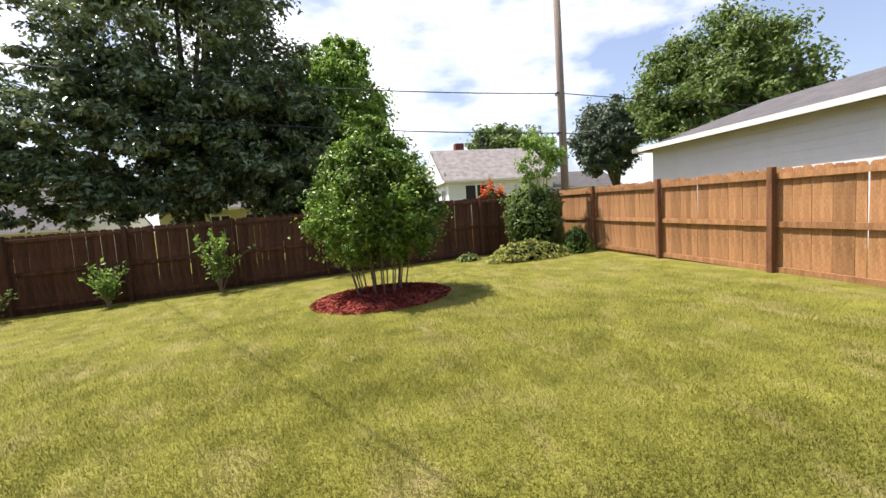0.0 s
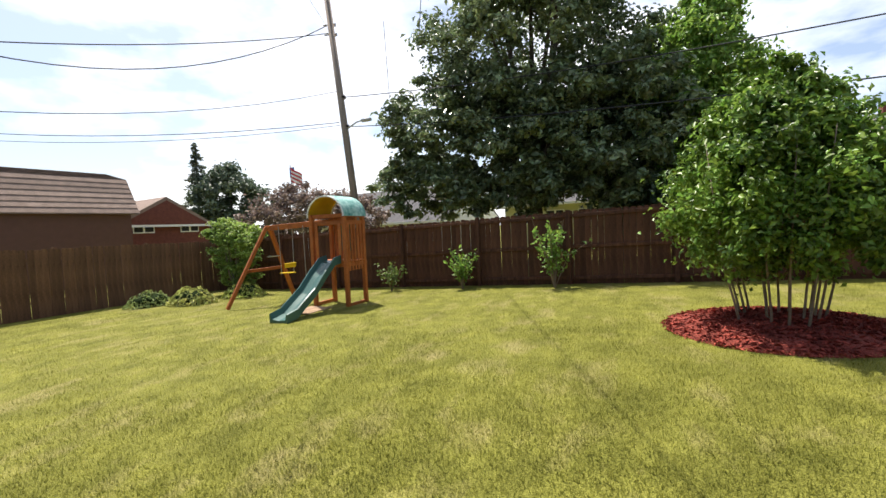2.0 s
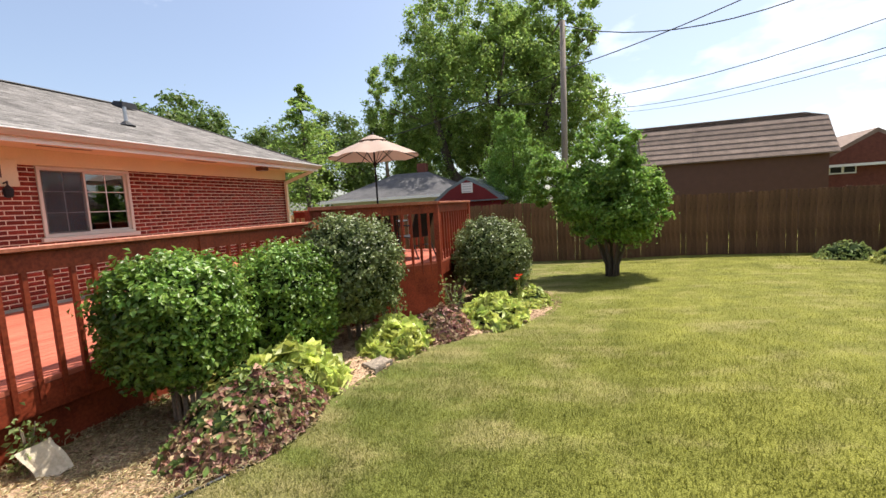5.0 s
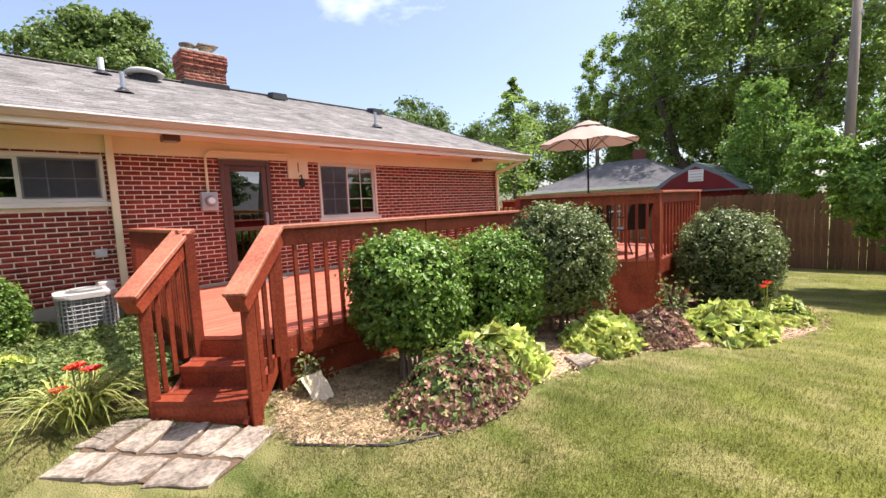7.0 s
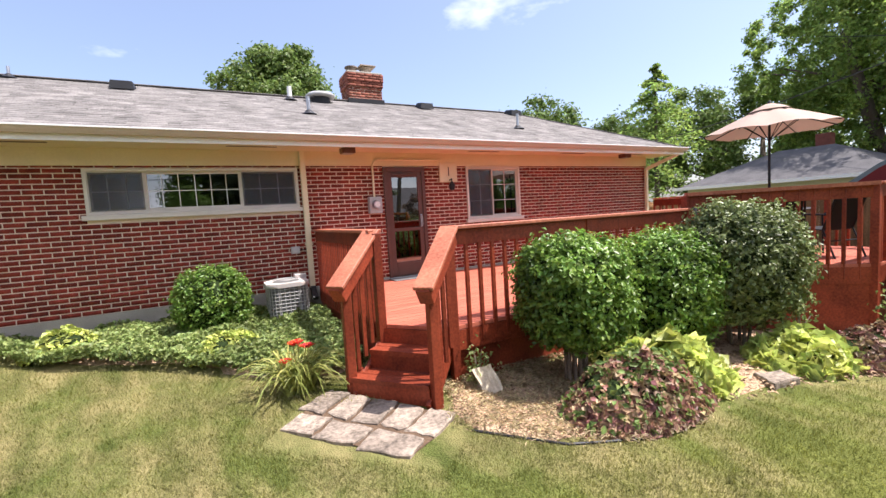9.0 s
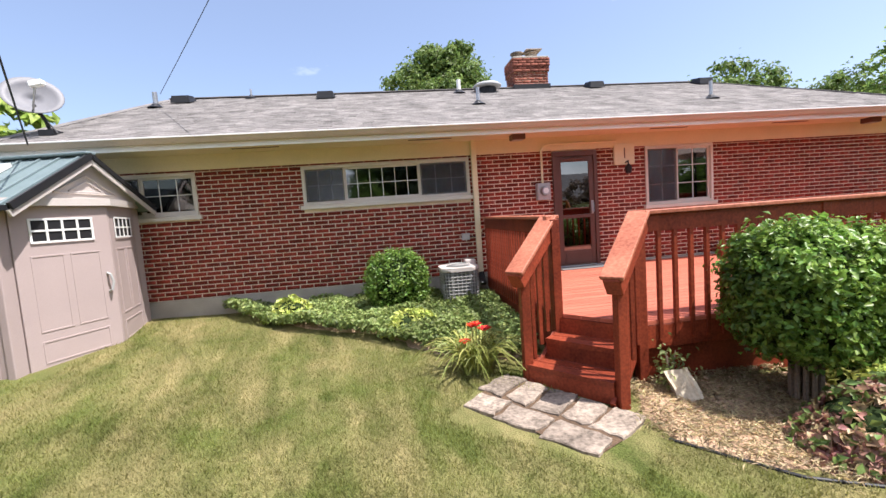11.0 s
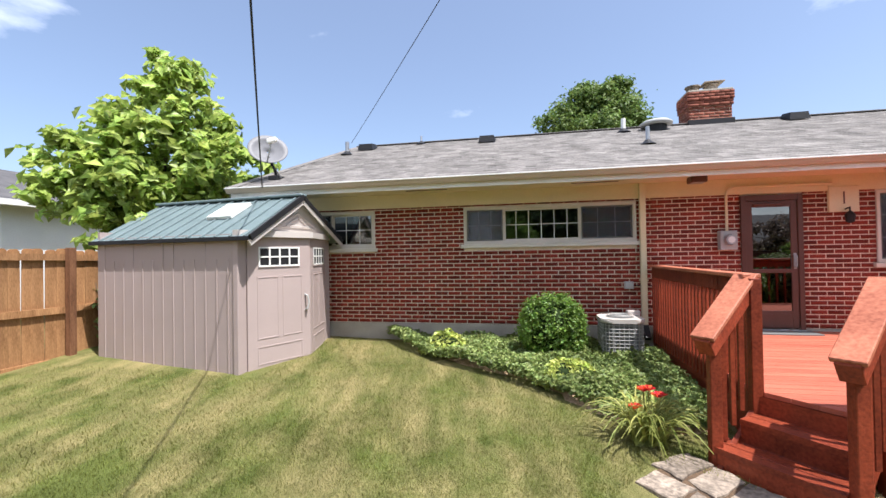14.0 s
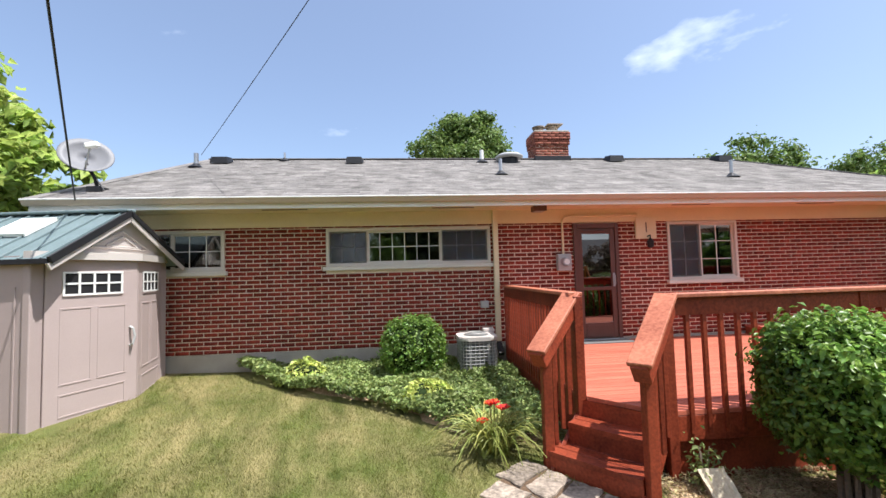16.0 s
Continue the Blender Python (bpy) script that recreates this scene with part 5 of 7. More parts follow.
def shrub(label, x, y, z0, rx, ry, h, material, leaf_size, count, seed, category="shrub", stems=5, rough=0.07, square=2.6, group=""):
    """A clipped shrub: stems, a solid dark core painted as inner shade, and a skin of leaves."""
    rng = np.random.default_rng(seed)
    g = on_ground(x, y)
    cz, rz = g + z0 + (h - z0) / 2, (h - z0) / 2
    s = thing("shrub", label, category, (x, y, g), group=group)
    for k in range(stems):
        a = 2 * math.pi * k / max(1, stems) + seed
        b = (x + 0.10 * math.cos(a), y + 0.10 * math.sin(a), g - 0.05)
        part("stem", tube([b, (x + 0.2 * rx * math.cos(a), y + 0.2 * ry * math.sin(a), g + z0 + 0.1), (x + 0.55 * rx * math.cos(a), y + 0.55 * ry * math.sin(a), cz)], [0.022, 0.018, 0.01], 6), M["stem"], s)
    part("shade_core", shrub_core((x, y, cz), (rx, ry, rz), seed, None), M["inner"], s, smooth=True)
    # shoots on the skin, each with a tuft of leaves
    per = 8
    n = count // per
    d = unit(rng.normal(0, 1, (n, 3)))
    k = (np.abs(d) ** square).sum(1, keepdims=True) ** (-1 / square)
    lump = np.array([noise.noise(Vector(q) * 2.6 + Vector((seed * 3.1, 0, 0))) for q in d])[:, None]
    fine = np.array([noise.noise(Vector(q) * 8 + Vector((seed * 1.7, 0, 0))) for q in d])[:, None]
    r = k * (1 + rough * lump + rough * 1.1 * fine) * rng.uniform(0.84, 1.04, (n, 1))
    tips = np.array([x, y, cz]) + d * r * np.array([rx, ry, rz])
    out = np.repeat(d, per, 0)
    stray = rng.normal(0, 1, (n * per, 3))
    p = np.repeat(tips, per, 0) + stray * leaf_size * 0.55 - out * rng.uniform(0, 1.2, (n * per, 1)) * leaf_size
    part("foliage", leaves_np("foliage", p, out * 0.7 + stray * 0.35 + np.array([0, 0, 0.45]), leaf_size, rng, 0.6, 0.15, 0.6), material, s)
    return s


shrub("clipped privet shrub with glossy green leaves beside the deck", 0.34, -4.30, 0.40, 0.53, 0.52, 1.50, M["bushleaf"], 0.056, 14000, 21, stems=11, rough=0.12, square=3.2)
shrub("clipped green privet shrub in the mulch bed", 1.86, -4.24, 0.1, 0.60, 0.57, 1.47, M["bushleaf"], 0.054, 14000, 22, rough=0.11, square=2.8)
shrub("large rounded boxwood shrub in front of deck corner", 2.88, -4.55, 0.30, 0.72, 0.68, 1.82, M["darkleaf"], 0.052, 18000, 23, rough=0.09)
shrub("large rounded boxwood shrub at the end of the bed", 5.90, -5.97, 0.12, 0.80, 0.74, 1.66, M["darkleaf"], 0.054, 18000, 24, rough=0.09)
shrub("small clipped round green shrub against the brick wall", -2.92, -0.85, 0.05, 0.47, 0.45, 0.98, M["bushleaf"], 0.05, 9000, 25)


def mound(name, label, category, x, y, rx, ry, h, material, leaf_size, count, seed, width=0.6, droop=0.2):
    """A low leafy mound."""
    rng = np.random.default_rng(seed)
    g = on_ground(x, y)
    t = thing(name, label, category, (x, y, g))
    # solid dark core painted as the shade beneath the leaves
    part("mound_shade_core", shrub_core((x, y, g + h * 0.30), (rx * 0.8, ry * 0.8, h * 0.5), seed, None), M["inner"], t, smooth=True)
    a, r = rng.uniform(0, 2 * math.pi, count), rng.uniform(0, 1, count) ** 0.6
    top = h * (1 - r ** 2.2) * (0.75 + 0.35 * np.array([noise.noise((rx * rr * math.cos(aa) * 6 + seed, ry * rr * math.sin(aa) * 6, 0)) for aa, rr in zip(a, r)]))
    p = np.stack([x + rx * r * np.cos(a), y + ry * r * np.sin(a), g + 0.03 + np.maximum(top, 0.0) * rng.uniform(0.55, 1.0, count)], 1)
    f = np.stack([np.cos(a) * r, np.sin(a) * r, 0.9 - 0.3 * r], 1)
    part("foliage", leaves_np("foliage", p, f, leaf_size, rng, width, droop), material, t)
    return t


plum = mound("heuchera", "low plum and bronze leafed perennial clump", "perennial", 0.36, -4.98, 0.82, 0.50, 0.52, M["plum"], 0.075, 4600, 31, 0.75)
rng_green = np.random.default_rng(41)
aa, rr = rng_green.uniform(0, 2 * math.pi, 450), rng_green.uniform(0, 1, 450) ** 0.6
spots = np.stack([0.36 + 0.82 * rr * np.cos(aa), -4.98 + 0.50 * rr * np.sin(aa), on_ground(0.36, -4.98) + 0.06 + 0.48 * (1 - rr ** 2.2) * rng_green.uniform(0.7, 1.0, 450)], 1)
part("green_foliage", leaves_np("green_foliage", spots, np.stack([np.cos(aa) * rr, np.sin(aa) * rr, 0.9 - 0.3 * rr], 1), 0.065, rng_green), M["midleaf"], plum, "grey-green leaves among the plum ones")
mound("hosta", "chartreuse hosta clump with broad leaves", "hosta", 1.18, -4.72, 0.66, 0.56, 0.52, M["hosta"], 0.22, 520, 32, 0.62, 0.35)
mound("hosta", "low spreading chartreuse hosta beside a stepping stone", "hosta", 2.80, -5.22, 0.66, 0.46, 0.40, M["hosta"], 0.21, 480, 33, 0.62, 0.35)
mound("heuchera", "plum leafed perennial clump below the deck corner", "perennial", 3.55, -5.62, 0.70, 0.50, 0.42, M["plum"], 0.075, 3400, 34, 0.75)
mound("hosta", "chartreuse hosta clump at the bed's edge", "hosta", 4.35, -6.28, 0.72, 0.54, 0.46, M["hosta"], 0.22, 520, 35, 0.62, 0.35)
mound("daylily", "bright green perennial with one red flower", "perennial", 5.55, -6.72, 0.55, 0.42, 0.42, M["hosta"], 0.13, 600, 36)
mound("ivy_clump", "yellow-green variegated clump in the ground cover", "ground cover", -2.78, -1.75, 0.45, 0.36, 0.36, M["hosta"], 0.085, 900, 37)
mound("ivy_clump", "yellow variegated clump beside the house wall", "ground cover", -4.55, -0.75, 0.42, 0.32, 0.42, M["hosta"], 0.085, 800, 38)
mound("fern_tuft", "small green tuft under the privet shrub", "perennial", 1.05, -4.15, 0.35, 0.3, 0.4, M["lilyleaf"], 0.14, 260, 39, 0.2)


def scatter_in(outline, n, rng):
    """Random places inside an outline."""
    o = np.array(outline)
    lo, hi = o.min(0), o.max(0)
    q = rng.uniform(lo, hi, (n * 3, 2))
    inside = np.zeros(len(q), bool)
    j = len(o) - 1
    for i in range(len(o)):
        cross = ((o[i, 1] > q[:, 1]) != (o[j, 1] > q[:, 1])) & (q[:, 0] < (o[j, 0] - o[i, 0]) * (q[:, 1] - o[i, 1]) / (o[j, 1] - o[i, 1] + 1e-9) + o[i, 0])
        inside ^= cross
        j = i
    return q[inside][:n]


IVY = [(-5.75, -0.10), (-5.2, -0.75), (-4.5, -1.35), (-3.6, -1.80), (-3.0, -2.25), (-2.45, -2.75), (-1.75, -2.95), (-1.38, -2.7), (-1.38, -0.10)]
BED = [(-0.80, -3.62), (-1.12, -4.15), (-1.12, -4.60), (-0.62, -5.15), (-0.1, -5.38), (0.45, -5.48), (1.02, -5.47), (1.96, -5.58), (2.55, -5.80), (3.05, -6.05), (3.6, -6.50), (4.2, -6.95), (4.75, -7.22), (5.3, -7.32), (6.0, -7.28), (6.6, -7.05), (7.2, -6.6), (7.6, -6.0), (7.3, -5.3), (6.3, -5.1), (4.9, -5.0), (3.2, -3.62)]


def draped(name, outline, lift, material, label, category, kind="structure", step=0.18, dome=0.0):
    """A skin laid on the ground inside an outline."""
    bm = bmesh.new()
    v = [bm.verts.new((x, y, 0)) for x, y in outline]
    f = bm.faces.new(v)
    bmesh.ops.triangulate(bm, faces=[f])
    bmesh.ops.subdivide_edges(bm, edges=bm.edges, cuts=5, use_grid_fill=True)
    rim = {w for e in bm.edges if e.is_boundary for w in e.verts}
    for w in bm.verts:
        w.co.z = ground_z(w.co.x, w.co.y) + (-0.03 if w in rim else lift + 0.02 * noise.noise((w.co.x * 4, w.co.y * 4, 3)))
    ob = solid(name, bm, material, label, category, kind, smooth=True)
    return ob


draped("mulch_bed", BED, 0.035, M["mulch"], "brown mulch bed with dry grass clippings", "flower bed")
draped("ivy_soil", IVY, 0.03, M["mulch"], "dark soil below the ground cover", "flower bed")


def build_ivy():
    rng = np.random.default_rng(41)
    q = scatter_in(IVY, 30000, rng)
    h = np.array([0.20 + 0.13 * noise.noise((x * 1.6, y * 1.6, 1)) + 0.06 * noise.noise((x * 5, y * 5, 2)) for x, y in q])
    o = np.array(IVY)
    z = np.array([ground_z(x, y) for x, y in q]) + np.clip(h, 0.05, 0.4) * rng.uniform(0.5, 1.05, len(q))
    p = np.column_stack([q, z])
    t = thing("ground_cover", "dense green ivy-like ground cover along the house", "ground cover", (-3, -1.2, ground_z(-3, -1.2)), kind="stuff")
    part("foliage", leaves_np("foliage", p, np.tile([0, 0, 1.0], (len(q), 1)), 0.056, rng, 0.7, 0.18, 0.75), M["ivy"], t)


build_ivy()


def strap_plant(label, x, y, n, length, seed, flowers=(), name="daylily", material="lilyleaf"):
    """Arching strap leaves from one crown, and flowers on stalks."""
    rng = random.Random(seed)
    g = on_ground(x, y)
    t = thing(name, label, "daylily", (x, y, g))
    bm = bmesh.new()
    for k in range(n):
        a, ln, w = rng.uniform(0, 6.28), length * rng.uniform(0.6, 1.15), rng.uniform(0.011, 0.021)
        b = Vector((x + rng.uniform(-0.13, 0.13), y + rng.uniform(-0.13, 0.13), g))
        d, s = Vector((math.cos(a), math.sin(a), 0)), Vector((-math.sin(a), math.cos(a), 0))
        spread = rng.uniform(0.35, 0.95)
        rows = []
        for i in range(6):
            u = i / 5
            c = b + d * (ln * spread * u) + Vector((0, 0, ln * (1.42 * u - (0.6 + 0.7 * spread) * u * u)))
            ww = w * (1 - 0.85 * u)
            rows.append((bm.verts.new(c - s * ww + Vector((0, 0, 0.006))), bm.verts.new(c), bm.verts.new(c + s * ww + Vector((0, 0, 0.006)))))
        for r0, r1 in zip(rows, rows[1:]):
            bm.faces.new((r0[0], r0[1], r1[1], r1[0])), bm.faces.new((r0[1], r0[2], r1[2], r1[1]))
    part("foliage", bm, M[material], t)
    for fx, fy, fz in flowers:
        top = Vector((x + fx, y + fy, g + fz))
        part("flower_stalk", tube([(x + fx * 0.3, y + fy * 0.3, g), (x + fx * 0.7, y + fy * 0.7, g + fz * 0.6), top], 0.006, 5), M["lilyleaf"], t)
        bm = bmesh.new()
        for k in range(6):
            a = k * math.pi / 3 + rng.random()
            d, s = Vector((math.cos(a), math.sin(a), 0)), Vector((-math.sin(a), math.cos(a), 0))
            q = [top, top + d * 0.034 + s * 0.02 + Vector((0, 0, 0.045)), top + d * 0.07 + Vector((0, 0, 0.04)), top + d * 0.034 - s * 0.02 + Vector((0, 0, 0.045))]
            v = [bm.verts.new(w) for w in q]
            bm.faces.new((v[0], v[1], v[2])), bm.faces.new((v[0], v[2], v[3]))
        part("flower", bm, M["lilyred"], t, "open red lily flower")


strap_plant("red daylily clump with arching green and yellowed leaves", -2.2, -3.10, 190, 0.66, 51, [(-0.12, -0.05, 0.31), (0.02, 0.02, 0.46), (0.08, -0.04, 0.42), (0.12, 0.03, 0.40), (-0.02, 0.05, 0.44)])
strap_plant("red flowering daylily beside the boxwood", 5.05, -6.62, 30, 0.4, 52, [(0.0, 0.0, 0.62), (0.08, 0.05, 0.55)])


def build_rose_stems(x, y, h, n, seed, material, label, spread=0.5, leaf_size=0.07, per=26):
    """Loose upright shrub: thin canes with leaves along them."""
    rng = np.random.default_rng(seed)
    g = on_ground(x, y)
    t = thing("shrub", label, "shrub", (x, y, g))
    pts, ways = [], []
    for k in range(n):
        a, s = rng.uniform(0, 6.28), rng.uniform(0.1, 1) * spread
        tip = np.array([x + s * math.cos(a), y + s * math.sin(a), g + h * rng.uniform(0.55, 1)])
        mid = np.array([x + s * 0.4 * math.cos(a), y + s * 0.4 * math.sin(a), g + h * 0.45])
        part("cane", tube([(x, y, g - 0.02), tuple(mid), tuple(tip)], [0.012, 0.009, 0.004], 5), M["stem"], t)
        u = rng.uniform(0.25, 1, per)[:, None]
        c = np.where(u < 0.5, np.array([x, y, g]) + (mid - [x, y, g]) * u * 2, mid + (tip - mid) * (u * 2 - 1))
        pts.append(c + rng.normal(0, 0.07, (per, 3))), ways.append(rng.normal(0, 1, (per, 3)) + [0, 0, 0.8])
    part("foliage", leaves_np("foliage", np.concatenate(pts), np.concatenate(ways), leaf_size, rng), material, t)


build_rose_stems(4.75, -17.6, 0.95, 9, 61, M["midleaf"], "small leafy shrub at the foot of the back fence", 0.45, 0.10)
build_rose_stems(2.6, -17.95, 1.15, 12, 62, M["brightleaf"], "light green leafy shrub against the back fence", 0.6, 0.13)
build_rose_stems(0.15, -18.2, 1.75, 14, 63, M["brightleaf"], "tall open rose shrub against the back fence", 0.85, 0.13)
build_rose_stems(3.2, -5.05, 0.75, 5, 64, M["ivy"], "thin leggy shrub beside the deck skirt", 0.3, 0.06)
build_rose_stems(3.95, -5.75, 0.85, 6, 65, M["ivy"], "thin leggy shrub in the mulch bed", 0.3, 0.06)
build_rose_stems(-10.0, -1.6, 1.1, 8, 67, M["midleaf"], "leafy weed between shed and fence", 0.3, 0.1)
build_rose_stems(-0.62, -3.92, 0.42, 6, 66, M["ivy"], "small grey-green plant beside the steps", 0.12, 0.05)


# ---- stones and mulch ----
def rough_stone(name, outline, z, thick, seed, material, label, parent=None, group=""):
    rng = random.Random(seed)
    bm = bmesh.new()
    pts = []
    for i in range(len(outline)):
        a, b = Vector(outline[i]), Vector(outline[(i + 1) % len(outline)])
        for k in range(4):
            q = a + (b - a) * (k / 4)
            j = 0.03 if k == 0 else 0.014
            pts.append((q.x + rng.uniform(-j, j), q.y + rng.uniform(-j, j)))
    cx, cy = sum(p[0] for p in pts) / len(pts), sum(p[1] for p in pts) / len(pts)
    lo = [bm.verts.new((x, y, z - 0.05)) for x, y in pts]
    up = [bm.verts.new((x, y, z + thick * 0.6)) for x, y in pts]
    hi = [bm.verts.new((cx + (x - cx) * 0.94, cy + (y - cy) * 0.94, z + thick + rng.uniform(-0.004, 0.004))) for x, y in pts]
    n = len(pts)
    for r0, r1 in ((lo, up), (up, hi)):
        for i in range(n):
            bm.faces.new((r0[i], r0[(i + 1) % n], r1[(i + 1) % n], r1[i]))
    bm.faces.new(hi)
    return bm


def build_flagstones():
    side, out = Vector((0.64, -0.77)).normalized(), SD
    o = Vector((-1.71, -3.49))
    pav = thing("flagstone_landing", "pale irregular flagstones laid at the foot of the steps", "paving", (-1.75, -4.1, on_ground(-1.75, -4.1)))
    rows = [((0.03, 0.47), (-0.34, -0.08, 0.19, 0.46, 0.73, 1.02)), ((0.50, 0.80), (-0.30, 0.05, 0.46, 0.95))]
    q = [o + side * a + out * d for a, d in ((-0.31, 0.06), (0.99, 0.06), (0.98, 0.45), (0.91, 0.77), (-0.26, 0.77))]
    bm = bmesh.new()
    bm.faces.new([bm.verts.new((p.x, p.y, on_ground(p.x, p.y) + 0.008)) for p in q])
    part("soil_bed", bm, M["soil"], pav, "bare brown soil between the stones")
    k = 0
    for (d0, d1), cuts in rows:
        for a, b in zip(cuts, cuts[1:]):
            q = [o + side * s + out * d for s, d in ((a + 0.012, d0), (b - 0.012, d0 + 0.015), (b - 0.016, d1 - 0.008), (a + 0.014, d1 - 0.014))]
            c = sum(q, Vector((0, 0))) / 4
            part("flagstone", rough_stone("flagstone", q, on_ground(c.x, c.y) + 0.006, 0.02, 70 + k, None, ""), M["stone"], pav)
            k += 1
    c = Vector((1.92, -5.36))
    q = [c + Vector(w) for w in ((-0.2, -0.08), (0.12, -0.14), (0.22, 0.05), (-0.05, 0.14))]
    solid("stepping_stone", rough_stone("stone", q, on_ground(*c) + 0.03, 0.04, 90, None, ""), M["stone"], "pale flat stepping stone in the mulch", "stone")
    bm = bmesh.new()
    bmesh.ops.create_cube(bm, size=1)
    bmesh.ops.subdivide_edges(bm, edges=bm.edges, cuts=7, use_grid_fill=True)
    for v in bm.verts:
        ridge = 0.010 * math.sin(v.co.x * 26) if v.co.y < -0.3 else 0
        v.co = Vector((v.co.x * 0.19, v.co.y * 0.09 + ridge, v.co.z * 0.27))
        v.co *= 1 + 0.22 * noise.noise(v.co * 7)
        v.co = Matrix.Rotation(-0.5, 3, "Z") @ Matrix.Rotation(-0.45, 3, "X") @ Matrix.Rotation(-0.35, 3, "Y") @ v.co + Vector((-0.60, -4.06, on_ground(-0.60, -4.06) + 0.125))
    solid("rock", bm, M["rockmat"], "cream ridged slab of rock leaning beside the steps", "rock")


build_flagstones()

edge = [(-1.12, -4.60), (-0.88, -4.87), (-0.62, -5.15), (-0.36, -5.27), (-0.1, -5.38)]
solid("bed_edging", tube([(x, y, on_ground(x, y) + 0.008) for x, y in edge], 0.013, 8), M["dark"], "black plastic edging strip between bed and lawn", "edging")


def build_litter():
    """Mulch chips and dry clippings on the bed."""
    rng = np.random.default_rng(77)
    q = scatter_in(BED, 5200, rng)
    p = np.column_stack([q, [ground_z(x, y) + 0.045 for x, y in q]])
    t = thing("mulch_chips", "brown wood chips strewn over the bed", "mulch", (1, -5, ground_z(1, -5)), kind="stuff")
    part("chip_layer", leaves_np("chip_layer", p, np.tile([0, 0, 1.6], (len(p), 1)), 0.055, rng, 0.35, 0.1), M["mulch"], t)
    near = q[(q[:, 0] < 0.6)]
    p = np.column_stack([near, [ground_z(x, y) + 0.05 for x, y in near]])
    p = np.repeat(p, 10, 0) + rng.normal(0, 0.07, (len(p) * 10, 3)) * [1, 1, 0.08]
    t = thing("grass_clippings", "dry straw-coloured clippings on the mulch", "clippings", (0, -4.8, ground_z(0, -4.8)), kind="stuff")
    part("clippings", leaves_np("clippings", p, np.tile([0, 0, 1.4], (len(p), 1)), 0.06, rng, 0.12, 0.05), M["straw"], t)


build_litter()


# ---- trees ----
def tree(name, label, x, y, trunk, blobs, material, leaf_size, clumps, per, seed, limbs=9, forks=1, category="tree", clump_r=0.22, base=None, stemmat="bark", inner=True, zmin=None, ring=None, flat=0.75, lift=0.5):
    """Tapered trunk and limbs under a crown of leaf clumps. blobs: (dx, dy, z, rx, ry, rz), z from the tree's foot."""
    rng = np.random.default_rng(seed)
    g = on_ground(x, y) if base is None else base
    t = thing(name, label, category, (x, y, g))
    zc = sum(b[2] for b in blobs) / len(blobs)
    r0, ht = trunk
    for f in range(forks):
        a = 2 * math.pi * f / forks + seed
        off = 0.0 if forks == 1 else (ring * rng.uniform(0.35, 1.0) if ring else r0 * 2.2)
        wide_ = (1.5, 2.0) if ring else (3.2, 4.5)
        foot = Vector((x + off * math.cos(a), y + off * math.sin(a), g - 0.15))
        pts = [foot, foot + Vector((off * 0.2 * math.cos(a), off * 0.2 * math.sin(a), ht * 0.5)), Vector((x + off * wide_[0] * math.cos(a) + 0.02, y + off * wide_[0] * math.sin(a), g + ht)), Vector((x + off * wide_[1] * math.cos(a), y + off * wide_[1] * math.sin(a), g + max(ht * 1.3, zc)))]
        part("trunk", tube(pts, [r0 * 1.15, r0 * 0.9, r0 * 0.7, r0 * 0.3], 10), M[stemmat], t, smooth=True)
    cs, rs = [], []
    total = sum(b[3] * b[4] for b in blobs)
    for bx, by, bz, rx, ry, rz in blobs:
        n = max(4, int(clumps * rx * ry / total))
        d = unit(rng.normal(0, 1, (n, 3)))
        r = rng.uniform(0.55, 1.0, (n, 1))
        cs.append(np.array([x + bx, y + by, g + bz]) + d * r * np.array([rx, ry, rz]))
        rs.append(np.full(n, clump_r * (rx + ry + rz) / 3) * rng.uniform(0.7, 1.35, n))
    cs, rs = np.concatenate(cs), np.concatenate(rs)
    if zmin is not None:
        keep = cs[:, 2] > g + zmin
        cs, rs = cs[keep], rs[keep]
    for k in range(limbs):
        c = cs[rng.integers(len(cs))]
        s = Vector((x, y, g + ht * rng.uniform(0.7, 1.1)))
        e = Vector(c)
        mid = s.lerp(e, 0.5) + Vector((0, 0, 0.12 * (e - s).length))
        part("limb", tube([s, mid, e], [r0 * 0.42, r0 * 0.25, r0 * 0.07], 7), M[stemmat], t, smooth=True)
    p, w = clump_points(cs, rs, per, rng, flat, lift)
    part("crown", leaves_np("crown", p, w, leaf_size, rng), material, t)
    return t


tree("maple_tree", "large dark green maple tree behind the back fence", 2.6, -24.6, (0.36, 2.6), [(0, 0, 8.5, 4.6, 4.2, 4.6), (2.6, 1.4, 5.2, 3.4, 2.8, 2.9), (-2.8, 1.0, 4.8, 3.0, 2.8, 2.6), (0.2, 2.2, 4.2, 3.6, 2.2, 2.3), (0, 0, 13, 3.0, 3.0, 3.2), (4.4, 1.6, 3.6, 2.4, 2.0, 1.7)], M["mapleleaf"], 0.23, 860, 105, 101, 16, clump_r=0.165, zmin=1.7, flat=0.5, lift=1.1)
tree("spruce_tree", "light green feathery tree behind the maple", -2.7, -27.5, (0.28, 3), [(0, 0, 4.6, 3.0, 3.0, 3.2), (0, 0, 7.2, 2.5, 2.4, 2.2), (-0.6, 0, 8.9, 1.4, 1.4, 1.1)], M["brightleaf"], 0.24, 320, 85, 102, 6, clump_r=0.26, zmin=1.5)
# extra dark crown, put in as the shaded underside of the feathery tree
tree("shade_tree", "added dark crown for the light green tree's shaded lower part", -0.6, -26.3, (0.3, 3), [(0, 0, 4.6, 2.6, 2.2, 3.6)], M["conifer"], 0.26, 140, 90, 103, 4, clump_r=0.28, zmin=1.2)
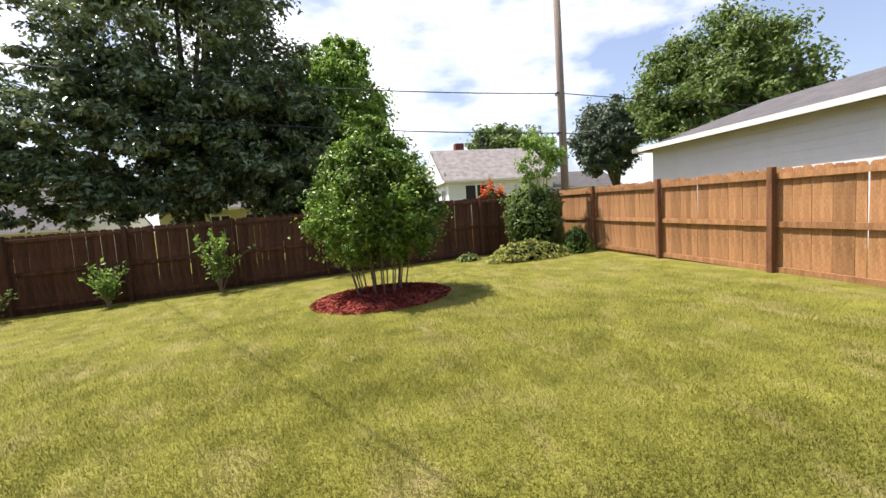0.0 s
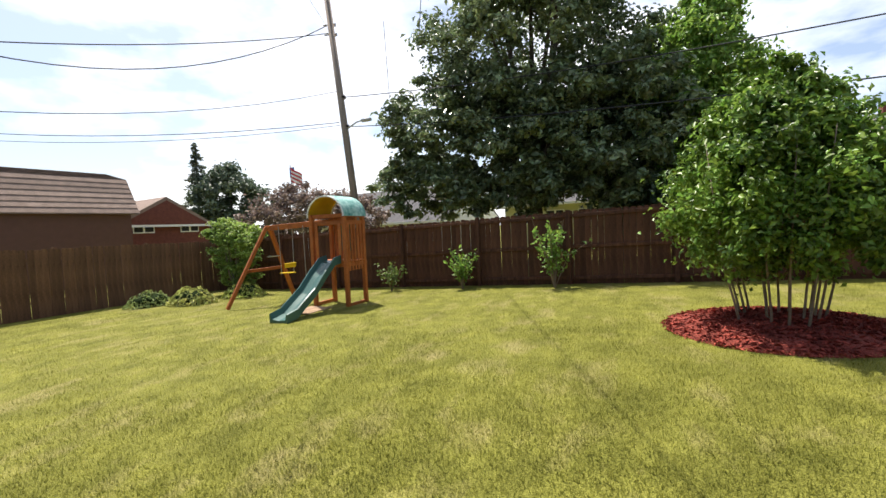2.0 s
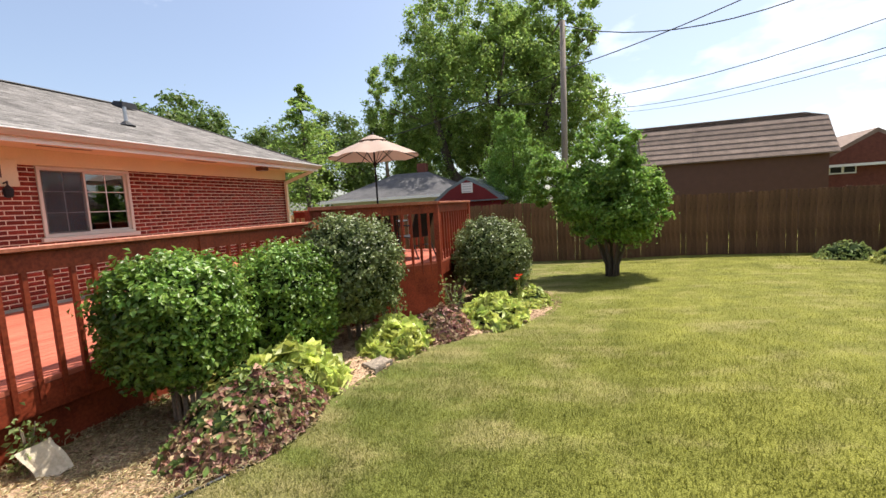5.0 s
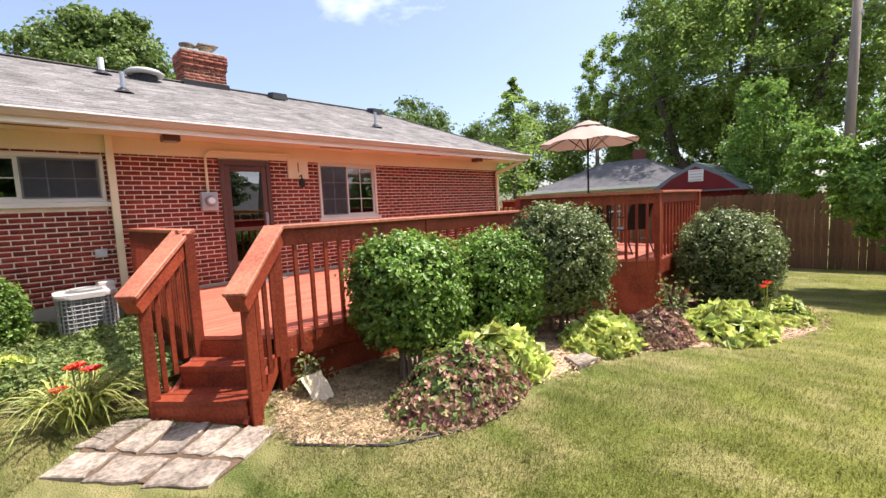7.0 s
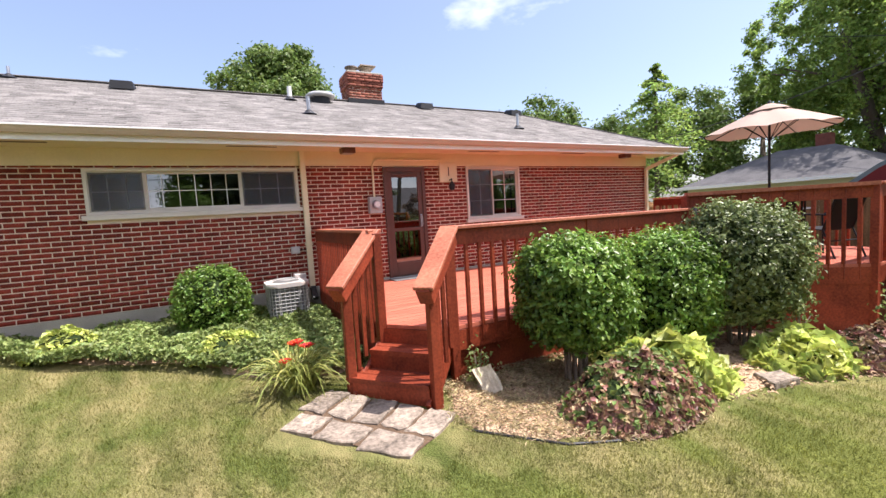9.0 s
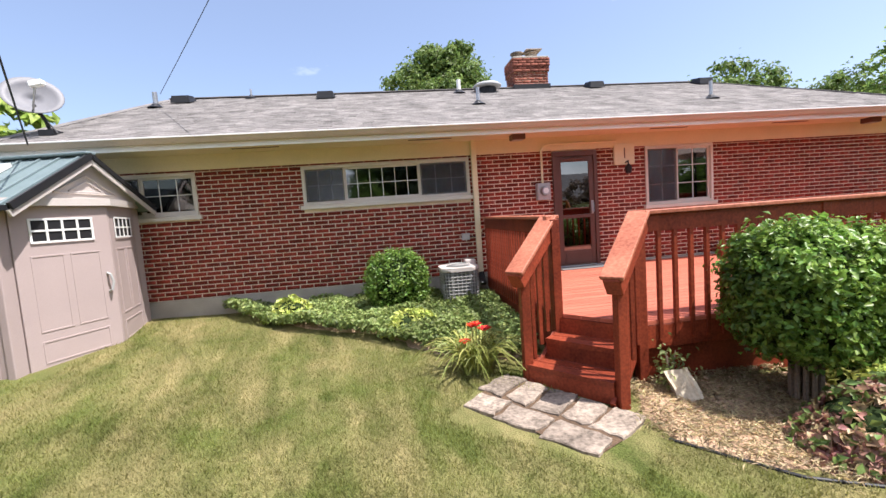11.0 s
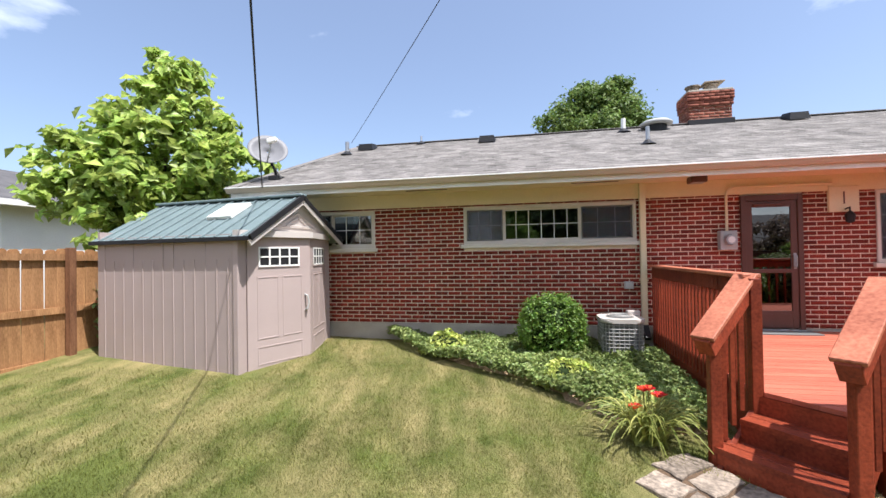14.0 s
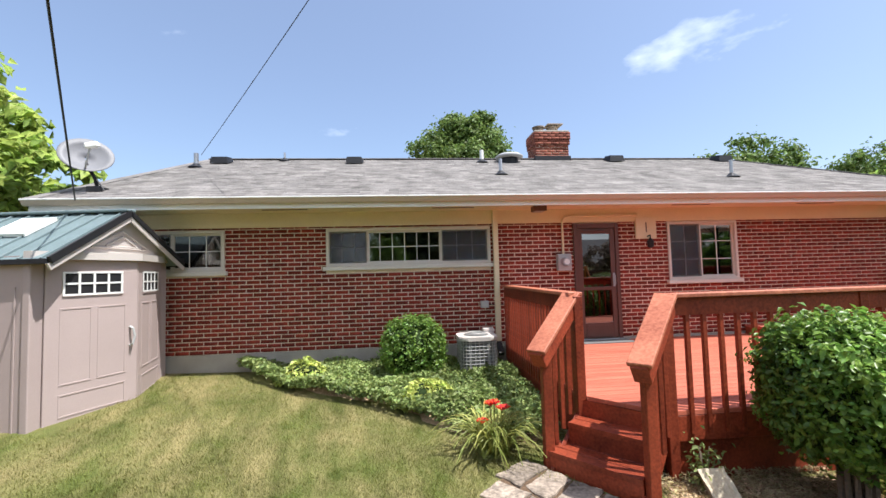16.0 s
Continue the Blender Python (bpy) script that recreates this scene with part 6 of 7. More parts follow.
tree("ornamental_tree", "multi-stemmed ornamental tree ringed with red mulch", -3.75, -14.75, (0.017, 0.85), [(0, 0, 1.65, 1.28, 1.25, 1.15), (0.05, 0, 2.5, 0.86, 0.84, 0.85), (0.1, 0, 3.1, 0.45, 0.45, 0.5)], M["bushleaf"], 0.085, 480, 95, 104, 6, forks=17, clump_r=0.2, stemmat="stem", zmin=0.78, ring=0.52)
tree("fruit_tree", "spreading multi-trunk green fruit tree in the lawn", 9.0, -8.4, (0.05, 0.9), [(0, 0, 1.75, 1.3, 1.3, 1.15), (0.3, 0.55, 1.9, 0.95, 0.9, 0.8), (-0.2, -0.5, 2.0, 0.9, 0.9, 0.9), (0, 0.1, 3.05, 0.85, 0.85, 0.8), (0.1, 1.45, 2.5, 0.75, 0.85, 0.6)], M["brightleaf"], 0.095, 480, 85, 105, 8, forks=7, clump_r=0.19, zmin=0.9)
tree("sycamore_tree", "young sycamore with large bright green leaves behind the shed", -11.0, 0.5, (0.11, 2.2), [(0, 0, 3.2, 1.9, 1.9, 1.4), (0.3, 0.2, 4.5, 1.2, 1.2, 1.0), (0.4, -0.2, 5.0, 0.75, 0.75, 0.65), (-0.9, -0.5, 3.1, 1.4, 1.4, 1.1), (0.7, -1.3, 2.1, 0.9, 0.9, 0.8), (1.7, -0.1, 3.2, 0.9, 0.9, 0.75)], M["sycamoreleaf"], 0.25, 240, 40, 106, 8, clump_r=0.22, zmin=1.2, lift=0.9)
tree("shade_tree", "huge bright green shade tree beyond the side fence", 29, -1.6, (0.5, 4.5), [(0, 0, 9.8, 6.4, 6.9, 5.4), (0, 3.6, 6.0, 4.2, 4.4, 3.6), (0, -4.2, 7.2, 4.4, 4.6, 4.2), (0, 1.8, 14.0, 4.4, 4.8, 4.0), (0, -3.8, 13.6, 3.6, 3.9, 3.2), (0, 6.6, 10.2, 3.4, 3.4, 3.8)], M["limeleaf"], 0.20, 2000, 85, 107, 18, forks=3, clump_r=0.105, zmin=1.5, flat=0.9)
tree("arborvitae", "bright green feathery arborvitae behind the side fence", 16.2, -4.9, (0.12, 1.2), [(0, 0, 2.2, 1.55, 1.6, 1.9), (0, 0, 3.9, 1.25, 1.3, 1.5), (0, 0.1, 5.2, 0.75, 0.8, 1.0)], M["brightleaf"], 0.10, 320, 110, 108, 3, clump_r=0.22, flat=1.2)
tree("leafy_tree", "round green tree beyond the house roof", 1.2, 27, (0.3, 4), [(0.9, 0, 10.8, 4.1, 4, 3.6), (1.6, 0, 13.0, 2.5, 2.5, 2.3), (3.4, 0, 9.8, 2.4, 2.4, 2.2)], M["midleaf"], 0.30, 360, 130, 109, 6, clump_r=0.22, base=0)
tree("leafy_tree", "green tree far behind the house", 27, 26.5, (0.3, 4), [(0, 0, 9.2, 5.0, 4.6, 3.4), (-4, 2, 8.6, 3.2, 3.0, 2.4)], M["midleaf"], 0.4, 150, 60, 110, 4, clump_r=0.22, base=0)
tree("leafy_tree", "large dark green tree behind the white garage", -25.1, -28, (0.4, 4), [(0, 0, 8, 4.6, 4.6, 4.2), (2.0, 2.0, 6.0, 3.2, 3.2, 3.0), (-3, -3, 7, 3.4, 3.4, 3.2)], M["midleaf"], 0.27, 340, 170, 111, 9, clump_r=0.2, base=0)
tree("leafy_tree", "green tree beyond the neighbouring houses", -18.5, -46, (0.35, 4), [(0, 0, 6.5, 4.2, 4, 3.6)], M["midleaf"], 0.45, 130, 70, 112, 6, base=0)
tree("leafy_tree", "grey-green tree beyond the golden fence", -25.2, -38.2, (0.3, 3), [(0, 0, 7.7, 3.6, 3.4, 2.6), (1.5, 0.5, 6.1, 2.6, 2.4, 2.2)], M["farleaf"], 0.32, 200, 90, 117, 5, base=0)
tree("purple_plum", "purple-leafed plum tree beyond the back corner", 15.5, -24.5, (0.15, 1.6), [(0, 0, 3.4, 2.8, 2.8, 1.5), (-2.2, -1.4, 2.9, 2.0, 2.0, 1.2), (1.6, 1.4, 2.6, 1.8, 1.8, 1.0)], M["purple"], 0.22, 170, 60, 113, 7, clump_r=0.22)
tree("leafy_tree", "dark round tree on the far skyline", 38.5, -35, (0.4, 3), [(0, 0, 6.6, 3.6, 3.6, 3.6)], M["farleaf"], 0.4, 130, 90, 114, 6, base=-1)
tree("leafy_tree", "dark green tree on the far skyline", 55, -40, (0.4, 3), [(0, 0, 3.6, 5, 5, 2.6)], M["farleaf"], 0.6, 90, 70, 115, 4, base=-1)
tree("leafy_tree", "green trees beyond the grey-roofed house", 33, 9, (0.4, 3), [(0, 0, 6.5, 4.2, 5.0, 4.4), (0, 6, 7.0, 4.2, 4.6, 4.2), (0, 12, 7.0, 4.2, 4.6, 4.0)], M["midleaf"], 0.28, 340, 140, 116, 6, base=-0.5, clump_r=0.2)


def conifer(label, x, y, h, r, n, seed, material, base=-0.5):
    """A spruce: whorls of drooping boughs round a straight trunk."""
    rng = np.random.default_rng(seed)
    t = thing("spruce_tree", label, "tree", (x, y, base))
    part("trunk", tube([(x, y, base), (x, y, base + h)], [0.22, 0.03], 8), M["bark"], t)
    pts, ways = [], []
    for k in range(n):
        u = k / n
        ln = r * (1 - u) * rng.uniform(0.75, 1.1) + 0.15
        a = rng.uniform(0, 6.28)
        m = 46
        s = rng.uniform(0.1, 1, m)
        c = np.stack([x + s * ln * math.cos(a), y + s * ln * math.sin(a), base + h * (0.1 + 0.9 * u) - 0.35 * ln * s ** 2], 1)
        pts.append(c + rng.normal(0, 0.05 + 0.09 * ln, (m, 3)) * [1, 1, 0.35]), ways.append(np.tile([math.cos(a) * 0.3, math.sin(a) * 0.3, 1], (m, 1)))
    part("crown", leaves_np("crown", np.concatenate(pts), np.concatenate(ways), 0.32, rng, 0.4), material, t)


conifer("tall slender grey-green spruce on the skyline", 41.5, -33.4, 12.2, 2.9, 85, 121, M["greyleaf"])
conifer("small dark spruce beyond the flag", 33, -36, 6.2, 1.6, 90, 122, M["farleaf"])
conifer("grey-green spruce beyond the garage", -15.5, -44, 9.0, 2.0, 120, 123, M["farleaf"])
conifer("open-branched green spruce beside the neighbouring roof", 25.7, 12.4, 12.0, 8.0, 110, 124, M["limeleaf"])

shrub("tall feathery shrub in the fence corner", -8.75, -18.6, 0.05, 0.82, 0.75, 2.05, M["midleaf"], 0.10, 5600, 131, rough=0.22)
tree("ornamental_tree", "wispy light green shrub top in the fence corner", -8.9, -18.4, (0.03, 1.0), [(0, 0, 2.9, 0.75, 0.7, 0.9)], M["brightleaf"], 0.10, 60, 40, 132, 3, forks=2, stemmat="stem")
mound("daylily", "yellow and orange daylilies below the corner shrub", "perennial", -8.1, -17.5, 1.35, 0.6, 0.62, M["lilyleaf"], 0.16, 1400, 133, 0.25)
mound("yarrow", "fine light green foliage beside the fence", "perennial", -9.6, -17.6, 0.55, 0.5, 1.0, M["brightleaf"], 0.10, 900, 134, 0.2)
mound("hosta", "small grey-green clump at the lawn's edge", "perennial", -6.6, -18.6, 0.4, 0.3, 0.28, M["ivy"], 0.08, 300, 135)
mound("smoke_bush", "orange-red flowering bush seen over the fence", "shrub", -8.5, -21.6, 1.0, 0.8, 3.1, M["orange"], 0.14, 2600, 136)
tree("leafy_shrub", "spreading variegated cream and green shrub in the far corner", 10.7, -16.75, (0.035, 0.7), [(0, 0, 1.5, 1.1, 0.7, 0.75), (0.5, 0, 2.15, 0.85, 0.6, 0.5), (-0.6, 0, 1.95, 0.7, 0.6, 0.45), (0, 0, 0.8, 0.8, 0.6, 0.6)], M["limeleaf"], 0.10, 210, 60, 137, 4, forks=5, category="shrub", stemmat="stem", flat=0.6, lift=0.9)
mound("daylily", "low yellow-green perennials along the side fence", "perennial", 10.2, -14.9, 0.9, 0.6, 0.6, M["lilyleaf"], 0.14, 900, 138, 0.3)
mound("daylily", "white flowering perennials along the side fence", "perennial", 11.4, -14.3, 0.6, 0.7, 0.55, M["ivy"], 0.10, 800, 139, 0.35)
mound("daylily", "low green perennials behind the swing set", "perennial", 9.6, -16.2, 0.8, 0.6, 0.55, M["hosta"], 0.11, 700, 140, 0.3)


def build_mulch_ring():
    x, y, r = -3.75, -14.7, 1.32
    g = on_ground(x, y)
    m = thing("mulch_ring", "round bed of red wood mulch in the lawn", "mulch bed", (x, y, g))
    bm = lathe([(r, -0.05), (r, 0.02), (r * 0.8, 0.07), (r * 0.4, 0.13), (0.05, 0.15)], (x, y, g), 40)
    for v in bm.verts:
        v.co.z += ground_z(v.co.x, v.co.y) - g + 0.02 * noise.noise(v.co * 5)
    part("mound", bm, M["redmulch"], m, smooth=True)
    rng = np.random.default_rng(7)
    a, q = rng.uniform(0, 6.28, 2600), r * 1.03 * rng.uniform(0, 1, 2600) ** 0.5
    p = np.stack([x + q * np.cos(a), y + q * np.sin(a), [ground_z(x + s * math.cos(t), y + s * math.sin(t)) + 0.15 * (1 - (s / r) ** 1.6) + 0.025 for s, t in zip(q, a)]], 1)
    tagged(part("chip_layer", leaves_np("chip_layer", p, np.tile([0, 0, 1.4], (len(p), 1)), 0.08, rng, 0.35), M["redmulch"], m), kind="stuff")


build_mulch_ring()


# ---- poles and wires ----
def utility_pole(label, foot, top, r, arms=()):
    p = thing("utility_pole", label, "utility pole", foot)
    part("pole", tube([foot, tuple((Vector(foot) + Vector(top)) / 2), top], [r, r * 0.88, r * 0.75], 12), M["pole"], p, smooth=True)
    for z, dx in arms:
        u = (z - foot[2]) / (top[2] - foot[2])
        c = Vector(foot).lerp(Vector(top), u)
        part("insulator", tube([c, c + Vector((dx, 0.1, 0))], 0.03, 8), M["dark"], p)
        part("bracket", box(c.x - 0.16, c.x + 0.16, c.y - 0.16, c.y - 0.1, c.z - 0.06, c.z + 0.06, 0.01), M["metal"], p)
    return p


utility_pole("round brown wooden utility pole behind the fence corner", (-11.0, -20.7, 0.2), (-10.9, -20.7, 11.5), 0.15, [(5.8, 0.2), (4.4, 0.2)])
lean = utility_pole("grey leaning utility pole behind the back fence", (8.65, -21.0, -0.3), (9.9, -21.0, 11.2), 0.16, [(7.2, -0.3), (6.0, -0.3), (9.8, 0.3), (10.2, 0.3)])
part("lamp_arm", tube([(9.2, -21.0, 5.9), (8.6, -20.9, 6.05), (8.1, -20.8, 6.05)], 0.03, 8), M["metal"], lean)
part("lamp_head", beam((8.25, -20.8, 6.03), (7.75, -20.75, 6.0), 0.16, 0.12, 0.03), M["greybox"], lean, "grey street lamp head")
utility_pole("weathered grey utility pole beyond the side fence", (17.0, -7.0, -0.4), (17.0, -7.1, 9.15), 0.15, [(7.2, 0.2)])


def wire(label, a, b, sag, r=0.018, n=18):
    a, b = Vector(a), Vector(b)
    pts = [a.lerp(b, k / n) - Vector((0, 0, 4 * sag * (k / n) * (1 - k / n))) for k in range(n + 1)]
    w = thing("overhead_wire", label, "wire", tuple(a), group="overhead wires")
    part("cable", tube(pts, r, 5), M["wire"], w)


wire("upper black wire between the two back poles", (9.45, -21, 7.2), (-11, -20.7, 5.8), 0.35)
wire("lower black wire between the two back poles", (9.3, -21, 6.0), (-11, -20.7, 4.4), 0.3)
wire("black wire running on past the fence corner", (-11, -20.7, 5.8), (-40, -24, 6.2), 0.4)
wire("lower wire running on past the fence corner", (-11, -20.7, 4.4), (-40, -24, 4.6), 0.4)
wire("black wire to the side pole", (9.79, -21, 9.86), (17.0, -7.1, 7.18), 0.59, 0.02)
wire("sagging black wire up to the side pole", (9.81, -21, 10.22), (17.0, -7.1, 8.98), 2.39, 0.02)
wire("thin wire beyond the side fence", (9.67, -21, 7.48), (23.47, 2.08, 9.08), 2.49, 0.014)
wire("low wire beyond the side fence", (9.61, -21, 6.22), (44.66, -3.49, 11.93), 1.86, 0.016)
wire("lowest wire beyond the side fence", (9.6, -21, 6.1), (44.7, -3.6, 11.8), 2.05, 0.012)
wire("black wire from the side pole past the house", (17.0, -7.1, 7.18), (19.0, 10.0, 5.0), 0.6, 0.022)
wire("thick black service cable down to the house eave", (-7.7, -0.80, 3.02), (5.5, -20.9, 8.5), 0.3, 0.0105)
wire("thin wire down to the roof vent", (-7.42, 2.39, 4.6), (9.6, -21, 9.6), 0.5, 0.006)


def hung(label, x, y, z0, z1):
    w = thing("overhead_wire", label, "wire", (x, y, z0), group="overhead wires")
    part("cable", tube([(x, y, z0), (x + 0.1, y, z1)], 0.012, 5), M["wire"], w)


hung("short hanging wire beside the leaning pole", 7.0, -21.0, 6.7, 9.6)


# ---- neighbouring buildings ----
def gable_house(label, x0, x1, y0, y1, z0, ze, zr, wall, roof, along="x", over=0.4, category="house", name="house", windows=(), chimney=None, hip=0.0):
    """A plain house: walls, pitched roof with thickness, windows (face, a0, a1, z0, z1)."""
    h = thing(name, label, category, ((x0 + x1) / 2, (y0 + y1) / 2, z0))
    part("wall", box(x0, x1, y0, y1, z0 - 1.5, ze), wall, h)
    bm = bmesh.new()
    if along == "x":
        ym, a0, a1 = (y0 + y1) / 2, x0 - over, x1 + over
        ridge = ((a0 + hip, ym, zr), (a1 - hip, ym, zr))
        eaves = [(a0, y0 - over, ze - 0.08), (a1, y0 - over, ze - 0.08), (a1, y1 + over, ze - 0.08), (a0, y1 + over, ze - 0.08)]
    else:
        xm, a0, a1 = (x0 + x1) / 2, y0 - over, y1 + over
        ridge = ((xm, a0 + hip, zr), (xm, a1 - hip, zr))
        eaves = [(x1 + over, a0, ze - 0.08), (x1 + over, a1, ze - 0.08), (x0 - over, a1, ze - 0.08), (x0 - over, a0, ze - 0.08)]
    e, r = [bm.verts.new(p) for p in eaves], [bm.verts.new(p) for p in ridge]
    bm.faces.new((e[0], e[1], r[1], r[0])), bm.faces.new((e[2], e[3], r[0], r[1]))
    bm.faces.new((e[1], e[2], r[1])), bm.faces.new((e[3], e[0], r[0]))
    bm.faces.new(e[::-1])
    part("roof", bm, roof, h)
    if not hip:
        if along == "x":
            for x, s in ((x0, -1), (x1, 1)):
                poly([(x + s * (over + 0.01), y0 - over + 0.5, ze + 0.0), (x + s * (over + 0.01), y1 + over - 0.5, ze + 0.0), (x + s * (over + 0.01), ym, zr - 0.22)], gb := bmesh.new()), part("gable", gb, wall, h)
        else:
            for y, s in ((y0, -1), (y1, 1)):
                poly([(x0 - over + 0.5, y + s * (over + 0.01), ze), (x1 + over - 0.5, y + s * (over + 0.01), ze), (xm, y + s * (over + 0.01), zr - 0.22)], gb := bmesh.new()), part("gable", gb, wall, h)
    bm = bmesh.new()
    loop = eaves + eaves[:1]
    for p, q in zip(loop, loop[1:]):
        beam((p[0], p[1], p[2] + 0.02), (q[0], q[1], q[2] + 0.02), 0.08, 0.14, 0.0, bm)
    part("eave_trim", bm, M["white"], h)
    for face, a, b, za, zb in windows:
        if face in ("n", "s"):
            y, s = (y1, 1) if face == "n" else (y0, -1)
            fr, gl = box(a, b, min(y, y + s * 0.06), max(y, y + s * 0.06), za, zb), [box(a + 0.06 + k * (b - a) / 2, a - 0.06 + (k + 1) * (b - a) / 2, min(y + s * 0.05, y + s * 0.07), max(y + s * 0.05, y + s * 0.07), za + 0.07, zb - 0.07) for k in (0, 1)]
        else:
            x, s = (x1, 1) if face == "e" else (x0, -1)
            fr, gl = box(min(x, x + s * 0.06), max(x, x + s * 0.06), a, b, za, zb), [box(min(x + s * 0.05, x + s * 0.07), max(x + s * 0.05, x + s * 0.07), a + 0.06 + k * (b - a) / 2, a - 0.06 + (k + 1) * (b - a) / 2, za + 0.07, zb - 0.07) for k in (0, 1)]
        w = part("window", fr, M["white"], h, "white framed window")
        for g in gl:
            part("pane", g, M["dark"], w)
    if chimney:
        cx, cy, cw, cz = chimney
        part("chimney", box(cx - cw / 2, cx + cw / 2, cy - cw / 2, cy + cw / 2, ze, cz, 0.03), M["farbrick"], h, "brown brick chimney")
    return h


GARAGE = gable_house("white garage with grey hipped roof beyond the fence", -20.2, -13.5, -19.2, -4.0, 0.4, 3.58, 4.8, M["siding"], M["farroof"], "y", 0.45, "garage", "garage", hip=1.7)
gable_house("white house with grey gable roof beyond the back fence", -17.2, -9.7, -42, -34, 0.3, 3.9, 6.5, M["siding"], M["shingle"], "x", 0.3, windows=[("n", -12.4, -10.8, 2.3, 3.6), ("e", -40.6, -39.6, 4.4, 5.2), ("e", -36, -35, 2.2, 3.4)], chimney=(-12.0, -39.5, 0.7, 7.2))
gable_house("white house beyond the golden fence", -25, -15.5, 0.5, 9, 0.4, 3.3, 4.9, M["siding"], M["farroof"], "y", 0.4)
gable_house("low house with grey roof beyond the corner pole", -30, -18, -52, -45, 0.3, 3.6, 5.4, M["siding"], M["farroof"], "x", 0.4, chimney=(-20, -48, 0.8, 6.2))
gable_house("pale yellow house with dark windows behind the maple", -3, 7.5, -42, -33.5, -0.2, 2.9, 4.9, mat("pale_yellow_siding", (0.55, 0.54, 0.34), 0.7, 0.08, 2, 30, 0.05), M["farroof"], "x", 0.5, windows=[("n", -2 + 1.9 * k, -0.9 + 1.9 * k, 1.7, 2.5) for k in range(5)])
gable_house("white house with grey roof beyond the leaning pole", 11, 24, -40, -31, -0.4, 2.2, 4.9, M["siding"], M["farroof"], "x", 0.4, windows=[("n", 12.2, 13.6, 0.8, 1.8), ("n", 17, 18.6, 0.8, 1.8)])
gable_house("red brick house with white-trimmed gable", 26.6, 35, -25.4, -19.6, -0.4, 2.7, 4.5, M["farbrick"], M["brownroof"], "x", 0.35, windows=[("w", -24.6, -23.4, 2.2, 2.75), ("w", -21.8, -20.6, 2.2, 2.75)])
gable_house("grey hip-roofed house beyond the side fence", 19, 25, -1.6, 6.0, -0.4, 2.35, 3.85, mat("pale_green_siding", (0.50, 0.53, 0.42), 0.7, 0.08, 2, 30, 0.05), M["farroof"], "y", 0.5, hip=3.2, chimney=(22.4, 1.6, 0.55, 4.4))


def build_gambrel(label, x0, x1, y0, y1, z0, ze, zk, zr, kink, wall, roof, along, name="barn", vent=None, over=0.3):
    """A barn with a two-slope roof."""
    h = thing(name, label, "barn", ((x0 + x1) / 2, (y0 + y1) / 2, z0))
    a0, a1 = (x0, x1) if along == "y" else (y0, y1)
    m, hw = (a0 + a1) / 2, (a1 - a0) / 2
    prof = [(m - hw - over, ze - 0.05), (m - hw * kink, zk), (m, zr), (m + hw * kink, zk), (m + hw + over, ze - 0.05)]
    b0, b1 = (y0, y1) if along == "y" else (x0, x1)
    bm = bmesh.new()

    def at(a, b, z):
        return (a, b, z) if along == "y" else (b, a, z)
    front, back = [bm.verts.new(at(a, b0 - over, z)) for a, z in prof], [bm.verts.new(at(a, b1 + over, z)) for a, z in prof]
    for i in range(4):
        bm.faces.new((front[i], front[i + 1], back[i + 1], back[i]))
    bm.faces.new(front), bm.faces.new(back[::-1])
    bm.faces.new((front[0], back[0], back[4], front[4]))
    part("roof", bm, roof, h)
    bm = box(x0, x1, y0, y1, z0 - 1, ze)
    part("wall", bm, wall, h)
    for b, s in ((b0 - over, -1), (b1 + over, 1)):
        gb = poly([at(m - hw, b + s * 0.012, ze), at(m - hw * kink * 0.97, b + s * 0.012, zk - 0.12), at(m, b + s * 0.012, zr - 0.13), at(m + hw * kink * 0.97, b + s * 0.012, zk - 0.12), at(m + hw, b + s * 0.012, ze)])
        part("gable", gb, wall, h)
    # courses of shingles on the slopes that face the yard
    for i in (0, 1):
        (p0, q0), (p1, q1) = prof[i], prof[i + 1]
        n = max(3, int(math.hypot(p1 - p0, q1 - q0) / 0.32))
        for k in range(n):
            u, v = k / n, (k + 0.9) / n
            pa, pb = (p0 + (p1 - p0) * u, q0 + (q1 - q0) * u + 0.05), (p0 + (p1 - p0) * v, q0 + (q1 - q0) * v + 0.015)
            part("shingle_course", poly([at(pa[0], b0 - over, pa[1]), at(pa[0], b1 + over, pa[1]), at(pb[0], b1 + over, pb[1]), at(pb[0], b0 - over, pb[1])]), roof, h)
    if vent:
        part("vent", box(*vent), M["white"], h, "white louvred vent")
        for k in range(4):
            z = vent[4] + (vent[5] - vent[4]) * (k + 0.5) / 4
            part("vent_slat", box(vent[0] - 0.012, vent[0] - 0.002, vent[2] + 0.04, vent[3] - 0.04, z - 0.012, z + 0.012), M["greybox"], h)
    return h


for k in range(15):
    board_z = 0.6 + k * 0.2
    part("siding_board", beam((-13.485, -19.2, board_z), (-13.485, -4.0, board_z), 0.026, 0.197, 0.0), M["siding"], GARAGE)

# barn wall takes a dark brown in place of the roof overhang's shadow
barn = build_gambrel("red barn with brown shingled gambrel roof, wall darkened as overhang shade", 22.5, 29, -18.8, -11.0, -0.4, 3.2, 5.05, 5.6, 0.72, M["door"], M["brownroof"], "y")
for y in (-17.6, -15.2, -12.6):
    part("roof_vent", box(25.0, 25.4, y - 0.2, y + 0.2, 5.0, 5.42, 0.03), M["brownroof"], barn)
build_gambrel("small barn-red shed with white louvred vent", 14.6, 17.6, -4.6, -2.0, -0.4, 1.9, 2.45, 2.85, 0.6, M["barnred"], M["shedroof"], "x", "shed", vent=(14.22, 14.28, -3.55, -3.1, 2.2, 2.6))


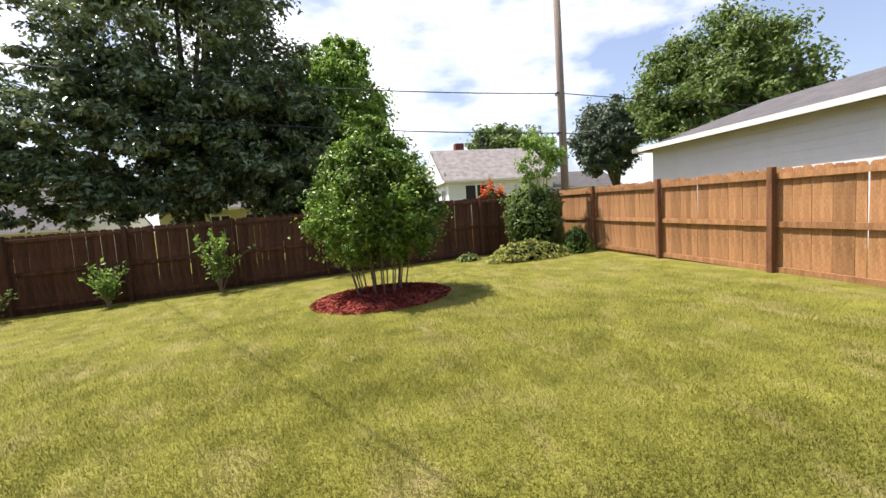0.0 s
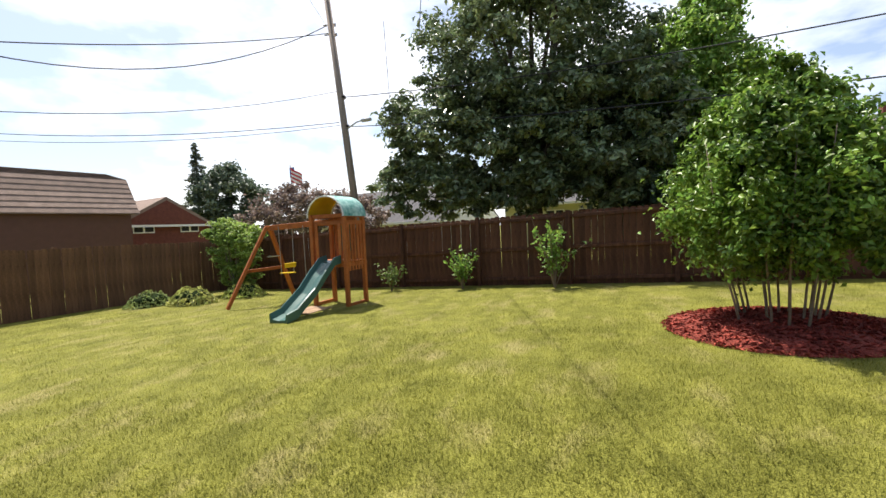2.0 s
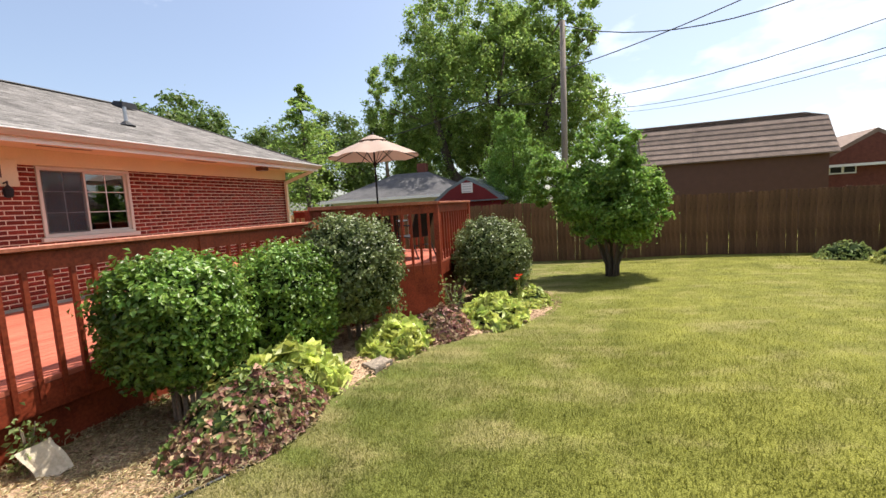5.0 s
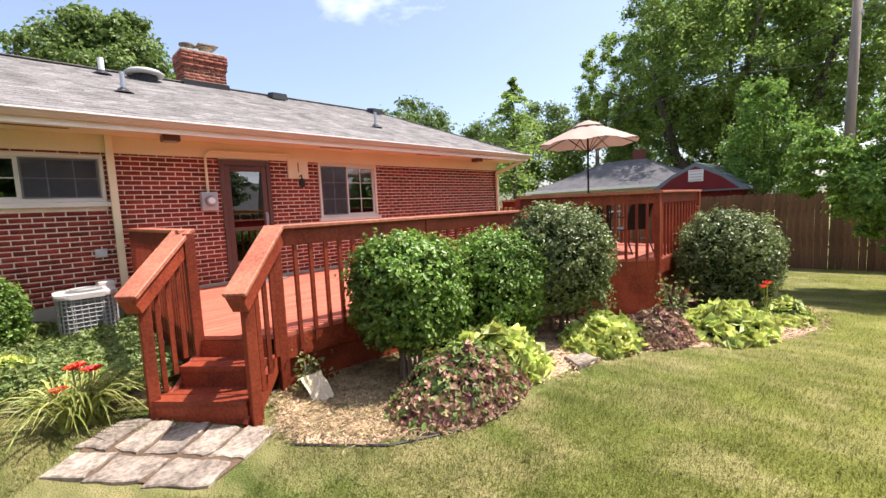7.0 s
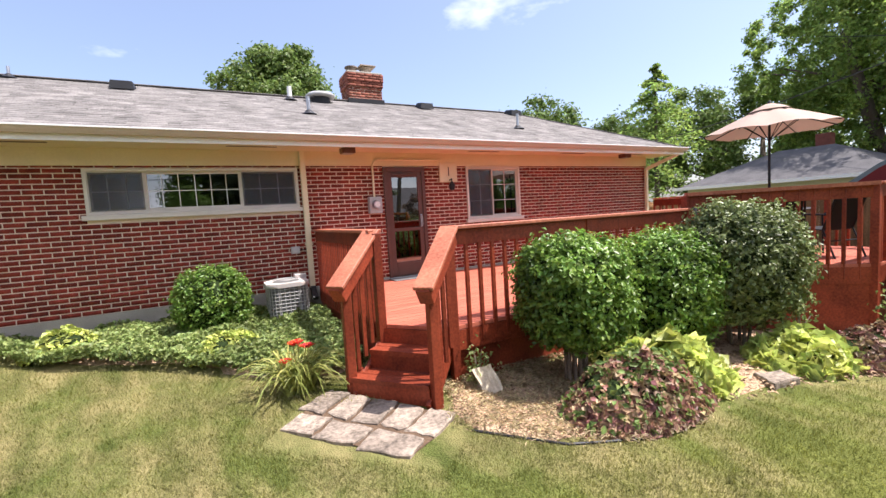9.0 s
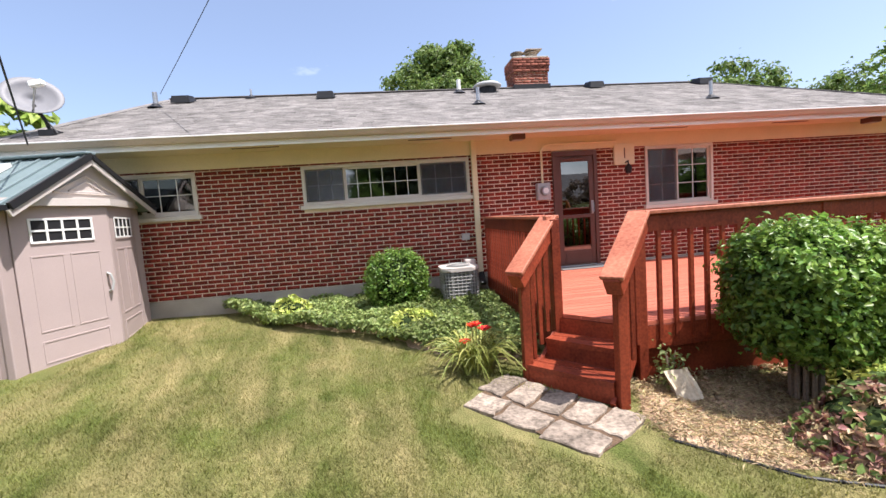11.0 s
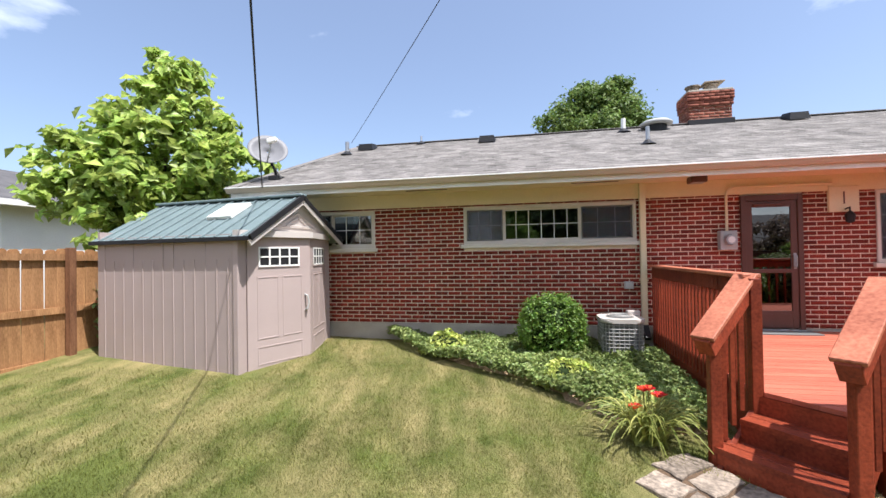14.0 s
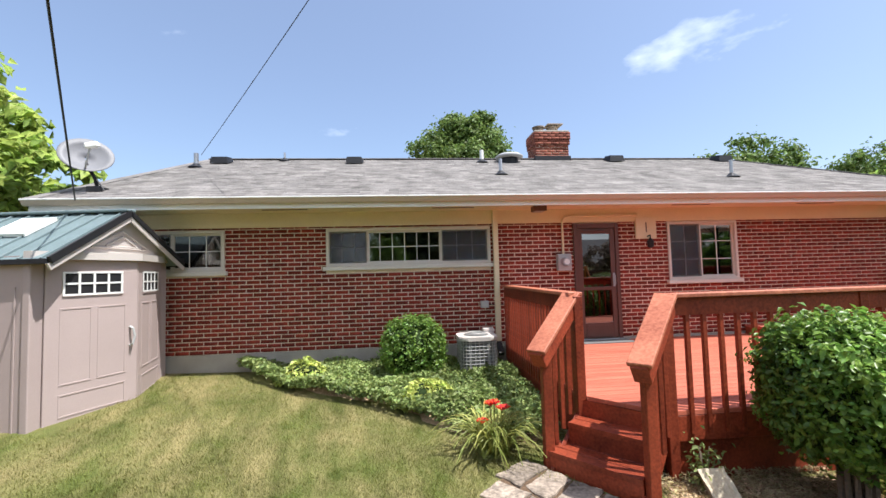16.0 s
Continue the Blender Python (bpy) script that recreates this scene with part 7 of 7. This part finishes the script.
def build_flag():
    f = thing("flag", "small striped flag hanging from a white pole", "flag", (28, -34, -0.5))
    part("flagpole", tube([(28, -34, -0.5), (28, -34, 7.9)], 0.05, 8), M["metal"], f)
    red, white_, blue = mat("flag_red", (0.5, 0.05, 0.06), 0.8, 0.1, 3, 30, 0), M["white"], mat("flag_blue", (0.08, 0.1, 0.3), 0.8, 0.1, 3, 30, 0)
    for k in range(7):
        bm = bmesh.new()
        rows = []
        for i in range(7):
            u = i / 6
            z1, z0 = 7.7 - k * 0.17 - 0.75 * u, 7.7 - (k + 1) * 0.17 - 0.75 * u
            rows.append([bm.verts.new((28 - 1.4 * u, -34 + 0.15 * math.sin(u * 6), z)) for z in (z0, z1)] + [bm.verts.new((28 - 1.4 * u, -33.98 + 0.15 * math.sin(u * 6), z)) for z in (z1, z0)])
        for a, b in zip(rows, rows[1:]):
            for j in range(4):
                bm.faces.new((a[j], a[(j + 1) % 4], b[(j + 1) % 4], b[j]))
        part("stripe", bm, red if k % 2 == 0 else white_, f)
    part("canton", box(27.45, 28.0, -33.97, -33.90, 6.8, 7.65), blue, f)


build_flag()


# ---- grass blades on the near lawn ----
def build_grass():
    rng = np.random.default_rng(9)
    n = 560000
    q = np.concatenate([rng.uniform((-9.5, -19.5), (12.5, -0.2), (n // 3, 2)), rng.normal((-3.2, -6.8), (3.4, 3.6), (n, 2))])
    keep = (q[:, 0] > -10) & (q[:, 0] < 12.8) & (q[:, 1] > -19.4) & (q[:, 1] < -0.15)
    for x0, x1, y0, y1 in ((-9.9, -6.75, -2.35, 0.2), (-1.35, 6.95, -3.7, 0)):
        keep &= ~((q[:, 0] > x0) & (q[:, 0] < x1) & (q[:, 1] > y0) & (q[:, 1] < y1))
    keep &= ~((q[:, 0] + 3.75) ** 2 + (q[:, 1] + 14.7) ** 2 < 1.2)
    stones = [(-2.25, -3.45), (-1.0, -4.05), (-1.02, -4.5), (-1.55, -4.95), (-2.65, -4.0)]
    for outline in (BED, IVY, stones, [(-1.9, -3.4), (-1.2, -2.9), (-0.6, -3.7), (-1.05, -4.2)]):
        o = np.array(outline)
        inside = np.zeros(len(q), bool)
        j = len(o) - 1
        for i in range(len(o)):
            inside ^= ((o[i, 1] > q[:, 1]) != (o[j, 1] > q[:, 1])) & (q[:, 0] < (o[j, 0] - o[i, 0]) * (q[:, 1] - o[i, 1]) / (o[j, 1] - o[i, 1] + 1e-9) + o[i, 0])
            j = i
        keep &= ~inside
    q = q[keep]
    m = len(q)
    xs, ys = q[:, 0], q[:, 1]
    s = np.clip((-ys - 6) / 6, 0, 1)
    s = s * s * (3 - 2 * s)
    b = np.clip((ys + 5) / 5, 0, 1)
    b = b * b * (3 - 2 * b)
    z = (-0.07 - 0.03 * xs + 0.22 * b) * (1 - s) + (0.1 - 0.032 * xs) * s - 0.006
    a, lean_ = rng.uniform(0, 6.28, m), rng.uniform(0.2, 1.1, m)
    h, w = rng.uniform(0.018, 0.052, m), rng.uniform(0.002, 0.005, m)
    base = np.stack([xs, ys, z], 1)
    side = np.stack([-np.sin(a), np.cos(a), 0 * a], 1) * w[:, None]
    tip = base + np.stack([np.cos(a) * h * lean_, np.sin(a) * h * lean_, h], 1)
    v = np.stack([base - side, base + side, tip], 1).reshape(-1, 3)
    t = thing("grass", "short mown grass blades, green with dry tips", "grass", (-2, -8, ground_z(-2, -8)), kind="stuff")
    part("blades", mesh_np("blades", v, np.arange(3 * m).reshape(-1, 3)), M["blade"], t)


build_grass()

# ---- single bricks round the door ----
for shape, place in BRICKS:
    brick_ = part("brick", shape, M["brick"], HOUSE, world_space=False)
    brick_.matrix_parent_inverse = chain(HOUSE).inverted()
    brick_.matrix_basis = place
